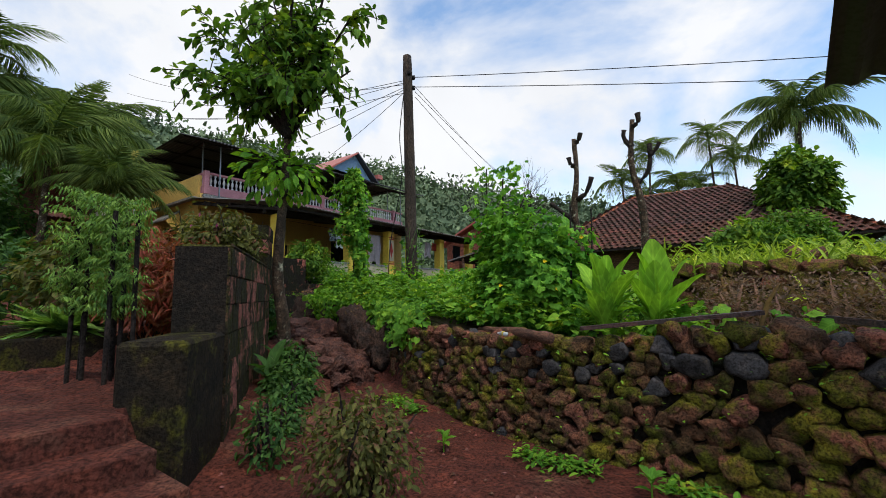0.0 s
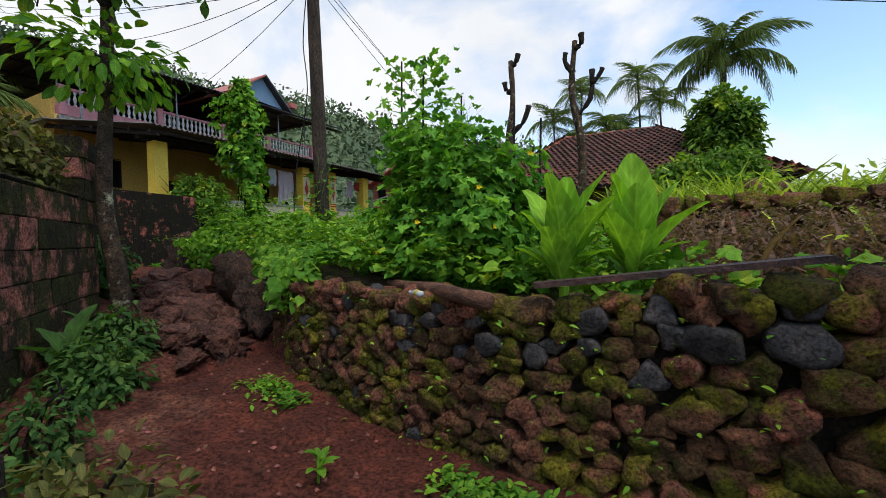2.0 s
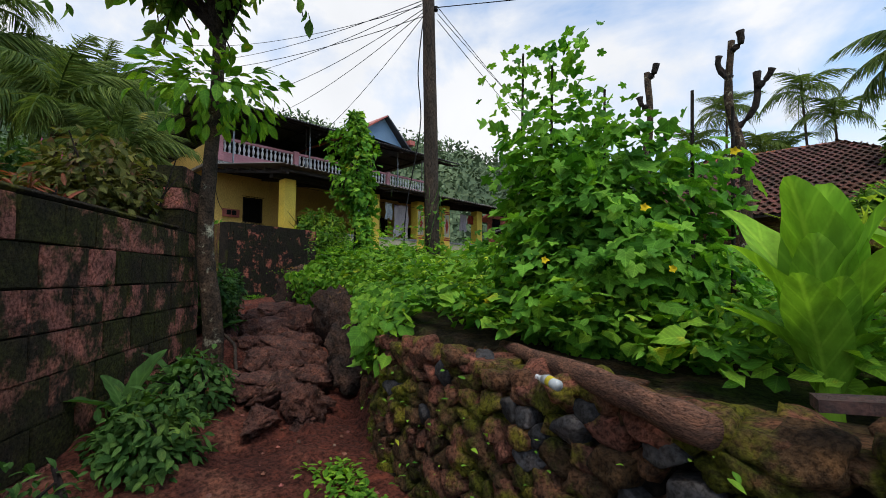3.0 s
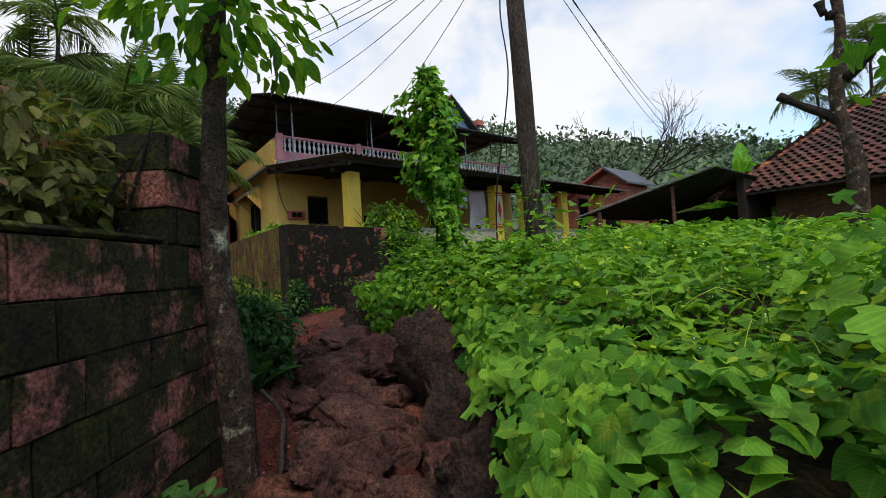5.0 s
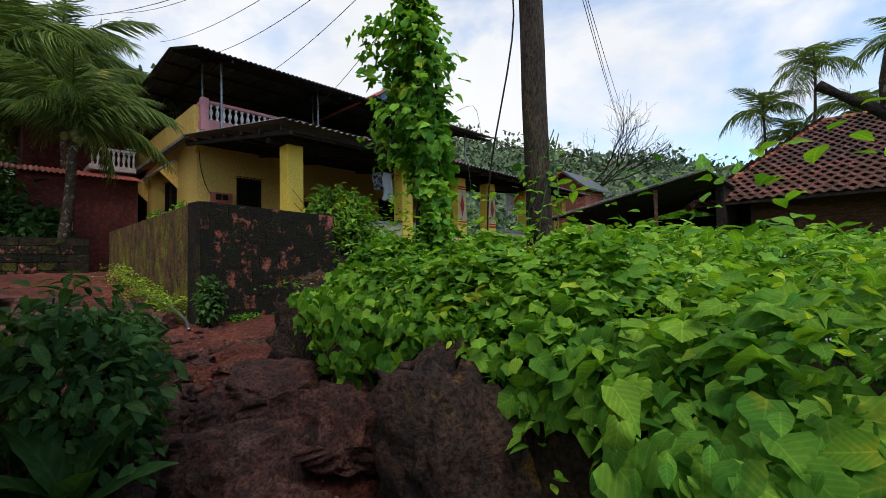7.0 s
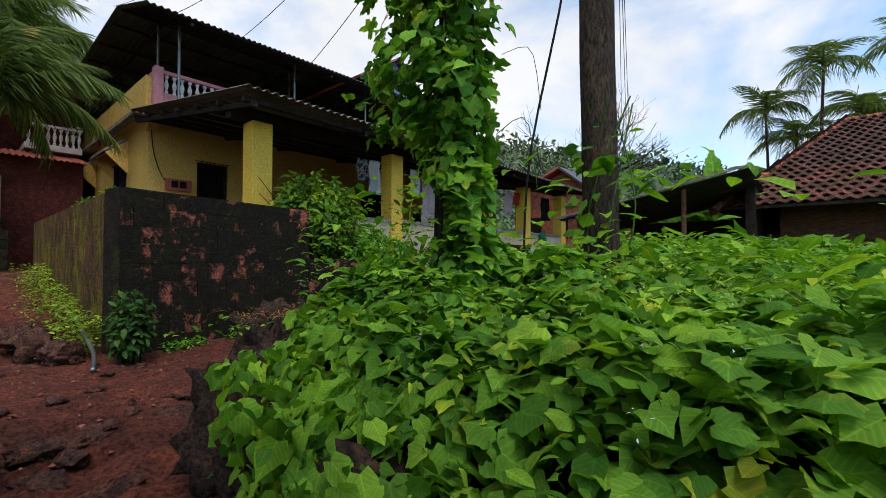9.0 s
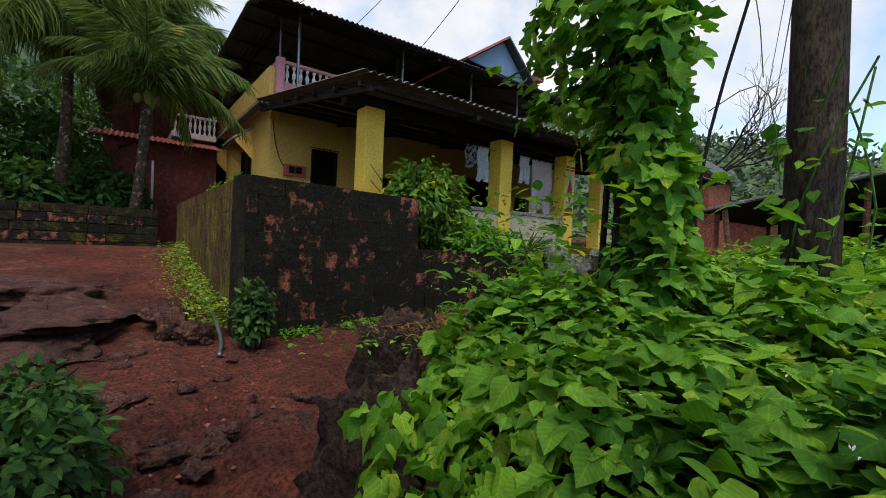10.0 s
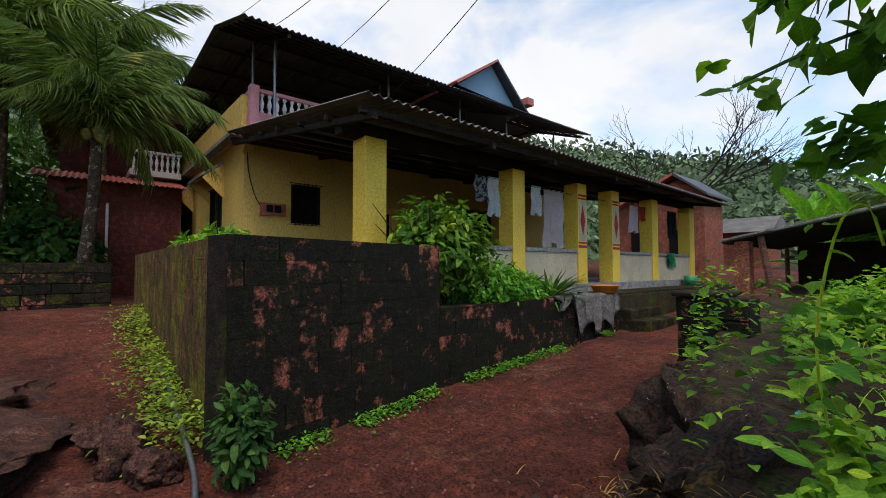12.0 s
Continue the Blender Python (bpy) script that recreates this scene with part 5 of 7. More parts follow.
part("pier", box(-11.05, -10.8, 15.5, 15.8, 1.2, 2.9), M_BRICKRED, shed, "red laterite pier")
part("post", tube([(-10.3, 15.3, 1.2), (-10.6, 15.5, 2.98)], 0.06, 8), M_WOOD, shed, "leaning timber post")
part("post", tube([(-8.4, 15.6, 1.2), (-8.4, 15.6, 3.4)], 0.05, 8), M_WOOD, shed)
part("post", tube([(-11.0, 19.6, 1.2), (-11.0, 19.6, 2.9)], 0.05, 8), M_WOOD, shed)
part("back_wall", box(-10.8, -7.3, 19.7, 19.9, 1.1, 3.0), M_DARKBARK, shed, "dark brown mud wall")
part("side_wall", box(-7.5, -7.3, 17.6, 19.7, 1.1, 3.6), M_DARKBARK, shed)

# ---- tiled house ----
tile_house = thing("tiled_house", "old mud-walled house under a mossy clay tile roof", "house")
TC = [(-8.1, 17.7, 3.15), (2.9, 17.7, 3.15), (2.9, 31, 3.1), (-8.1, 31, 3.15)]
RL, RR = (-5.5, 24.0, 6.35), (-1.2, 24.3, 6.4)
part("wall", box(-6.9, 2.2, 18.8, 30, 0.8, 3.5), M_WOOD, tile_house, "brown mud wall")
for pts in ((TC[0], TC[1], RR, RL), (TC[1], TC[2], RR), (TC[2], TC[3], RL, RR), (TC[3], TC[0], RL)):
    part("roof_boarding", prism(pts, (0, 0, -0.07)), M_DARKBARK, tile_house)


def tile_shape():
    bm = bmesh.new()
    n = 6
    rows = []
    for y, h in ((0, 0.035), (0.36, 0.0)):
        rows.append([bm.verts.new((-0.125 + 0.25 * i / n, y, h + 0.03 * math.cos(2 * math.pi * i / n))) for i in range(n + 1)])
    low = [bm.verts.new(v.co - Vector((0, 0, 0.025))) for v in rows[0]]
    for i in range(n):
        bm.faces.new((rows[0][i], rows[0][i + 1], rows[1][i + 1], rows[1][i]))
        bm.faces.new((low[i], low[i + 1], rows[0][i + 1], rows[0][i]))
    return mesh_of(bm, "tile", M_TILE, False)


TILE = tile_shape()


def lay_tiles(corner_a, corner_b, top_a, top_b, single_until=0, skip=0.0, seed=0):
    """Courses of clay tiles on a roof face; the first single_until are pieces of their own, the others are joined."""
    a, b, ta, tb = (Vector(p) for p in (corner_a, corner_b, top_a, top_b))
    ex = (b - a).normalized()
    n = ex.cross(ta - a).normalized()
    n = n if n.z > 0 else -n
    up = n.cross(ex).normalized()
    if up.z < 0:
        up = -up
    height = (ta - a).dot(up)
    r = random.Random(seed)
    base = Matrix((ex, up, n)).transposed().to_4x4()
    joined_v, joined_f, count = [], [], 0
    tv = [v.co.copy() for v in TILE.vertices]
    tf = [tuple(p.vertices) for p in TILE.polygons]
    row = 0
    while row * 0.3 < height - 0.1:
        f = row * 0.3 / height
        lo, hi = (a + (ta - a) * f), (b + (tb - b) * f)
        x0, x1 = (lo - a).dot(ex), (hi - a).dot(ex)
        x = x0 + 0.125
        while x < x1:
            m = Matrix.Translation(a + ex * x + up * (row * 0.3) + n * (0.02 + r.uniform(0, 0.012))) @ base @ Euler((0, 0, r.uniform(-0.04, 0.04))).to_matrix().to_4x4()
            if count < single_until:
                o = part("tile", TILE, None, tile_house)
                o.matrix_basis = m
                count += 1
            else:
                k = len(joined_v)
                joined_v += [m @ c for c in tv]
                joined_f += [tuple(i + k for i in face) for face in tf]
            x += 0.245
        row += 1
    me = bpy.data.meshes.new("roof_tiles")
    me.from_pydata([tuple(v) for v in joined_v], [], joined_f)
    me.materials.append(M_TILE_JOINED)
    o = part("roof_tiles", me, None, tile_house, "mossy dark clay tiles")
    tagged(o, kind="stuff")


M_TILE_JOINED = material("clay_roof_tile_joined", (0.13, 0.06, 0.045), (0.05, 0.035, 0.03), (0.33, 0.13, 0.07), scale=6, fine=40, bump=0.4, vary=0.4, third_at=0.66, third_scale=1.6, island=True)
for k in range(26):
    f = k / 25
    for p, q in ((TC[0], RL), (RL, RR), (TC[1], RR)):
        c = Vector(p).lerp(Vector(q), f)
        d = (Vector(q) - Vector(p))
        ridge_tile = tube([c - d.normalized() * 0.18, c + d.normalized() * 0.18], [0.11, 0.09], 8)
        part("ridge_tile", ridge_tile, M_TILE_NEW if (k * 7) % 3 else M_TILE, tile_house, "orange half-round ridge tile")

# ---- red gable house in the distance ----
gable_house = thing("gable_house", "laterite-red house with a red sheet gable roof", "house")
part("wall", prism([(-14.8, 25.2, 1.2), (-18.6, 25.2, 1.2), (-18.6, 25.2, 5.0), (-15.84, 25.2, 6.2), (-14.8, 25.2, 5.45)], (0, 2.2, 0)), M_BRICKRED, gable_house, "unplastered red laterite wall")
part("roof", prism([(-15.84, 24.7, 6.45), (-14.5, 24.7, 5.4), (-14.5, 24.7, 5.3), (-15.84, 24.7, 6.33)], (0, 3.2, 0)), M_SHEET_DARK, gable_house)
part("roof", prism([(-15.84, 24.7, 6.45), (-19.0, 24.7, 5.0), (-19.0, 24.7, 4.9), (-15.84, 24.7, 6.33)], (0, 3.2, 0)), M_REDSHEET, gable_house, "red sheet roof slope")
part("annexe", box(-19.5, -14.5, 33, 36, 1.2, 4.3), M_BRICKRED, gable_house, "long red laterite wing")
part("annexe_roof", prism([(-19.9, 32.4, 4.25), (-19.9, 36.6, 4.25), (-19.9, 34.5, 5.2)], (5.8, 0, 0)), M_SHEET, gable_house)
# near-black panels on the wall paint the shade of window openings
for x in (-17.9, -16.2):
    part("window", box(x, x + 0.9, 25.15, 25.19, 2.9, 4.0), M_DARK, gable_house, "near-black panel painting a shaded window")

# ---- neighbouring house beside the start ----
near_house = thing("neighbour_house", "house with a dark sheet awning at the start of the path", "house")
part("wall", box(5.2, 9, -6, 0.4, 0, 3.0), M_PIER, near_house)
part("awning", corrugated((0.38, 3.89, 2.78), (2.6, 3.89, 2.78), (0.38, 2.9, 3.03), 0.2), M_SHEET_DARK, near_house, "dark green-black sheet awning")
part("awning_post", tube([(2.45, 3.0, 0), (2.45, 3.0, 3.0)], 0.06, 8), M_WOOD, near_house)

# ---- second rubble wall ----
def build_back_wall():
    r = random.Random(31)
    wall = setting("back_rubble_wall", box(-1.5, 7.5, 0.1, 0.5, 0.6, 1.62), M_MORTAR, "far dry wall of dark laterite stones")
    wall.matrix_basis = Matrix.Translation((0, 7.35, 0)) @ Matrix.Rotation(-0.1, 4, "Z")
    kinds = [stone_mesh(80 + i, M_STONE) for i in range(6)]
    z = 0.85
    while z < 1.65:
        x = -1.5
        while x < 7.4:
            w = r.uniform(0.2, 0.42)
            o = new("stone", r.choice(kinds))
            o.parent = wall
            o.matrix_basis = Matrix.Translation((x + w / 2, 0.1, z + 0.1)) @ Euler((r.uniform(-.2, .2), r.uniform(-.2, .2), r.uniform(-.2, .2))).to_matrix().to_4x4() @ Matrix.Diagonal((w * 1.08, 0.3, 0.24, 1))
            x += w
        z += 0.19


build_back_wall()

# ---- timber on the wall ----
plank = thing("plank", "long dark red wooden plank lying on the rubble wall", "plank")
part("board", prism([(-1.3, 3.60, 1.09), (-1.32, 3.67, 1.09), (-0.1, 3.74, 1.235), (-0.06, 3.68, 1.235)], (0, 0.0, 0.03)), M_PLANK, plank)
plank2 = thing("plank", "broad weathered plank leaning over the wall's far end", "plank")
part("board", prism([(0.25, 4.5, 1.16), (0.2, 4.72, 1.16), (1.7, 3.9, 1.02), (1.75, 3.66, 1.02)], (0, 0, 0.05)), M_PLANK, plank2)
log = thing("log", "split reddish log with stripped bark on the wall", "log")
part("wood", tube(spline([(-2.75, 4.36, 1.0), (-2.2, 3.94, 1.03), (-1.8, 3.66, 1.035), (-1.5, 3.46, 1.03)], 10), [0.03, 0.035, 0.038, 0.042, 0.044, 0.046, 0.048, 0.05, 0.05, 0.044], 11, None, 0.35, 4), M_WOOD, log, "", True)
stump = thing("sawn_branch", "sawn brown branch stump standing on the far wall", "stump")
part("limb", tube(spline([(0.45, 8.3, 1.25), (0.45, 8.4, 1.6), (0.25, 8.5, 2.05)], 6), [0.16, 0.15, 0.14, 0.13, 0.12, 0.11], 8, None, 0.25, 2), M_WOOD, stump, "", True)
part("knot", tube([(0.38, 8.42, 1.85), (0.68, 8.42, 1.95)], [0.09, 0.1], 8, None, 0.2, 3), M_WOOD, stump, "", True)

bottle = thing("plastic_bottle", "crushed clear plastic bottle with a yellow label", "bottle", (-2.08, 3.66, 1.03), turn=-28)
bottle.scale = (0.68, 0.68, 0.68)
M_PLASTIC = material("clear_plastic", (0.6, 0.63, 0.62), None, None, bump=0.1, rough=0.2, fine=20)
M_LABEL = material("yellow_label", (0.75, 0.6, 0.05), None, None, bump=0)
part("body", tube([(0, 0, 0), (0.05, 0, 0.005), (0.09, 0, 0), (0.14, 0, 0)], [0.026, 0.03, 0.026, 0.029], 10, None, 0.2), M_PLASTIC, bottle, "", True)
part("label", tube([(0.055, 0, 0.004), (0.09, 0, 0.001)], 0.0315, 10), M_LABEL, bottle, "yellow paper label", True)
part("neck", tube([(0, 0, 0), (-0.04, 0, 0), (-0.05, 0, 0)], [0.026, 0.012, 0.011], 10), M_PLASTIC, bottle, "", True)
part("cap", tube([(-0.05, 0, 0), (-0.07, 0, 0)], 0.014, 10), M_WHITE, bottle, "white cap")

wrapper = new("wrapper", None)
bm = bmesh.new()
gr = [[bm.verts.new((-3.59 + 0.03 * u, 3.4 + 0.03 * v, 0.15 + 0.015 * math.sin(u * 2.1 + v * 1.3))) for v in range(4)] for u in range(4)]
for u in range(3):
    for v in range(3):
        bm.faces.new((gr[u][v], gr[u + 1][v], gr[u + 1][v + 1], gr[u][v + 1]))
bmesh.ops.solidify(bm, geom=bm.faces, thickness=0.003)
bpy.data.objects.remove(wrapper)
tagged(part("wrapper", bm, M_PINK), "crumpled pink wrapper lying on the path", "litter")

# ---- things along the veranda garden ----
M_ORANGE = material("orange_plastic", (0.75, 0.28, 0.02), None, None, bump=0, rough=0.35)
M_GREENP = material("green_plastic", (0.03, 0.30, 0.12), None, None, bump=0.1, rough=0.45)
M_SACK = material("grimy_woven_sack", (0.42, 0.39, 0.37), (0.28, 0.25, 0.24), (0.30, 0.15, 0.12), scale=7, fine=80, bump=0.5, rough=0.9)
basin = thing("basin", "orange plastic basin standing on the garden wall", "basin", (-12.75, 13.45, 1.87))
bm = bmesh.new()
prof = [(0.0, 0.012), (0.2, 0.012), (0.27, 0.15), (0.3, 0.155), (0.3, 0.145), (0.275, 0.14), (0.205, 0.0), (0.0, 0.0)]
rings = [[bm.verts.new((max(r, 0.001) * math.cos(k * math.pi / 12), max(r, 0.001) * math.sin(k * math.pi / 12), z)) for k in range(24)] for r, z in prof]
for a, b in zip(rings, rings[1:]):
    for k in range(24):
        bm.faces.new((a[k], a[(k + 1) % 24], b[(k + 1) % 24], b[k]))
part("bowl", bm, M_ORANGE, basin, "", True)


def draped_sack():
    bm = bmesh.new()
    nu, nv = 22, 16
    rows = []
    for u in range(nu + 1):
        y = 11.6 + 2.1 * u / nu
        hang = (0.12 if u < 6 else 0.62) + 0.14 * math.sin(u * 1.1) + (0.15 if u > 18 else 0) * -1
        row = []
        for v in range(nv + 1):
            f = v / nv
            if f < 0.45:
                q = (-12.98 + 0.37 * f / 0.45, y, 1.875 + 0.02 * math.sin(u * 1.3 + v))
            else:
                k = (f - 0.45) / 0.55
                q = (-12.6 + 0.05 * k + 0.035 * math.sin(u * 1.7 + k * 3), y + 0.06 * math.sin(v * 0.6 + u), 1.87 - hang * k)
            row.append(bm.verts.new(q))
        rows.append(row)
    for a, b in zip(rows, rows[1:]):
        for v in range(nv):
            bm.faces.new((a[v], a[v + 1], b[v + 1], b[v]))
    bmesh.ops.solidify(bm, geom=bm.faces, thickness=0.006)
    tagged(part("sacking", bm, M_SACK, None, "", True), "grimy pale woven sacking draped over the garden wall", "sacking")


draped_sack()
hung_cloth("green_bag", "crumpled green bag on the veranda parapet", 19.0, 19.5, 2.82, 0.42, M_GREENP, x=-13.78, seed=8)
bucket = thing("bucket", "small green bucket beside the veranda parapet", "bucket", (-13.45, 19.8, 1.82))
part("pail", tube([(0, 0, 0), (0, 0, 0.3)], [0.15, 0.19], 14), M_GREENP, bucket, "", True)
for k, (x, z) in enumerate(((-12.1, 1.3), (-12.5, 1.5), (-12.9, 1.72))):
    setting("veranda_step", box(x - 0.42, x, 14.0, 15.4, z - 0.5, z, None, 0.015), M_PIER, "dark stone step to the veranda")
setting("veranda_plinth", box(-13.75, -12.9, 13.95, 21.5, 0.9, 1.82), M_PIER, "dark plinth below the veranda")

hose = thing("hose", "grey plastic pipe trailing down beside the wall", "pipe")
part("tube", tube(spline([(x, y, ground_at(x, y) + h) for x, y, h in ((-14.7, 6.12, 0.1), (-13.5, 6.08, 0.2), (-12.4, 6.02, 0.2), (-11.75, 5.98, 0.1), (-11.35, 5.9, 0.03))], 24), 0.022, 8), M_STEEL, hose, "", True)
hose2 = thing("hose", "grey pipe beside the tree's foot", "pipe")
part("tube", tube(spline([(-6.6, 4.15, 0.75), (-6.35, 4.22, 0.62), (-6.05, 4.12, 0.5), (-5.7, 4.0, 0.42)], 16), 0.018, 8), M_POLE, hose2, "", True)
M_CYAN = material("chipped_cyan_paint", (0.08, 0.42, 0.42), (0.4, 0.5, 0.48), None, scale=12, spread=0.2, bump=0.3)
board = thing("painted_board", "chipped turquoise board stuck in the bank", "board", (-9.0, 8.35, 1.22))
bm = box(-0.08, 0.08, -0.02, 0.02, -0.3, 0.42)
part("plank", bm, M_CYAN, board).matrix_basis = Euler((0.2, 0.75, 0.6)).to_matrix().to_4x4()

# ---- pole fittings and cables ----
for z, dy in ((7.35, 0.18), (7.05, 0.18), (7.42, -0.16)):
    ins = part("insulator", tube([(0, 0, 0), (0, 0, 0.04), (0, 0, 0.06), (0, 0, 0.1)], [0.035, 0.05, 0.03, 0.045], 10), M_DARK, pole, "dark insulator", True)
    ins.location = (0.02 + abs(dy) * 0.6, dy * 0.5 - 0.08, z - 1.2)
    part("bracket", tube([(0, -0.1, z - 1.2), (0.02 + abs(dy) * 0.6, dy * 0.5 - 0.08, z - 1.2)], 0.015, 6), M_DARK, pole)


def cable(a, b, sag, r=0.01, label="black overhead cable from the pole"):
    a, b = Vector(a), Vector(b)
    pts = [a.lerp(b, i / 16) - Vector((0, 0, sag * 4 * (i / 16) * (1 - i / 16))) for i in range(17)]
    tagged(part("cable", tube(pts, r, 5), M_WIRE, None), label, "cable", "overhead cables")


PT = (-7.5, 8.62, 7.4)
cable((-7.4, 8.65, 7.38), (10.2, 15.2, 5.5), 0.12)
cable((-7.4, 8.65, 7.1), (10.2, 15.5, 4.9), 0.12)
for k, (e, sg) in enumerate((((-26.8, 7.6, 12.4), 0.7), ((-26.8, 9.1, 11.7), 0.6), ((-26.4, 7.5, 13.3), 0.7), ((-20.2, 8.9, 8.7), 0.5), ((-22.2, 10.8, 8.75), 0.5), ((-19.5, 11.9, 7.0), 0.4), ((-26, 5, 11), 0.9))):
    cable((-7.6, 8.5, 7.3 - 0.06 * k), e, sg, 0.008)
for k, e in enumerate(((-16.5, 36, 9.9), (-16.0, 36, 9.9), (-15.2, 33, 8.4))):
    cable((-7.45, 8.7, 7.15 - 0.15 * k), e, 0.5, 0.008)
part("down_lead", tube(spline([(-0.12, -0.1, 5.9), (-0.25, -0.15, 4.6), (-0.2, -0.12, 3.4), (-0.55, -0.2, 1.6), (-0.62, -0.2, 0.4)], 20), 0.012, 6), M_WIRE, pole, "black down lead")


# ---- the tree beside the terrace wall ----
def build_tree():
    tree = thing("tree", "slender tree with lichen-spotted trunk and large drooping leaves", "tree")
    trunk = [(-5.85, 3.82, 0.2), (-5.86, 3.82, 0.9), (-5.94, 3.78, 1.4), (-5.98, 3.76, 1.8), (-5.96, 3.77, 2.4), (-5.92, 3.8, 3.2), (-5.85, 3.8, 3.95)]
    part("trunk", tube(spline(trunk, 22), [0.10 - 0.002 * i for i in range(22)], 12, None, 0.12, 3), M_BARK, tree, "", True)
    r = random.Random(4)
    fork = Vector((-5.85, 3.8, 3.95))
    tips = [(-5.6, 3.7, 4.7), (-5.2, 3.95, 5.3), (-5.5, 4.1, 6.1), (-6.3, 3.5, 5.1), (-6.8, 3.2, 5.6), (-6.1, 3.6, 6.2), (-6.6, 3.1, 4.6), (-7.2, 3.0, 4.9), (-5.9, 3.3, 5.6), (-5.0, 4.3, 4.9), (-6.9, 3.7, 5.2), (-6.3, 4.2, 5.8), (-5.4, 3.4, 4.5), (-5.0, 3.9, 6.4), (-5.3, 3.6, 6.8), (-4.9, 4.2, 5.7), (-6.7, 3.3, 6.1)]
    g = rng(21)
    pts, dirs = [], []
    for i, t in enumerate(tips):
        tip = Vector(t)
        mid = fork.lerp(tip, 0.5) + Vector((r.uniform(-.12, .12), r.uniform(-.12, .12), 0.12))
        line = spline([fork - Vector((0, 0, 0.1)), mid, tip], 9)
        part("limb", tube(line, [0.075 - 0.007 * k for k in range(9)] if i < 4 else [0.04 - 0.0038 * k for k in range(9)], 7, None, 0.1), M_DARKBARK, tree, "", True)
        for _ in range(12):
            f = r.uniform(0.4, 1)
            a = line[int(f * 8)]
            d = Vector((r.gauss(0, 1), r.gauss(0, 1), r.gauss(0.1, 0.6))).normalized()
            length = r.uniform(0.35, 0.75)
            twig = spline([a, a + d * length * 0.5 + Vector((0, 0, 0.08)), a + d * length - Vector((0, 0, 0.08))], 6)
            part("twig", tube(twig, 0.008, 4), M_DARKBARK, tree)
            for k in range(14):
                q = twig[min(5, 1 + int(r.random() * 5))] + Vector((r.gauss(0, .05), r.gauss(0, .05), r.gauss(0, .04)))
                pts.append(tuple(q))
                dd = d * 0.5 + Vector((r.gauss(0, .6), r.gauss(0, .6), r.uniform(-1.0, 0.1)))
                dirs.append(tuple(dd))
    n = len(pts)
    part("foliage", leaves("foliage", OVAL, pts, dirs, unit(np.array([0, 0, 1.0]) + g.normal(0, 0.45, (n, 3))), g.uniform(0.11, 0.2, n), M_TREELEAF), None, tree)
    n = 330
    u = unit(g.normal(0, 1, (n, 3)))
    p = np.array([-5.95, 3.8, 3.3]) + u * np.array([0.72, 0.72, 0.42]) * g.uniform(0.3, 1, n)[:, None]
    part("low_foliage", leaves("low_foliage", OVAL, p, u + np.array([0, 0, -0.5]), unit(np.array([0, 0, 1.0]) + g.normal(0, 0.4, (n, 3))), g.uniform(0.1, 0.19, n), M_VINE), None, tree, "bright young leaves below the crown")


build_tree()

# ---- the vine column and the poles' creepers ----
col = thing("climbing_vine", "tall column of climbing vine on stakes", "vine")
for dx, dy in ((-0.15, 0), (0.15, 0.1), (0.02, -0.15)):
    part("stake", tube([(-7.95 + dx, 7.1 + dy, 1.0), (-7.93 + dx * 0.6, 7.1 + dy * 0.6, 4.0)], [0.02, 0.014], 6), M_DARKBARK, col)
g = rng(33)
for kind, n, lo, hi, mat in ((LOBED, 1300, 0.07, 0.145, M_VINE), (HEART, 900, 0.05, 0.12, M_BUSH), (PUMPKIN, 260, 0.06, 0.13, M_BUSH)):
    z = g.uniform(1.3, 4.55, n)
    a = g.uniform(0, 2 * math.pi, n)
    lumps = np.array([0.75 + 1.1 * noise.noise(Vector((math.cos(b) * 1.1, math.sin(b) * 1.1, c * 2.1))) for b, c in zip(a, z)])
    rad = (0.15 + 0.28 * np.clip((z - 2.2) * 0.8, 0, 1) + 0.16 * np.clip(1.9 - z, 0, 1)) * lumps * np.clip((4.75 - z) * 1.1, 0.2, 1) * g.uniform(0.35, 1.35, n)
    p = np.stack([-7.85 - 0.12 * np.clip(z - 2.2, 0, 2) + rad * np.cos(a), 7.1 + rad * np.sin(a), z], 1)
    d = np.stack([np.cos(a), np.sin(a), g.uniform(-1.5, 0.1, n)], 1) + g.normal(0, 0.35, (n, 3))
    part("foliage", leaves("foliage", kind, p, d, unit(np.stack([np.cos(a) * 0.9, np.sin(a) * 0.9, np.ones(n) * 0.8], 1) + g.normal(0, 0.35, (n, 3))), g.uniform(lo, hi, n), mat), None, col)
for k in range(7):
    b, h = k * 0.9, g.uniform(2.4, 3.6)
    foot = Vector((-7.9 + 0.3 * math.cos(b), 7.1 + 0.3 * math.sin(b), h))
    part("tendril", tube(spline([foot, foot + Vector((0.2 * math.cos(b), 0.2 * math.sin(b), 0.05)), foot + Vector((0.27 * math.cos(b), 0.27 * math.sin(b), -0.35))], 8), 0.0025, 4), M_WEED, col)

for k, tip in enumerate(((-8.62, 6.85, 2.95), (-8.52, 7.0, 3.25), (-8.42, 6.88, 2.72))):
    line = spline([(-7.98, 7.08, 2.75 + 0.15 * k), (-8.25, 7.0, tip[2] + 0.1), tip], 9)
    part("spray_stem", tube(line, 0.006, 5), M_WEED, col)
    n = 30
    at = np.array([tuple(line[i]) for i in g.integers(2, 9, n)]) + g.normal(0, 0.05, (n, 3))
    part("spray_leaves", leaves("spray_leaves", LOBED if k else HEART, at, np.array([[-0.5, -0.3, -0.5]]) + g.normal(0, 0.6, (n, 3)), unit(np.array([[-0.3, -0.5, 1.0]]) + g.normal(0, 0.4, (n, 3))), g.uniform(0.06, 0.12, n), M_VINE), None, col)

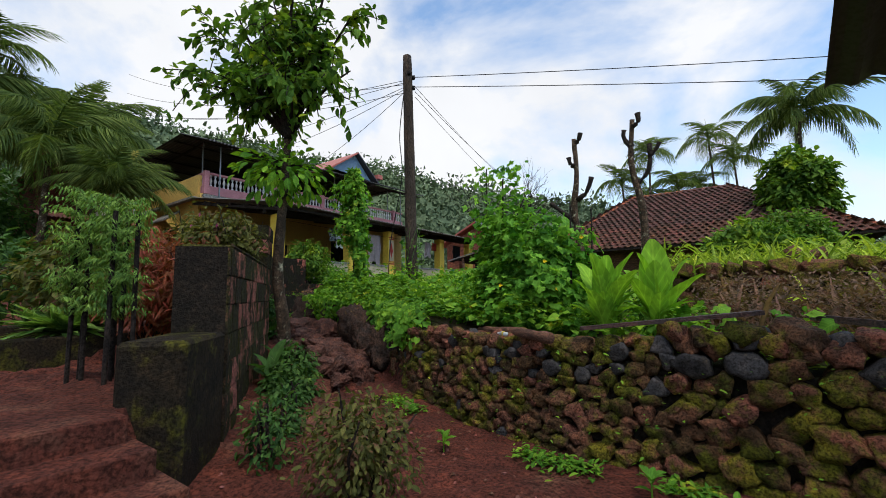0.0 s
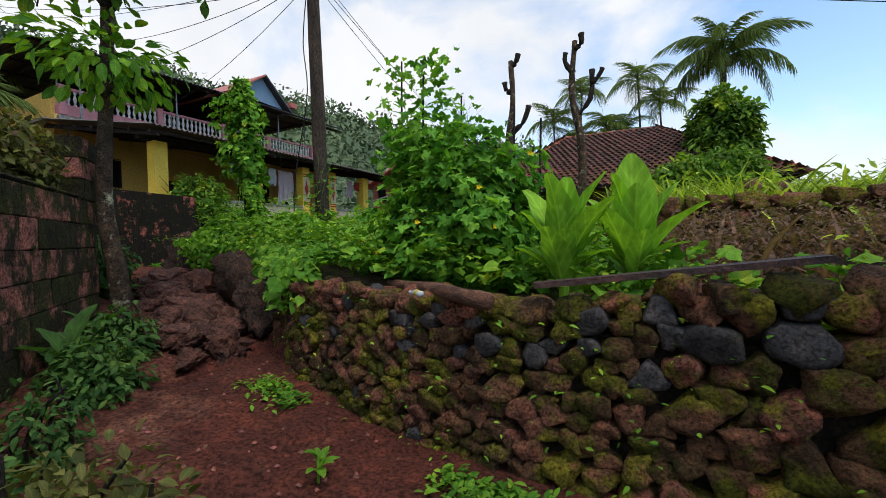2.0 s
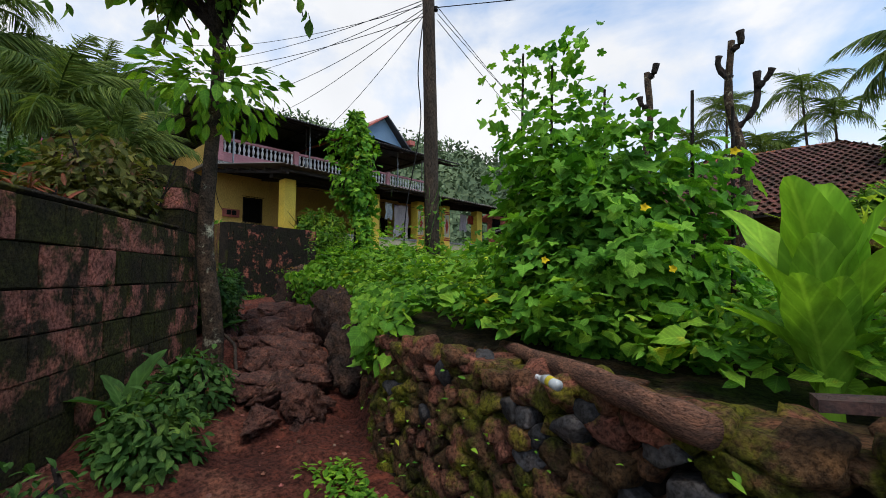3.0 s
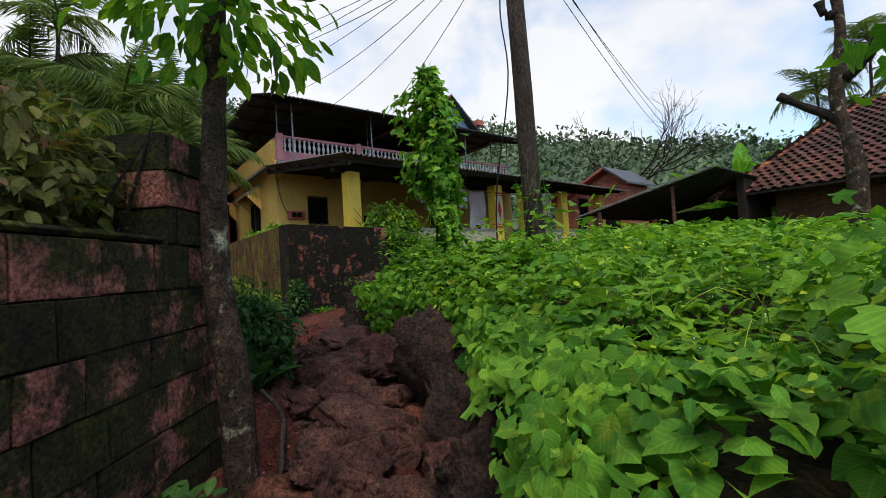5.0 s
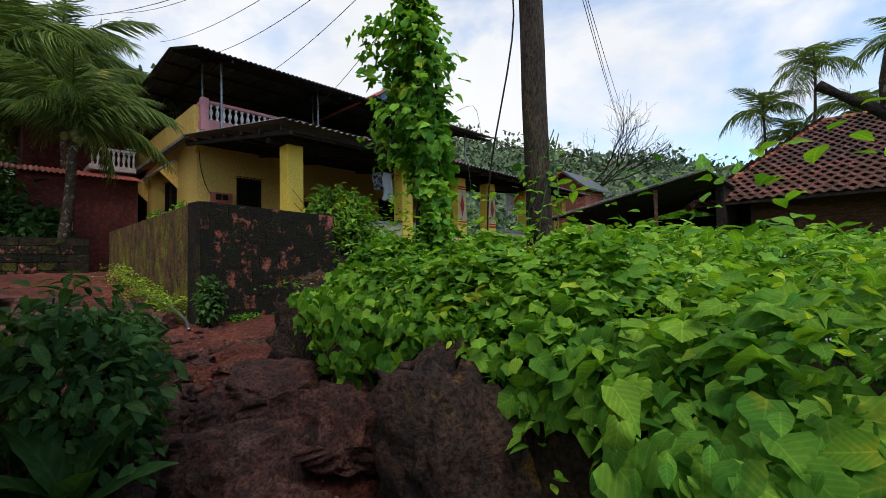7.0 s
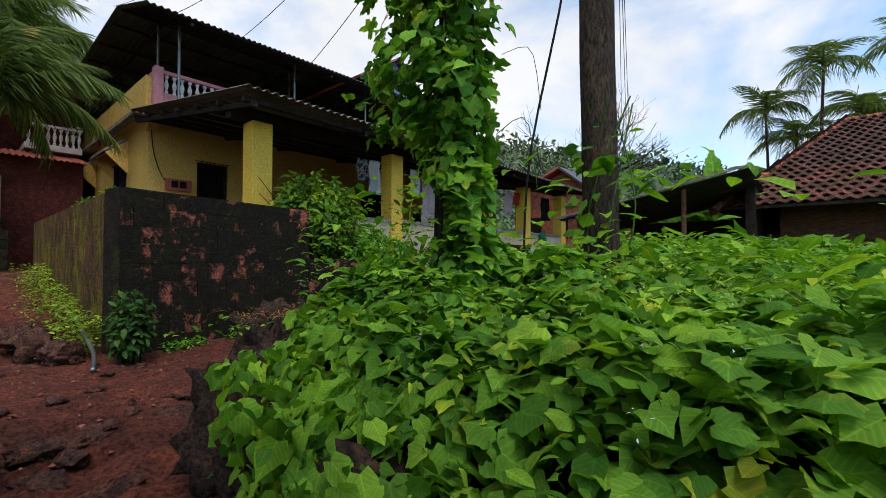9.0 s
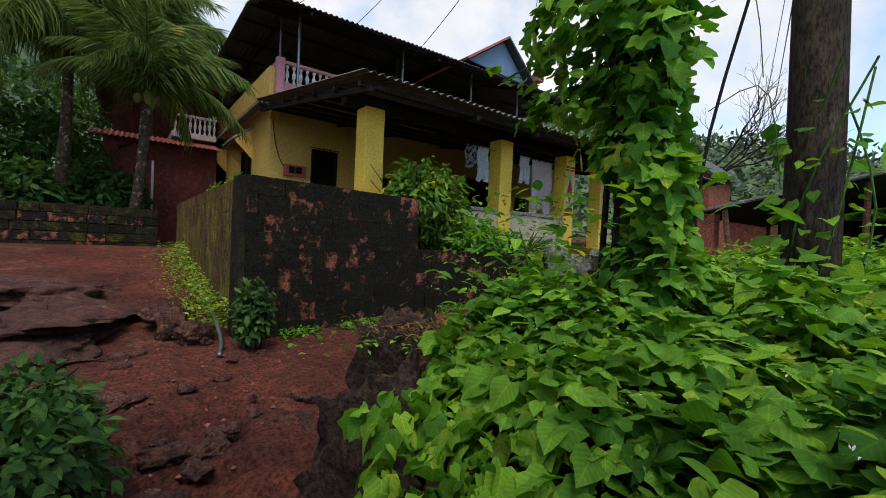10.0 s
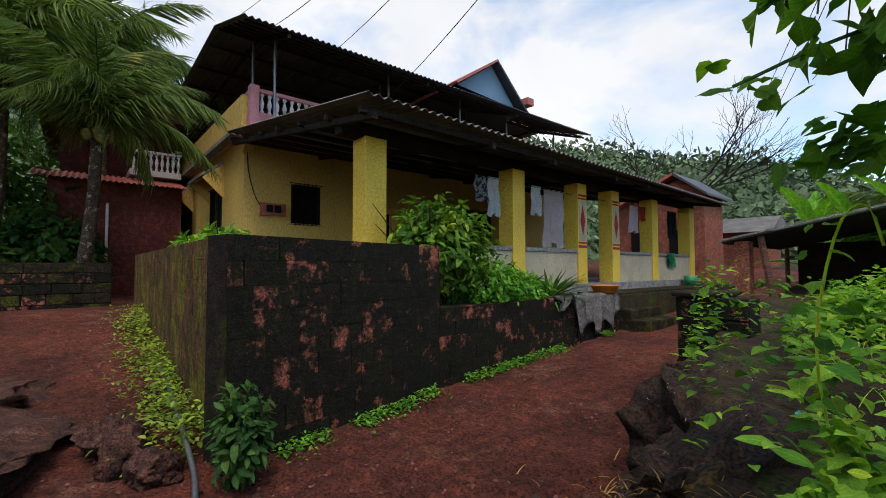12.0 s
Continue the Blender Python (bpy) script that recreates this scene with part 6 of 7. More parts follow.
shoot = thing("young_climber", "thin young climber with paired heart leaves beside the vine column", "vine", (-8.49, 7.27, 1.25))
part("stem", tube(spline([(0, 0, 0), (0.02, 0.02, 0.4), (-0.02, 0.0, 0.85), (0.04, 0.03, 1.25), (0.12, 0.0, 1.34), (0.16, -0.02, 1.2)], 18), 0.005, 5), M_YOUNG, shoot)
z = np.repeat(np.linspace(0.1, 1.28, 13), 2)
a = np.arange(26) * math.pi + np.repeat(np.arange(13) * 1.4, 2)
part("leaf_pairs", leaves("leaf_pairs", HEART, np.stack([0.04 * np.cos(a), 0.04 * np.sin(a), z], 1), np.stack([np.cos(a), np.sin(a), g.uniform(-0.7, 0.1, 26)], 1), unit(np.array([[0, -0.4, 1.0]]) + g.normal(0, 0.3, (26, 3))), g.uniform(0.05, 0.1, 26) * np.linspace(1.2, 0.6, 26), M_VINE), None, shoot)

pv = thing("pole_creeper", "thin creeper winding up the pole's foot", "vine")
n = 150
z = g.uniform(1.3, 3.0, n)
a = g.uniform(0, 2 * math.pi, n)
rr = g.uniform(0.17, 0.26, n) + np.clip(1.9 - z, 0, 1) * 0.35
p = np.stack([-7.58 + rr * np.cos(a), 8.68 + rr * np.sin(a), z], 1)
part("foliage", leaves("foliage", HEART, p, np.stack([np.cos(a), np.sin(a), g.uniform(-1, 0.3, n)], 1), unit(g.normal(0, 0.5, (n, 3)) + np.array([0, 0, 1])), g.uniform(0.05, 0.13, n), M_VINE), None, pv)
for k in range(5):
    part("vine", tube(spline([(-7.5 + 0.2 * math.cos(k), 8.7 + 0.2 * math.sin(k), 1.2), (-7.5 + 0.22 * math.cos(k + 2), 8.7 + 0.22 * math.sin(k + 2), 2.2), (-7.5 + 0.2 * math.cos(k + 4), 8.66 + 0.2 * math.sin(k + 4), 3.2)], 10), 0.007, 5), M_WEED, pv)

# ---- the gourd thicket in the field ----
gb = leaf_bush("gourd_thicket", "dense thicket of lobed gourd leaves on sticks", "vine", (-2.42, 5.05, 1.45), (0.7, 0.62, 0.85), 6800, LOBED, 0.1, M_BUSH, 14, 41, 0.2, 0.85, 0.85, 0.5)
for x, y, top in ((-3.02, 4.95, 3.1), (-2.5, 5.2, 2.75), (-1.9, 5.0, 2.5), (-1.75, 5.3, 2.45), (-2.75, 4.9, 2.9)):
    part("stick", tube([(x, y, 0.8), (x + 0.04, y + 0.02, top)], [0.016, 0.009], 6), M_DARKBARK, gb)
n = 480
k = g.integers(0, 3, n)
sx = np.array([-3.02, -2.55, -2.75])[k]
zz = 1.6 + 1.5 * g.random(n) ** 1.5
p = np.stack([sx + g.normal(0, 0.13, n), 4.95 + g.normal(0, 0.13, n), zz], 1)
part("climbing_foliage", leaves("climbing_foliage", LOBED, p, g.normal(0, 1, (n, 3)), unit(g.normal(0, 0.4, (n, 3)) + np.array([0, 0, 1])), g.uniform(0.05, 0.11, n), M_BUSH), None, gb)
M_FLOWER = material("yellow_petal", (0.85, 0.62, 0.02), None, None, bump=0, fine=10)
for x, y, z in ((-1.95, 4.42, 1.75), (-2.45, 4.33, 1.5), (-1.85, 4.5, 1.45), (-1.6, 4.6, 2.0), (-2.9, 4.4, 1.25)):
    a = np.linspace(0, 2 * math.pi, 6)[:5]
    part("flower", leaves("flower", HEART, np.tile([[x, y, z]], (5, 1)), np.stack([np.cos(a), np.full(5, -0.4), np.sin(a)], 1), np.tile([[0, -1.0, 0.2]], (5, 1)), np.full(5, 0.024), M_FLOWER), None, gb, "small yellow flower")

# ---- turmeric-like broad plants ----
TURM = [banana_leaf(i, 0.74, 0.12, M_BROAD, 0, "leaf", 0.03 + 0.1 * i) for i in range(4)]
for at, sd in (((-1.3, 4.35, 0.9), 1), ((-0.88, 4.5, 0.9), 2)):
    r = random.Random(sd)
    broad_plant("turmeric_plant", "lush plant with tall broad bright green leaves", at, [(TURM[k % 4], k * 137 + r.uniform(-20, 20), 88 - 2.6 * k, r.uniform(0.9, 1.1) * (1.1 if k < 4 else 0.9 if k < 10 else 0.62)) for k in range(16)], 0.3, M_BROAD, sd, "plant", 0.035, 0.22)

# dry brown weeds between the walls
g = rng(51)
def dry_region(gg, n):
    x, y = gg.uniform(-0.7, 3.0, n), gg.uniform(5.2, 6.9, n)
    return x, y, field_height(x, y) + gg.uniform(0, 0.55, n)
patch("dry_weeds", "dry brown seeding weeds in the corner of the field", 9000, dry_region, OVAL, 0.05, M_DRY, 52, 0.2, 0.9)
def dry_stalks(gg, n):
    x, y = gg.uniform(-0.7, 3.0, n), gg.uniform(5.2, 6.9, n)
    return x, y, field_height(x, y)
patch("dry_stalks", "thin brown stalks of dried weeds", 420, dry_stalks, BLADE, 0.6, M_DRY, 53, 0.05, 2.5)
def field_grass(gg, n):
    x, y = gg.uniform(-0.8, 4, n), gg.uniform(3.9, 5.4, n)
    return x, y, field_height(x, y) - 0.02
patch("field_grass", "short green weeds behind the rubble wall", 2200, field_grass, LONG, 0.16, M_GRASS, 54, 0.08, 1.2)
def upper_grass(gg, n):
    x, y = gg.uniform(-1.5, 12, n), gg.uniform(7.4, 17, n)
    return x, y, field_height(x, y) + 0.6
patch("tall_grass", "tall bright grass above the far wall", 15000, upper_grass, BLADE, 0.5, M_GRASS, 55, 0.15, 2.2)
patch("grass_herbs", "leafy herbs among the tall grass", 7000, upper_grass, OVAL, 0.13, M_GRASS, 56, 0.65, 0.6)
def back_field(gg, n):
    x, y = gg.uniform(-9, -0.5, n), gg.uniform(8, 17.5, n)
    clear = (x > -7.4) | (y > 11.0)
    x, y = x[clear], y[clear]
    n = len(x)
    return x, y, field_height(x, y) + gg.uniform(0, 0.3, n)
patch("field_herbs", "mixed green herbs at the back of the field", 9000, back_field, OVAL, 0.16, M_VINE, 57, 0.4, 0.5)

# trees and bushes round the tiled house
leaf_bush("round_bush", "dense dark green bush before the tiled house", "bush", (-0.35, 12.6, 2.3), (0.95, 1.0, 0.8), 4200, OVAL, 0.15, M_TREELEAF, 6, 61, 0.6, 1.5, 0.3)
leaf_bush("round_bush", "leafy bush beside the tiled roof", "bush", (0.55, 13.6, 2.5), (0.85, 0.9, 0.9), 3600, OVAL, 0.15, M_TREELEAF, 5, 62, 0.6, 1.5, 0.3)
leaf_bush("leafy_tree", "leafy tree thick with creepers below a palm", "tree", (1.1, 20.8, 5.0), (1.15, 1.1, 1.8), 5200, OVAL, 0.28, M_TREELEAF, 5, 63, 0.5, 2.5, 0.3)
palm("coconut_palm", "tall coconut palm behind the tiled house", (1.7, 27.7, 1.5), (1.7, 27.7, 10.2), 20, COCO, 0.16, 0.95, 3, nuts=6)
for i, (x, y, z) in enumerate(((-2.71, 34.4, 11.9), (-5.91, 31.2, 10.6), (-1.38, 34.9, 10.2), (-4.58, 32.9, 8.6), (-8.2, 33, 9.4), (-7.0, 34, 8.0), (-3.6, 36, 8.9))):
    palm("areca_palm", "slim areca palm behind the tiled house", (x, y, 1.5), (x, y, z), 10, ARECA, 0.07, 1.25, 20 + i)
BAN = [banana_leaf(20 + i, 2.4, 0.32, M_BUSH, 0.25, "leaf", 0.2 + 0.2 * i) for i in range(4)]
for x, y, sd in ((-10.2, 24.2, 1), (-9.0, 23.4, 2), (-11.4, 26, 5), (-8.0, 24.5, 6)):
    r = random.Random(sd)
    broad_plant("banana_plant", "banana plant with broad torn leaves", (x, y, 1.4), [(BAN[k % 4], k * 137 + r.uniform(-20, 20), 82 - 7 * k, r.uniform(0.8, 1.15)) for k in range(9)], 1.5, M_GRASS, sd, "banana plant", 0.1, 2.3 if y > 20 else 1.1)
for x, y, z, sd in ((-9.4, 25.5, 5.2, 7), (-7.3, 27.5, 5.8, 8)):
    palm("young_palm", "young coconut palm among banana plants", (x, y, 1.4), (x, y, z - 1.8), 13, COCO, 0.14, 0.9, sd)


def pollard(at, pts, arms, seed, label):
    root = thing("pollarded_tree", label, "tree", at)
    part("trunk", tube(spline(pts, 14), [0.13 - 0.005 * i for i in range(14)], 8, None, 0.35, seed), M_BARK, root, "", True)
    for k, arm in enumerate(arms):
        part("limb", tube(spline(arm, 7), [0.085, 0.075, 0.068, 0.06, 0.058, 0.065, 0.08], 7, None, 0.45, seed + k), M_DARKBARK, root, "", True)
    return root


pollard((-4.3, 12.2, 1.2), [(0, 0, -0.2), (0.05, 0, 1.5), (-0.1, 0, 2.6), (0.02, 0, 3.6), (-0.06, 0.1, 4.75)], [[(0, 0, 2.2), (-0.45, 0, 2.6), (-0.8, 0, 2.9)], [(0, 0, 2.9), (0.3, 0, 3.1), (0.45, 0, 3.5)], [(-0.06, 0.1, 4.6), (0.1, 0.1, 4.72), (0.15, 0.1, 4.9)], [(0.0, 0, 3.9), (-0.15, 0, 4.0), (-0.2, 0, 4.2)]], 5, "bare lopped tree with knotted dark limbs")
pollard((-2.75, 12.75, 1.2), [(0, 0, -0.2), (0.1, 0, 1.5), (0.05, 0, 2.8), (-0.15, 0, 3.8), (-0.05, 0, 5.1)], [[(-0.05, 0, 3.2), (0.3, 0, 3.6), (0.35, 0, 4.3)], [(-0.12, 0, 4.3), (-0.3, 0, 4.6), (-0.28, 0, 4.85)], [(-0.05, 0, 4.9), (0.1, 0, 5.0), (0.1, 0, 5.25)], [(0.33, 0, 4.0), (0.5, 0, 4.1), (0.6, 0, 4.3)]], 9, "tall lopped tree with short cut arms")


def bare_tree():
    root = thing("bare_tree", "leafless tree with fine branches in the distance", "tree")
    r = random.Random(8)
    bm = bmesh.new()

    def grow(p, d, length, rad, depth):
        q = p + d * length
        tube([p, p.lerp(q, 0.5) + Vector((r.gauss(0, .06), r.gauss(0, .06), 0)) * length, q], [rad, rad * 0.85, rad * 0.7], 4, bm)
        if depth:
            for _ in range(3 if depth > 2 else 2):
                e = (d + Vector((r.gauss(0, .5), r.gauss(0, .5), r.gauss(0.12, .3)))).normalized()
                grow(q, e, length * r.uniform(0.62, 0.85), rad * 0.62, depth - 1)
    grow(Vector((-18.6, 31.5, 1.5)), Vector((0, 0, 1)), 3.2, 0.16, 6)
    part("branchwork", bm, M_DARKBARK, root, "", False)


bare_tree()

# ---- palms and greenery on the left ----
palm("coconut_palm", "coconut palm with drooping fronds beside the lane", (-21.2, 5.25, 1.2), (-20.75, 5.6, 5.6), 22, COCO, 0.13, 0.8, 5, nuts=8, low=56)
palm("coconut_palm", "coconut palm with yellowing fronds behind the lane wall", (-22.6, 3.6, 1.2), (-22.3, 3.9, 7.3), 22, COCO, 0.13, 1.1, 6, nuts=5)
palm("coconut_palm", "tall coconut palm on the slope", (-26.5, 6.4, 1.2), (-26.5, 5.8, 9.3), 20, COCO, 0.13, 1.1, 7)
palm("coconut_palm", "tall coconut palm on the slope", (-25, 1.0, 1.2), (-24.6, 1.3, 8.6), 20, COCO, 0.13, 1.1, 8)
palm("areca_palm", "slim areca palm above the lane", (-23.4, 2.2, 1.2), (-23.4, 2.2, 11.0), 10, ARECA, 0.08, 1.2, 31)
palm("areca_palm", "slim areca palm above the lane", (-27, -1.5, 1.2), (-27, -1.5, 12.5), 10, ARECA, 0.08, 1.2, 32)
for i, (x, y, z, rx, rz) in enumerate(((-22.5, 1.0, 2.6, 1.6, 1.8), (-23, -2.5, 3.0, 2.2, 2.2), (-24, 4.6, 2.4, 1.3, 1.4), (-26, 2.5, 3.4, 2.4, 2.6), (-27.5, -3, 4.2, 3, 3.2), (-21.5, 3.2, 2.2, 0.9, 1.2), (-30, 2.0, 5.0, 3.2, 3.4), (-33, 6, 7.0, 4, 4), (-24, -7, 4, 3.5, 3.5))):
    leaf_bush("hedge_tree", "dark dense greenery behind the lane wall", "tree", (x, y, z), (rx, rx, rz), 2600, OVAL, 0.32, M_WEED, 4, 70 + i, 0.6, 1.2, 0.3)
leaf_bush("hedge", "dark clipped hedge at the terrace's far edge", "bush", (-9.6, 0.3, 1.6), (0.9, 2.0, 0.95), 3600, OVAL, 0.13, M_WEED, 4, 81, 0.6, 0.7, 0.25)
leaf_bush("hedge", "dark hedge beside the terrace", "bush", (-9.4, -2.6, 1.9), (1.0, 1.6, 1.2), 3000, OVAL, 0.14, M_WEED, 4, 82, 0.6, 0.7, 0.25)

# terrace garden
def feathery(name, label, at, height, seed, n=9):
    root = thing(name, label, "shrub", at)
    r = random.Random(seed)
    gg = rng(seed)
    for k in range(3):
        x, y = r.uniform(-0.12, 0.12), r.uniform(-0.12, 0.12)
        part("stake", tube([(x, y, -0.1), (x + r.uniform(-.05, .05), y, height * 0.95)], 0.018, 6), M_DARKBARK, root, "thin dark stake")
    pts, dirs = [], []
    for _ in range(130):
        z = r.uniform(0.35, 1.0) * height
        a = r.uniform(0, 6.28)
        length = r.uniform(0.13, 0.27)
        for s in np.linspace(0.15, 1, 12):
            b = np.array([math.cos(a) * s * length, math.sin(a) * s * length, z + 0.12 * s - 0.35 * s * s * length])
            for sg in (-1, 1):
                pts.append(b + gg.normal(0, 0.01, 3))
                dirs.append((math.cos(a) * 0.6 - sg * math.sin(a), math.sin(a) * 0.6 + sg * math.cos(a), -0.3))
    m = len(pts)
    part("foliage", leaves("foliage", LONG, pts, dirs, unit(gg.normal(0, 0.3, (m, 3)) + np.array([0, 0, 1])), gg.uniform(0.03, 0.055, m), M_FERN), None, root)
    return root


feathery("feathery_shrub", "tall feathery green shrub tied to stakes", (-4.55, 1.05, 0.72), 1.55, 1)
feathery("feathery_shrub", "tall feathery green shrub tied to stakes", (-4.2, 1.22, 0.72), 1.45, 2)
feathery("feathery_shrub", "tall feathery green shrub tied to stakes", (-4.6, 1.3, 0.72), 1.5, 3)
M_RUST = material("rust_red_leaf", (0.24, 0.075, 0.03), (0.15, 0.06, 0.03), (0.12, 0.14, 0.03), scale=5, third_at=0.6, **LEAF)
leaf_bush("rust_shrub", "rust-red dry shrub in the terrace garden", "shrub", (-6.2, 2.2, 1.6), (0.6, 0.6, 0.65), 2400, LONG, 0.14, M_RUST, 10, 91, 0.3, 0.75, 0.3)
leaf_bush("rust_shrub", "rust-red dry shrub beside the wall", "shrub", (-5.5, 2.35, 1.55), (0.45, 0.45, 0.6), 1500, LONG, 0.13, M_RUST, 8, 92, 0.3, 0.75, 0.3)
fb = leaf_bush("flowering_bush", "grey-green bush with a few pink flowers", "shrub", (-5.9, 2.85, 2.1), (0.6, 0.5, 0.5), 2200, OVAL, 0.09, M_SHRUB, 8, 93, 0.3, 0.8, 0.3)
M_PINKFL = material("pink_petal", (0.6, 0.1, 0.3), None, None, bump=0, fine=10)
for x, y, z in ((-5.5, 2.6, 2.3), (-5.75, 2.5, 2.45), (-6.1, 2.55, 2.35)):
    a = np.linspace(0, 2 * math.pi, 6)[:5]
    part("flower", leaves("flower", OVAL, np.tile([[x, y, z]], (5, 1)), np.stack([np.cos(a), np.full(5, -0.4), np.sin(a)], 1), np.tile([[0, -1.0, 0.2]], (5, 1)), np.full(5, 0.035), M_PINKFL), None, fb, "pink flower")
leaf_bush("garden_bush", "mixed green bush in the terrace garden", "shrub", (-7.4, 1.8, 1.7), (0.7, 0.8, 0.7), 2200, OVAL, 0.11, M_SHRUB, 6, 94, 0.3, 0.75, 0.3)
leaf_bush("garden_bush", "mixed green bush behind the wall pillar", "shrub", (-7.2, 3.2, 2.0), (0.7, 0.6, 0.8), 2200, OVAL, 0.11, M_SHRUB, 6, 95, 0.3, 0.75, 0.3)
pot = thing("potted_fern", "bright fern in a small clay pot", "potted plant", (-6.9, 1.5, 0.72))
part("pot", tube([(0, 0, 0), (0, 0, 0.22), (0, 0, 0.24)], [0.11, 0.15, 0.16], 14), M_TILE_NEW, pot, "red clay pot", True)
g = rng(96)
n = 130
a = g.uniform(0, 6.28, n)
part("fronds", leaves("fronds", LONG, np.stack([0.08 * np.cos(a), 0.08 * np.sin(a), np.full(n, 0.24)], 1), np.stack([np.cos(a), np.sin(a), g.uniform(0.4, 2, n)], 1), np.tile([[0, 0, 1.0]], (n, 1)), g.uniform(0.3, 0.6, n), M_FERN), None, pot)

# shrubs beside the lower path
leaf_bush("dull_shrub", "dull olive shrub with brownish leaves beside the path", "shrub", (-2.05, 1.87, 0.5), (0.37, 0.36, 0.36), 1900, OVAL, 0.05, M_SHRUB, 7, 101, 0.1, 0.08, 0.3)
leaf_bush("weed_bush", "dark green weeds below the terrace wall", "shrub", (-4.4, 2.95, 0.36), (0.42, 0.3, 0.33), 1700, OVAL, 0.075, M_WEED, 8, 102, 0.3, 0.12, 0.3)
leaf_bush("weed_bush", "dark green weeds below the terrace wall", "shrub", (-3.6, 2.36, 0.36), (0.3, 0.22, 0.3), 620, OVAL, 0.055, M_WEED, 6, 103, 0.3, 0.08, 0.3)
leaf_bush("weed_bush", "grey-green bush by the tree's foot", "shrub", (-5.0, 3.4, 0.5), (0.35, 0.3, 0.32), 1100, OVAL, 0.07, M_WEED, 6, 104, 0.3, 0.2, 0.3)
SMALL = [banana_leaf(40 + i, 0.42, 0.075, M_WEED, 0, "leaf", 0.3) for i in range(3)]
for at, sd in (((-5.15, 3.3, 0.35), 1), ((-4.7, 2.9, 0.3), 2), ((-7.0, 4.25, 0.6), 3)):
    r = random.Random(sd)
    broad_plant("arum_plant", "dark broad-leaved plant at the wall's foot", at, [(SMALL[k % 3], k * 137 + r.uniform(-20, 20), 75 - 7 * k, r.uniform(0.8, 1.2)) for k in range(8)], 0.2, M_WEED, sd, "plant", 0.012, 0.2)
leaf_bush("green_bush", "leafy green bush beside the path past the tree", "shrub", (-7.5, 4.3, 1.05), (0.5, 0.4, 0.5), 2600, OVAL, 0.08, M_WEED, 8, 105, 0.35, 0.55, 0.3)
leaf_bush("green_bush", "sprawling weeds beside the path", "shrub", (-9.2, 4.8, 0.98), (0.36, 0.3, 0.36), 1900, OVAL, 0.07, M_WEED, 8, 106, 0.3, 0.6, 0.3)
leaf_bush("green_bush", "low weeds at the lane's edge", "shrub", (-9.85, 4.72, 0.98), (0.36, 0.3, 0.26), 1200, OVAL, 0.075, M_WEED, 8, 107, 0.3, 0.65, 0.3)
leaf_bush("corner_weed", "upright weed at the retaining wall's corner", "shrub", (-11.62, 6.25, 1.18), (0.2, 0.2, 0.36), 700, OVAL, 0.09, M_WEED, 5, 108, 0.2, 0.8, 0.2)

# veranda garden
leaf_bush("garden_shrub", "tall leafy garden shrub before the veranda", "shrub", (-13.1, 9.4, 2.7), (0.62, 0.85, 0.72), 2400, OVAL, 0.15, M_TREELEAF, 9, 111, 0.35, 1.75, 0.35)
leaf_bush("garden_shrub", "leafy garden shrub spilling over the low wall", "shrub", (-12.95, 10.3, 2.1), (0.45, 0.7, 0.45), 1800, OVAL, 0.10, M_BUSH, 7, 112, 0.35, 1.75, 0.35)
leaf_bush("garden_shrub", "low leafy plants in the veranda garden", "shrub", (-13.0, 11.1, 2.0), (0.4, 0.6, 0.35), 1300, OVAL, 0.10, M_BUSH, 6, 113, 0.35, 1.75, 0.35)
g = rng(114)
n = 120
a = g.uniform(0, 6.28, n)
lily = thing("spiky_lily", "clump of long strap leaves in the veranda garden", "plant", (-13.05, 12.0, 1.75))
part("leaf_clump", leaves("leaf_clump", BLADE, np.stack([0.06 * np.cos(a), 0.06 * np.sin(a), np.zeros(n)], 1), np.stack([np.cos(a), np.sin(a), g.uniform(0.6, 2.6, n)], 1), np.tile([[0, 0, 1.0]], (n, 1)), g.uniform(0.45, 0.85, n), M_WEED), None, lily)
for u in (-14.2, -16.0):
    leaf_bush("wall_top_weed", "bright weeds growing behind the side wall", "shrub", (u, 6.7, 2.7), (0.7, 0.25, 0.22), 600, OVAL, 0.12, M_VINE, 3, 115, 0.3, 1.8, 0.3)

M_STRAW = material("yellow_straw", (0.42, 0.27, 0.06), (0.3, 0.17, 0.05), None, scale=4, **LEAF)
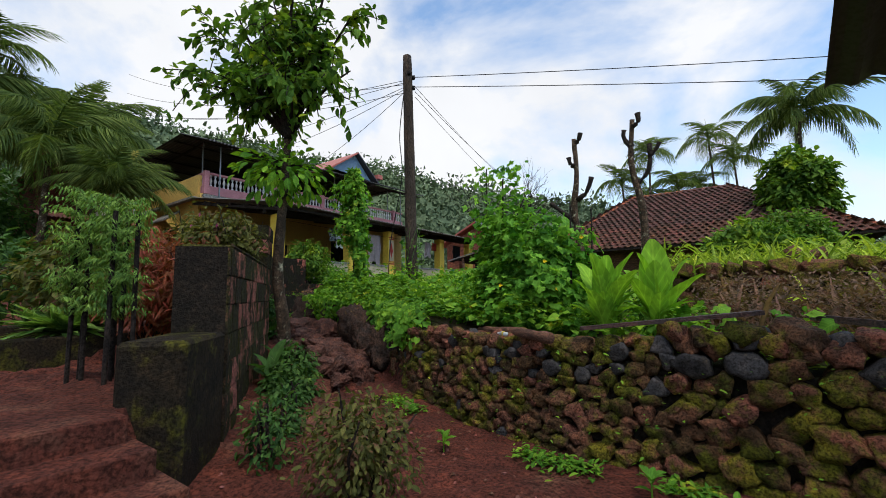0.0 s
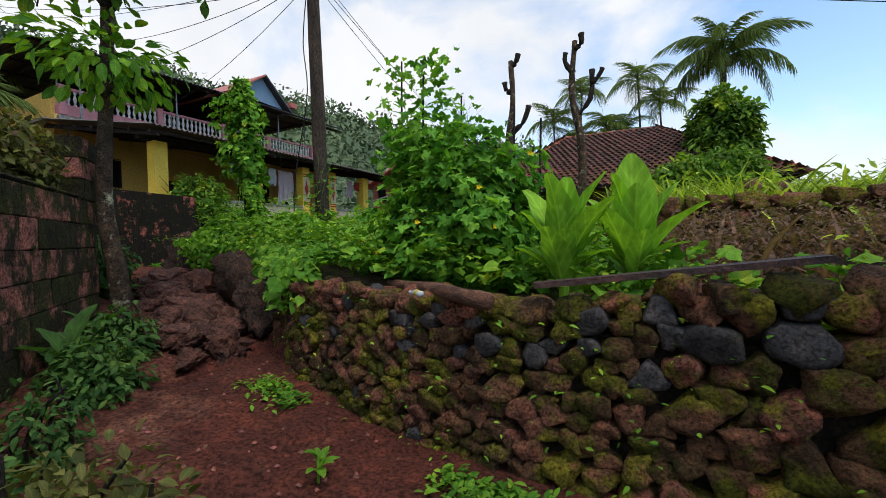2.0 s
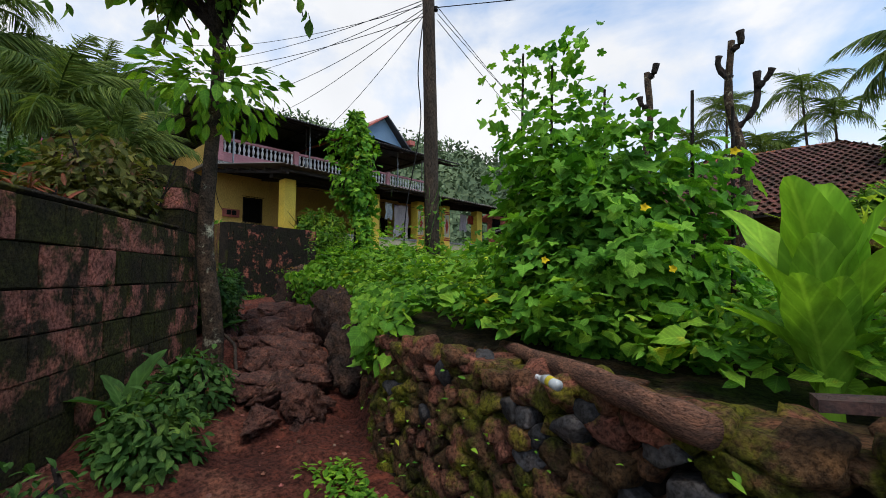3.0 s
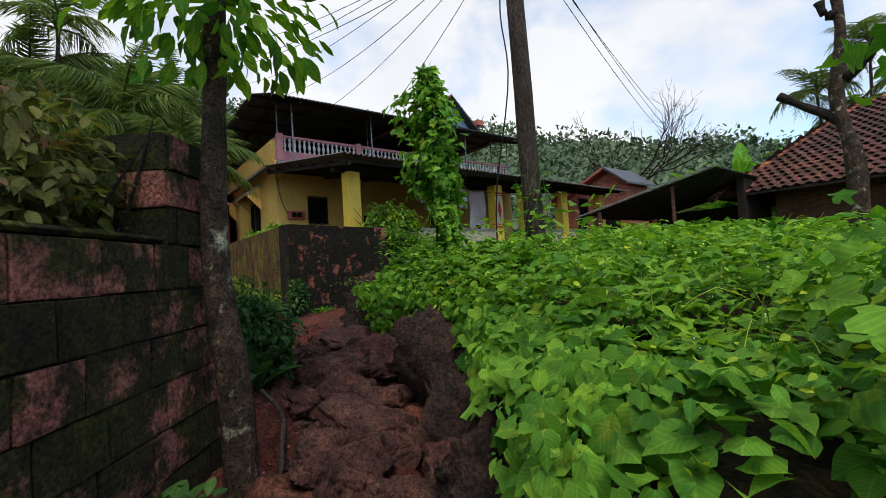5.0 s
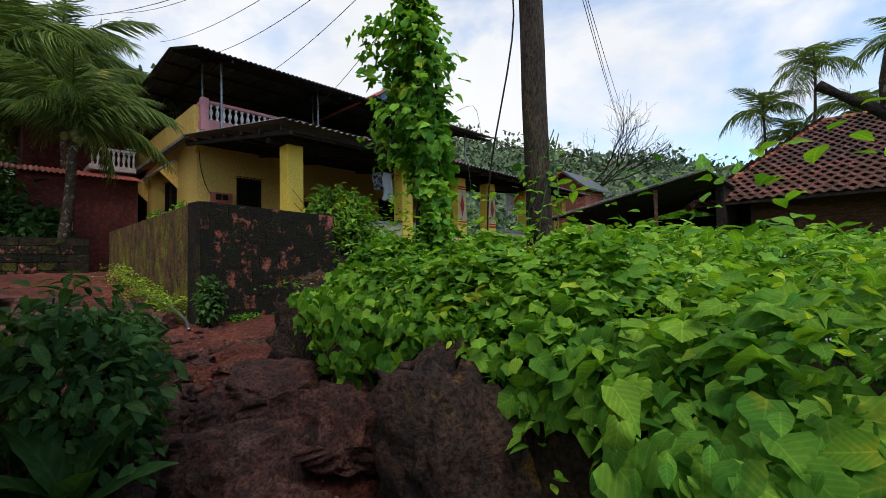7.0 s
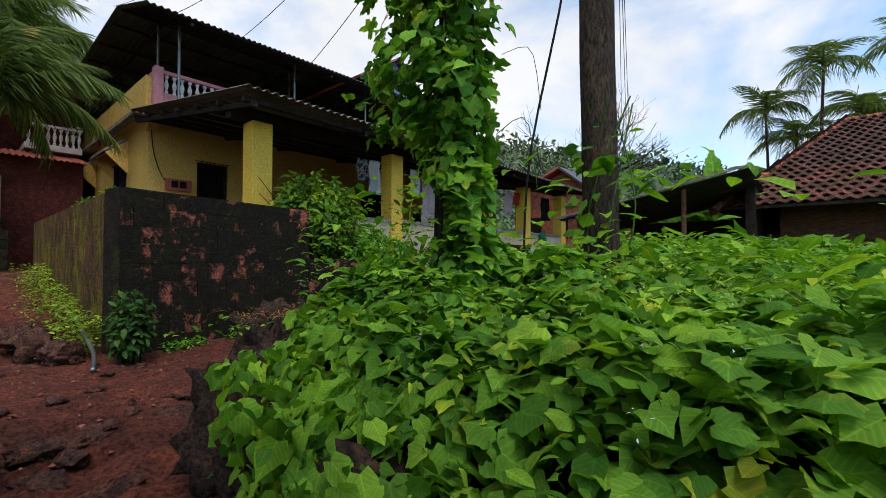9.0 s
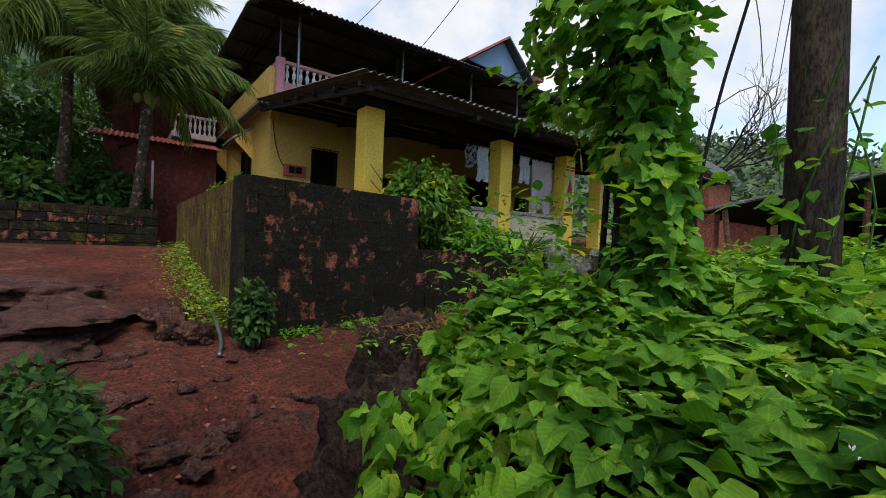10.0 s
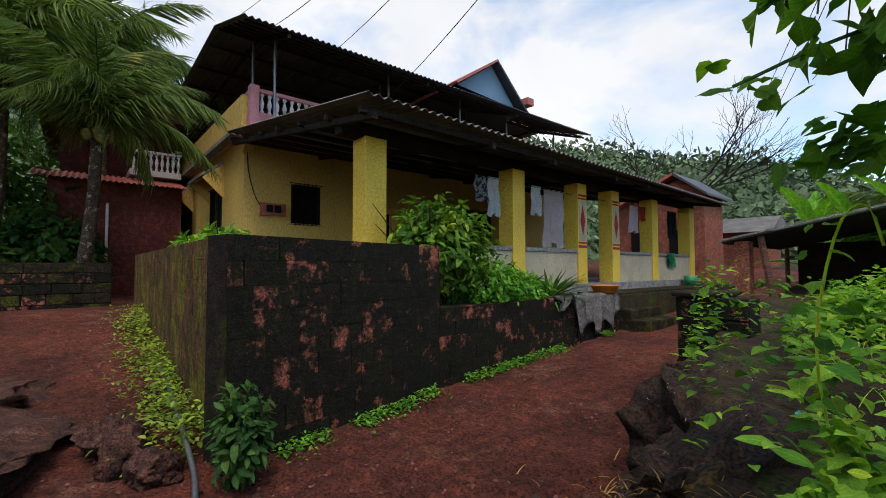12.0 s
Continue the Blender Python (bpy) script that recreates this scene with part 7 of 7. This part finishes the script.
# loose gravel on the earth
def build_gravel():
    gg = rng(150)
    n = 9000
    x, y = gg.uniform(-17, 1.5, n), gg.uniform(-0.5, 12.5, n)
    keep = (side_of(BANK, x, y) < -0.02) & (side_of(TERRACE, x, y) > 0.05) & ~((x < -12.0) & (y > 6.2)) & (np.array([noise.noise(Vector((a * 0.8, b * 0.8, 2))) for a, b in zip(x, y)]) > -0.25)
    x, y = x[keep], y[keep]
    n = len(x)
    pts = np.stack([x, y, ground_height(x, y) + 0.004 + np.array([0.035 * noise.fractal(Vector((a, b, 0)) * 3.0, 0.9, 2.0, 4) + 0.03 * noise.noise(Vector((a, b, 0)) * 1.2) for a, b in zip(x, y)])], 1)
    pebble = (np.array([(0.5, 0, 0), (-0.5, 0.1, 0), (0, 0.45, 0.05), (0.05, -0.4, 0), (0.05, 0.05, 0.35), (0, 0, -0.3)]), [(0, 2, 4), (2, 1, 4), (1, 3, 4), (3, 0, 4), (2, 0, 5), (1, 2, 5), (3, 1, 5), (0, 3, 5)])
    me = leaves("gravel", pebble, pts, gg.normal(0, 1, (n, 3)) * np.array([1, 1, 0.2]), np.tile([[0, 0, 1.0]], (n, 1)), gg.uniform(0.012, 0.05, n) ** 1.0, M_GRAVEL)
    me.polygons.foreach_set("use_smooth", np.zeros(len(me.polygons), dtype=bool))
    tagged(new("gravel", me), "loose red laterite gravel on the path", "gravel", "", "stuff")


M_GRAVEL = material("laterite_gravel", (0.24, 0.095, 0.06), (0.12, 0.06, 0.045), (0.3, 0.2, 0.15), scale=9, fine=60, bump=0.2, vary=0.5, island=True, third_at=0.6, third_scale=8)
build_gravel()
leaf_bush("weed_bush", "dark weeds in the ditch below the pier", "shrub", (-3.08, 1.9, 0.36), (0.25, 0.2, 0.3), 430, OVAL, 0.055, M_WEED, 6, 116, 0.3, 0.06, 0.3)

# low weeds along wall feet and banks
def foot_line(line, spread, lift=0.0):
    def region(gg, n):
        total = sum(math.hypot(b[0] - a[0], b[1] - a[1]) for a, b in zip(line, line[1:]))
        xs, ys = [], []
        for s in gg.uniform(0, total - 1e-3, n):
            x, y, t = along(line, s)
            if noise.noise(Vector((x * 1.3, y * 1.3, 5))) < -0.2:
                continue
            o = abs(gg.normal(0, spread))
            xs.append(x + math.sin(t) * -o * foot_side)
            ys.append(y + math.cos(t) * o * foot_side)
        x, y = np.array(xs), np.array(ys)
        return x, y, ground_height(x, y) + lift
    return region


foot_side = 1
patch("wall_foot_weeds", "small weeds along the foot of the retaining wall", 3200, foot_line([(-12.72, 13.9), (-12.5, 8.88), (-11.9, 6.2)], 0.11), OVAL, 0.05, M_BUSH, 121, 0.1, 0.5)
patch("wall_foot_weeds", "weeds climbing at the foot of the mossy side wall", 2600, foot_line([(-11.92, 6.15), (-17.5, 6.2)], 0.22), OVAL, 0.06, M_GRASS, 122, 0.4, 0.5)
patch("wall_foot_weeds", "small weeds along the foot of the rubble wall", 4200, foot_line([(-3.6, 3.85), (-2.7, 3.62), (-1.6, 3.38), (-0.6, 3.38), (3.4, 3.2)][::-1], 0.13), OVAL, 0.055, M_VINE, 123, 0.06, 0.5)
foot_side = -1
patch("mound_weeds", "small bright weeds on the laterite mound", 150, lambda gg, n: (gg.normal(-8.75, 0.28, n), gg.normal(6.45, 0.25, n), np.full(n, 1.42)), OVAL, 0.05, M_VINE, 127, 0.06, 0.5)
patch("bank_moss_weeds", "tiny weeds hanging on the bank", 1500, foot_line([(-4.0, 4.3), (-5.5, 5.3), (-6.3, 5.6), (-7.6, 6.0), (-8.5, 6.25), (-9.2, 7.9), (-10.1, 10.4)], 0.25, 0.3), OVAL, 0.06, M_VINE, 124, 0.5, 0.4)
def rubble_face(gg, n):
    x, z = gg.uniform(-3.6, 3.0, n), gg.uniform(0.1, 0.95, n)
    return x, np.interp(-x, [-3, 0.6, 1.6, 2.7, 3.6], [3.28, 3.42, 3.42, 3.66, 3.88]) + z * 0.1 + gg.uniform(-0.03, 0.05, n), z
patch("wall_face_weeds", "tiny weeds rooted between the rubble stones", 340, rubble_face, OVAL, 0.035, M_VINE, 125, 0.02, 0.2)
def mound_grass(gg, n):
    x, y = gg.normal(-8.8, 0.18, n), gg.normal(6.7, 0.3, n)
    return x, y, np.full(len(x), 1.5)
patch("dry_grass_tuft", "yellowed dry grass on the laterite mound", 380, mound_grass, BLADE, 0.06, M_STRAW, 126, 0.04, 0.8)
herb = [banana_leaf(60 + i, 0.16, 0.035, M_VINE, 0, "leaf", 0.3) for i in range(3)]
for k in range(9):
    r = random.Random(200 + k)
    x = (-0.25, 0.1, 0.45, 0.9, 1.3, -0.7, 0.3, 1.0, -2.3)[k]
    broad_plant("seedling", "small leafy weed at the rubble wall's foot", (x, 3.1 + r.uniform(-0.12, 0.08), 0.12), [(herb[j % 3], j * 137, 60 - 6 * j, r.uniform(0.45, 0.85)) for j in range(9)], 0.1, M_VINE, k, "plant", 0.005, 0.12)


# ---- wooded hills ----
def build_hills():
    azs = np.linspace(radians(-70), radians(135), 170)
    prof_a = np.radians([-70, -20, 0, 23, 40, 49, 60, 73, 90, 110, 135])
    prof_h = np.array([46, 46, 45, 43, 39, 34, 31, 26, 14, 9, 6])
    rs = np.linspace(0, 1, 26)
    verts, faces = [], []
    for i, a in enumerate(azs):
        h = float(np.interp(a, prof_a, prof_h))
        for j, f in enumerate(rs):
            r = 52 + 75 * f
            x, y = -8 - r * math.cos(a), 6 + r * math.sin(a)
            k = math.sin(min(1, f * 1.15) * math.pi / 2) ** 1.3
            p = Vector((x * 0.05, y * 0.05, 0))
            z = -1.5 + h * k * (1 + 0.12 * noise.noise(p)) + 2.0 * noise.noise(p * 4) * k + 1.1 * noise.noise(p * 12) * k
            verts.append((x, y, z))
    m = len(rs)
    for i in range(len(azs) - 1):
        for j in range(m - 1):
            faces.append((i * m + j, (i + 1) * m + j, (i + 1) * m + j + 1, i * m + j + 1))
    me = bpy.data.meshes.new("backdrop_hills")
    me.from_pydata(verts, [], faces)
    me.materials.append(M_HAZED_FOREST)
    tagged(new("backdrop_hills", me), "wooded hills rising behind the houses", "backdrop", "", "structure")
    g = rng(140)
    v = np.array(verts)
    n = 85000
    idx = g.integers(0, len(v), n)
    pts = v[idx] + g.normal(0, 1.2, (n, 3)) + np.array([0, 0, 0.6])
    tall = np.array([max(0.0, noise.noise(Vector(p * 0.16))) for p in v])[idx]
    pts[:, 2] += tall * g.uniform(0, 4, n)
    me = leaves("hazed_hill_forest", SHARD, pts, g.normal(0, 1, (n, 3)) + np.array([0, 0, 0.4]), unit(g.normal(0, 0.6, (n, 3)) + np.array([0, 0, 1.0])), g.uniform(0.6, 1.35, n), M_HAZED_FOREST)
    tagged(new("backdrop_forest", me), "distant forest trees covering the hills", "forest", "", "stuff")


build_hills()
lay_tiles(TC[0], TC[1], RL, RR, 300, seed=1)
lay_tiles(TC[3], TC[0], RL, RL, 0, seed=2)
lay_tiles(TC[1], TC[2], RR, RR, 0, seed=3)
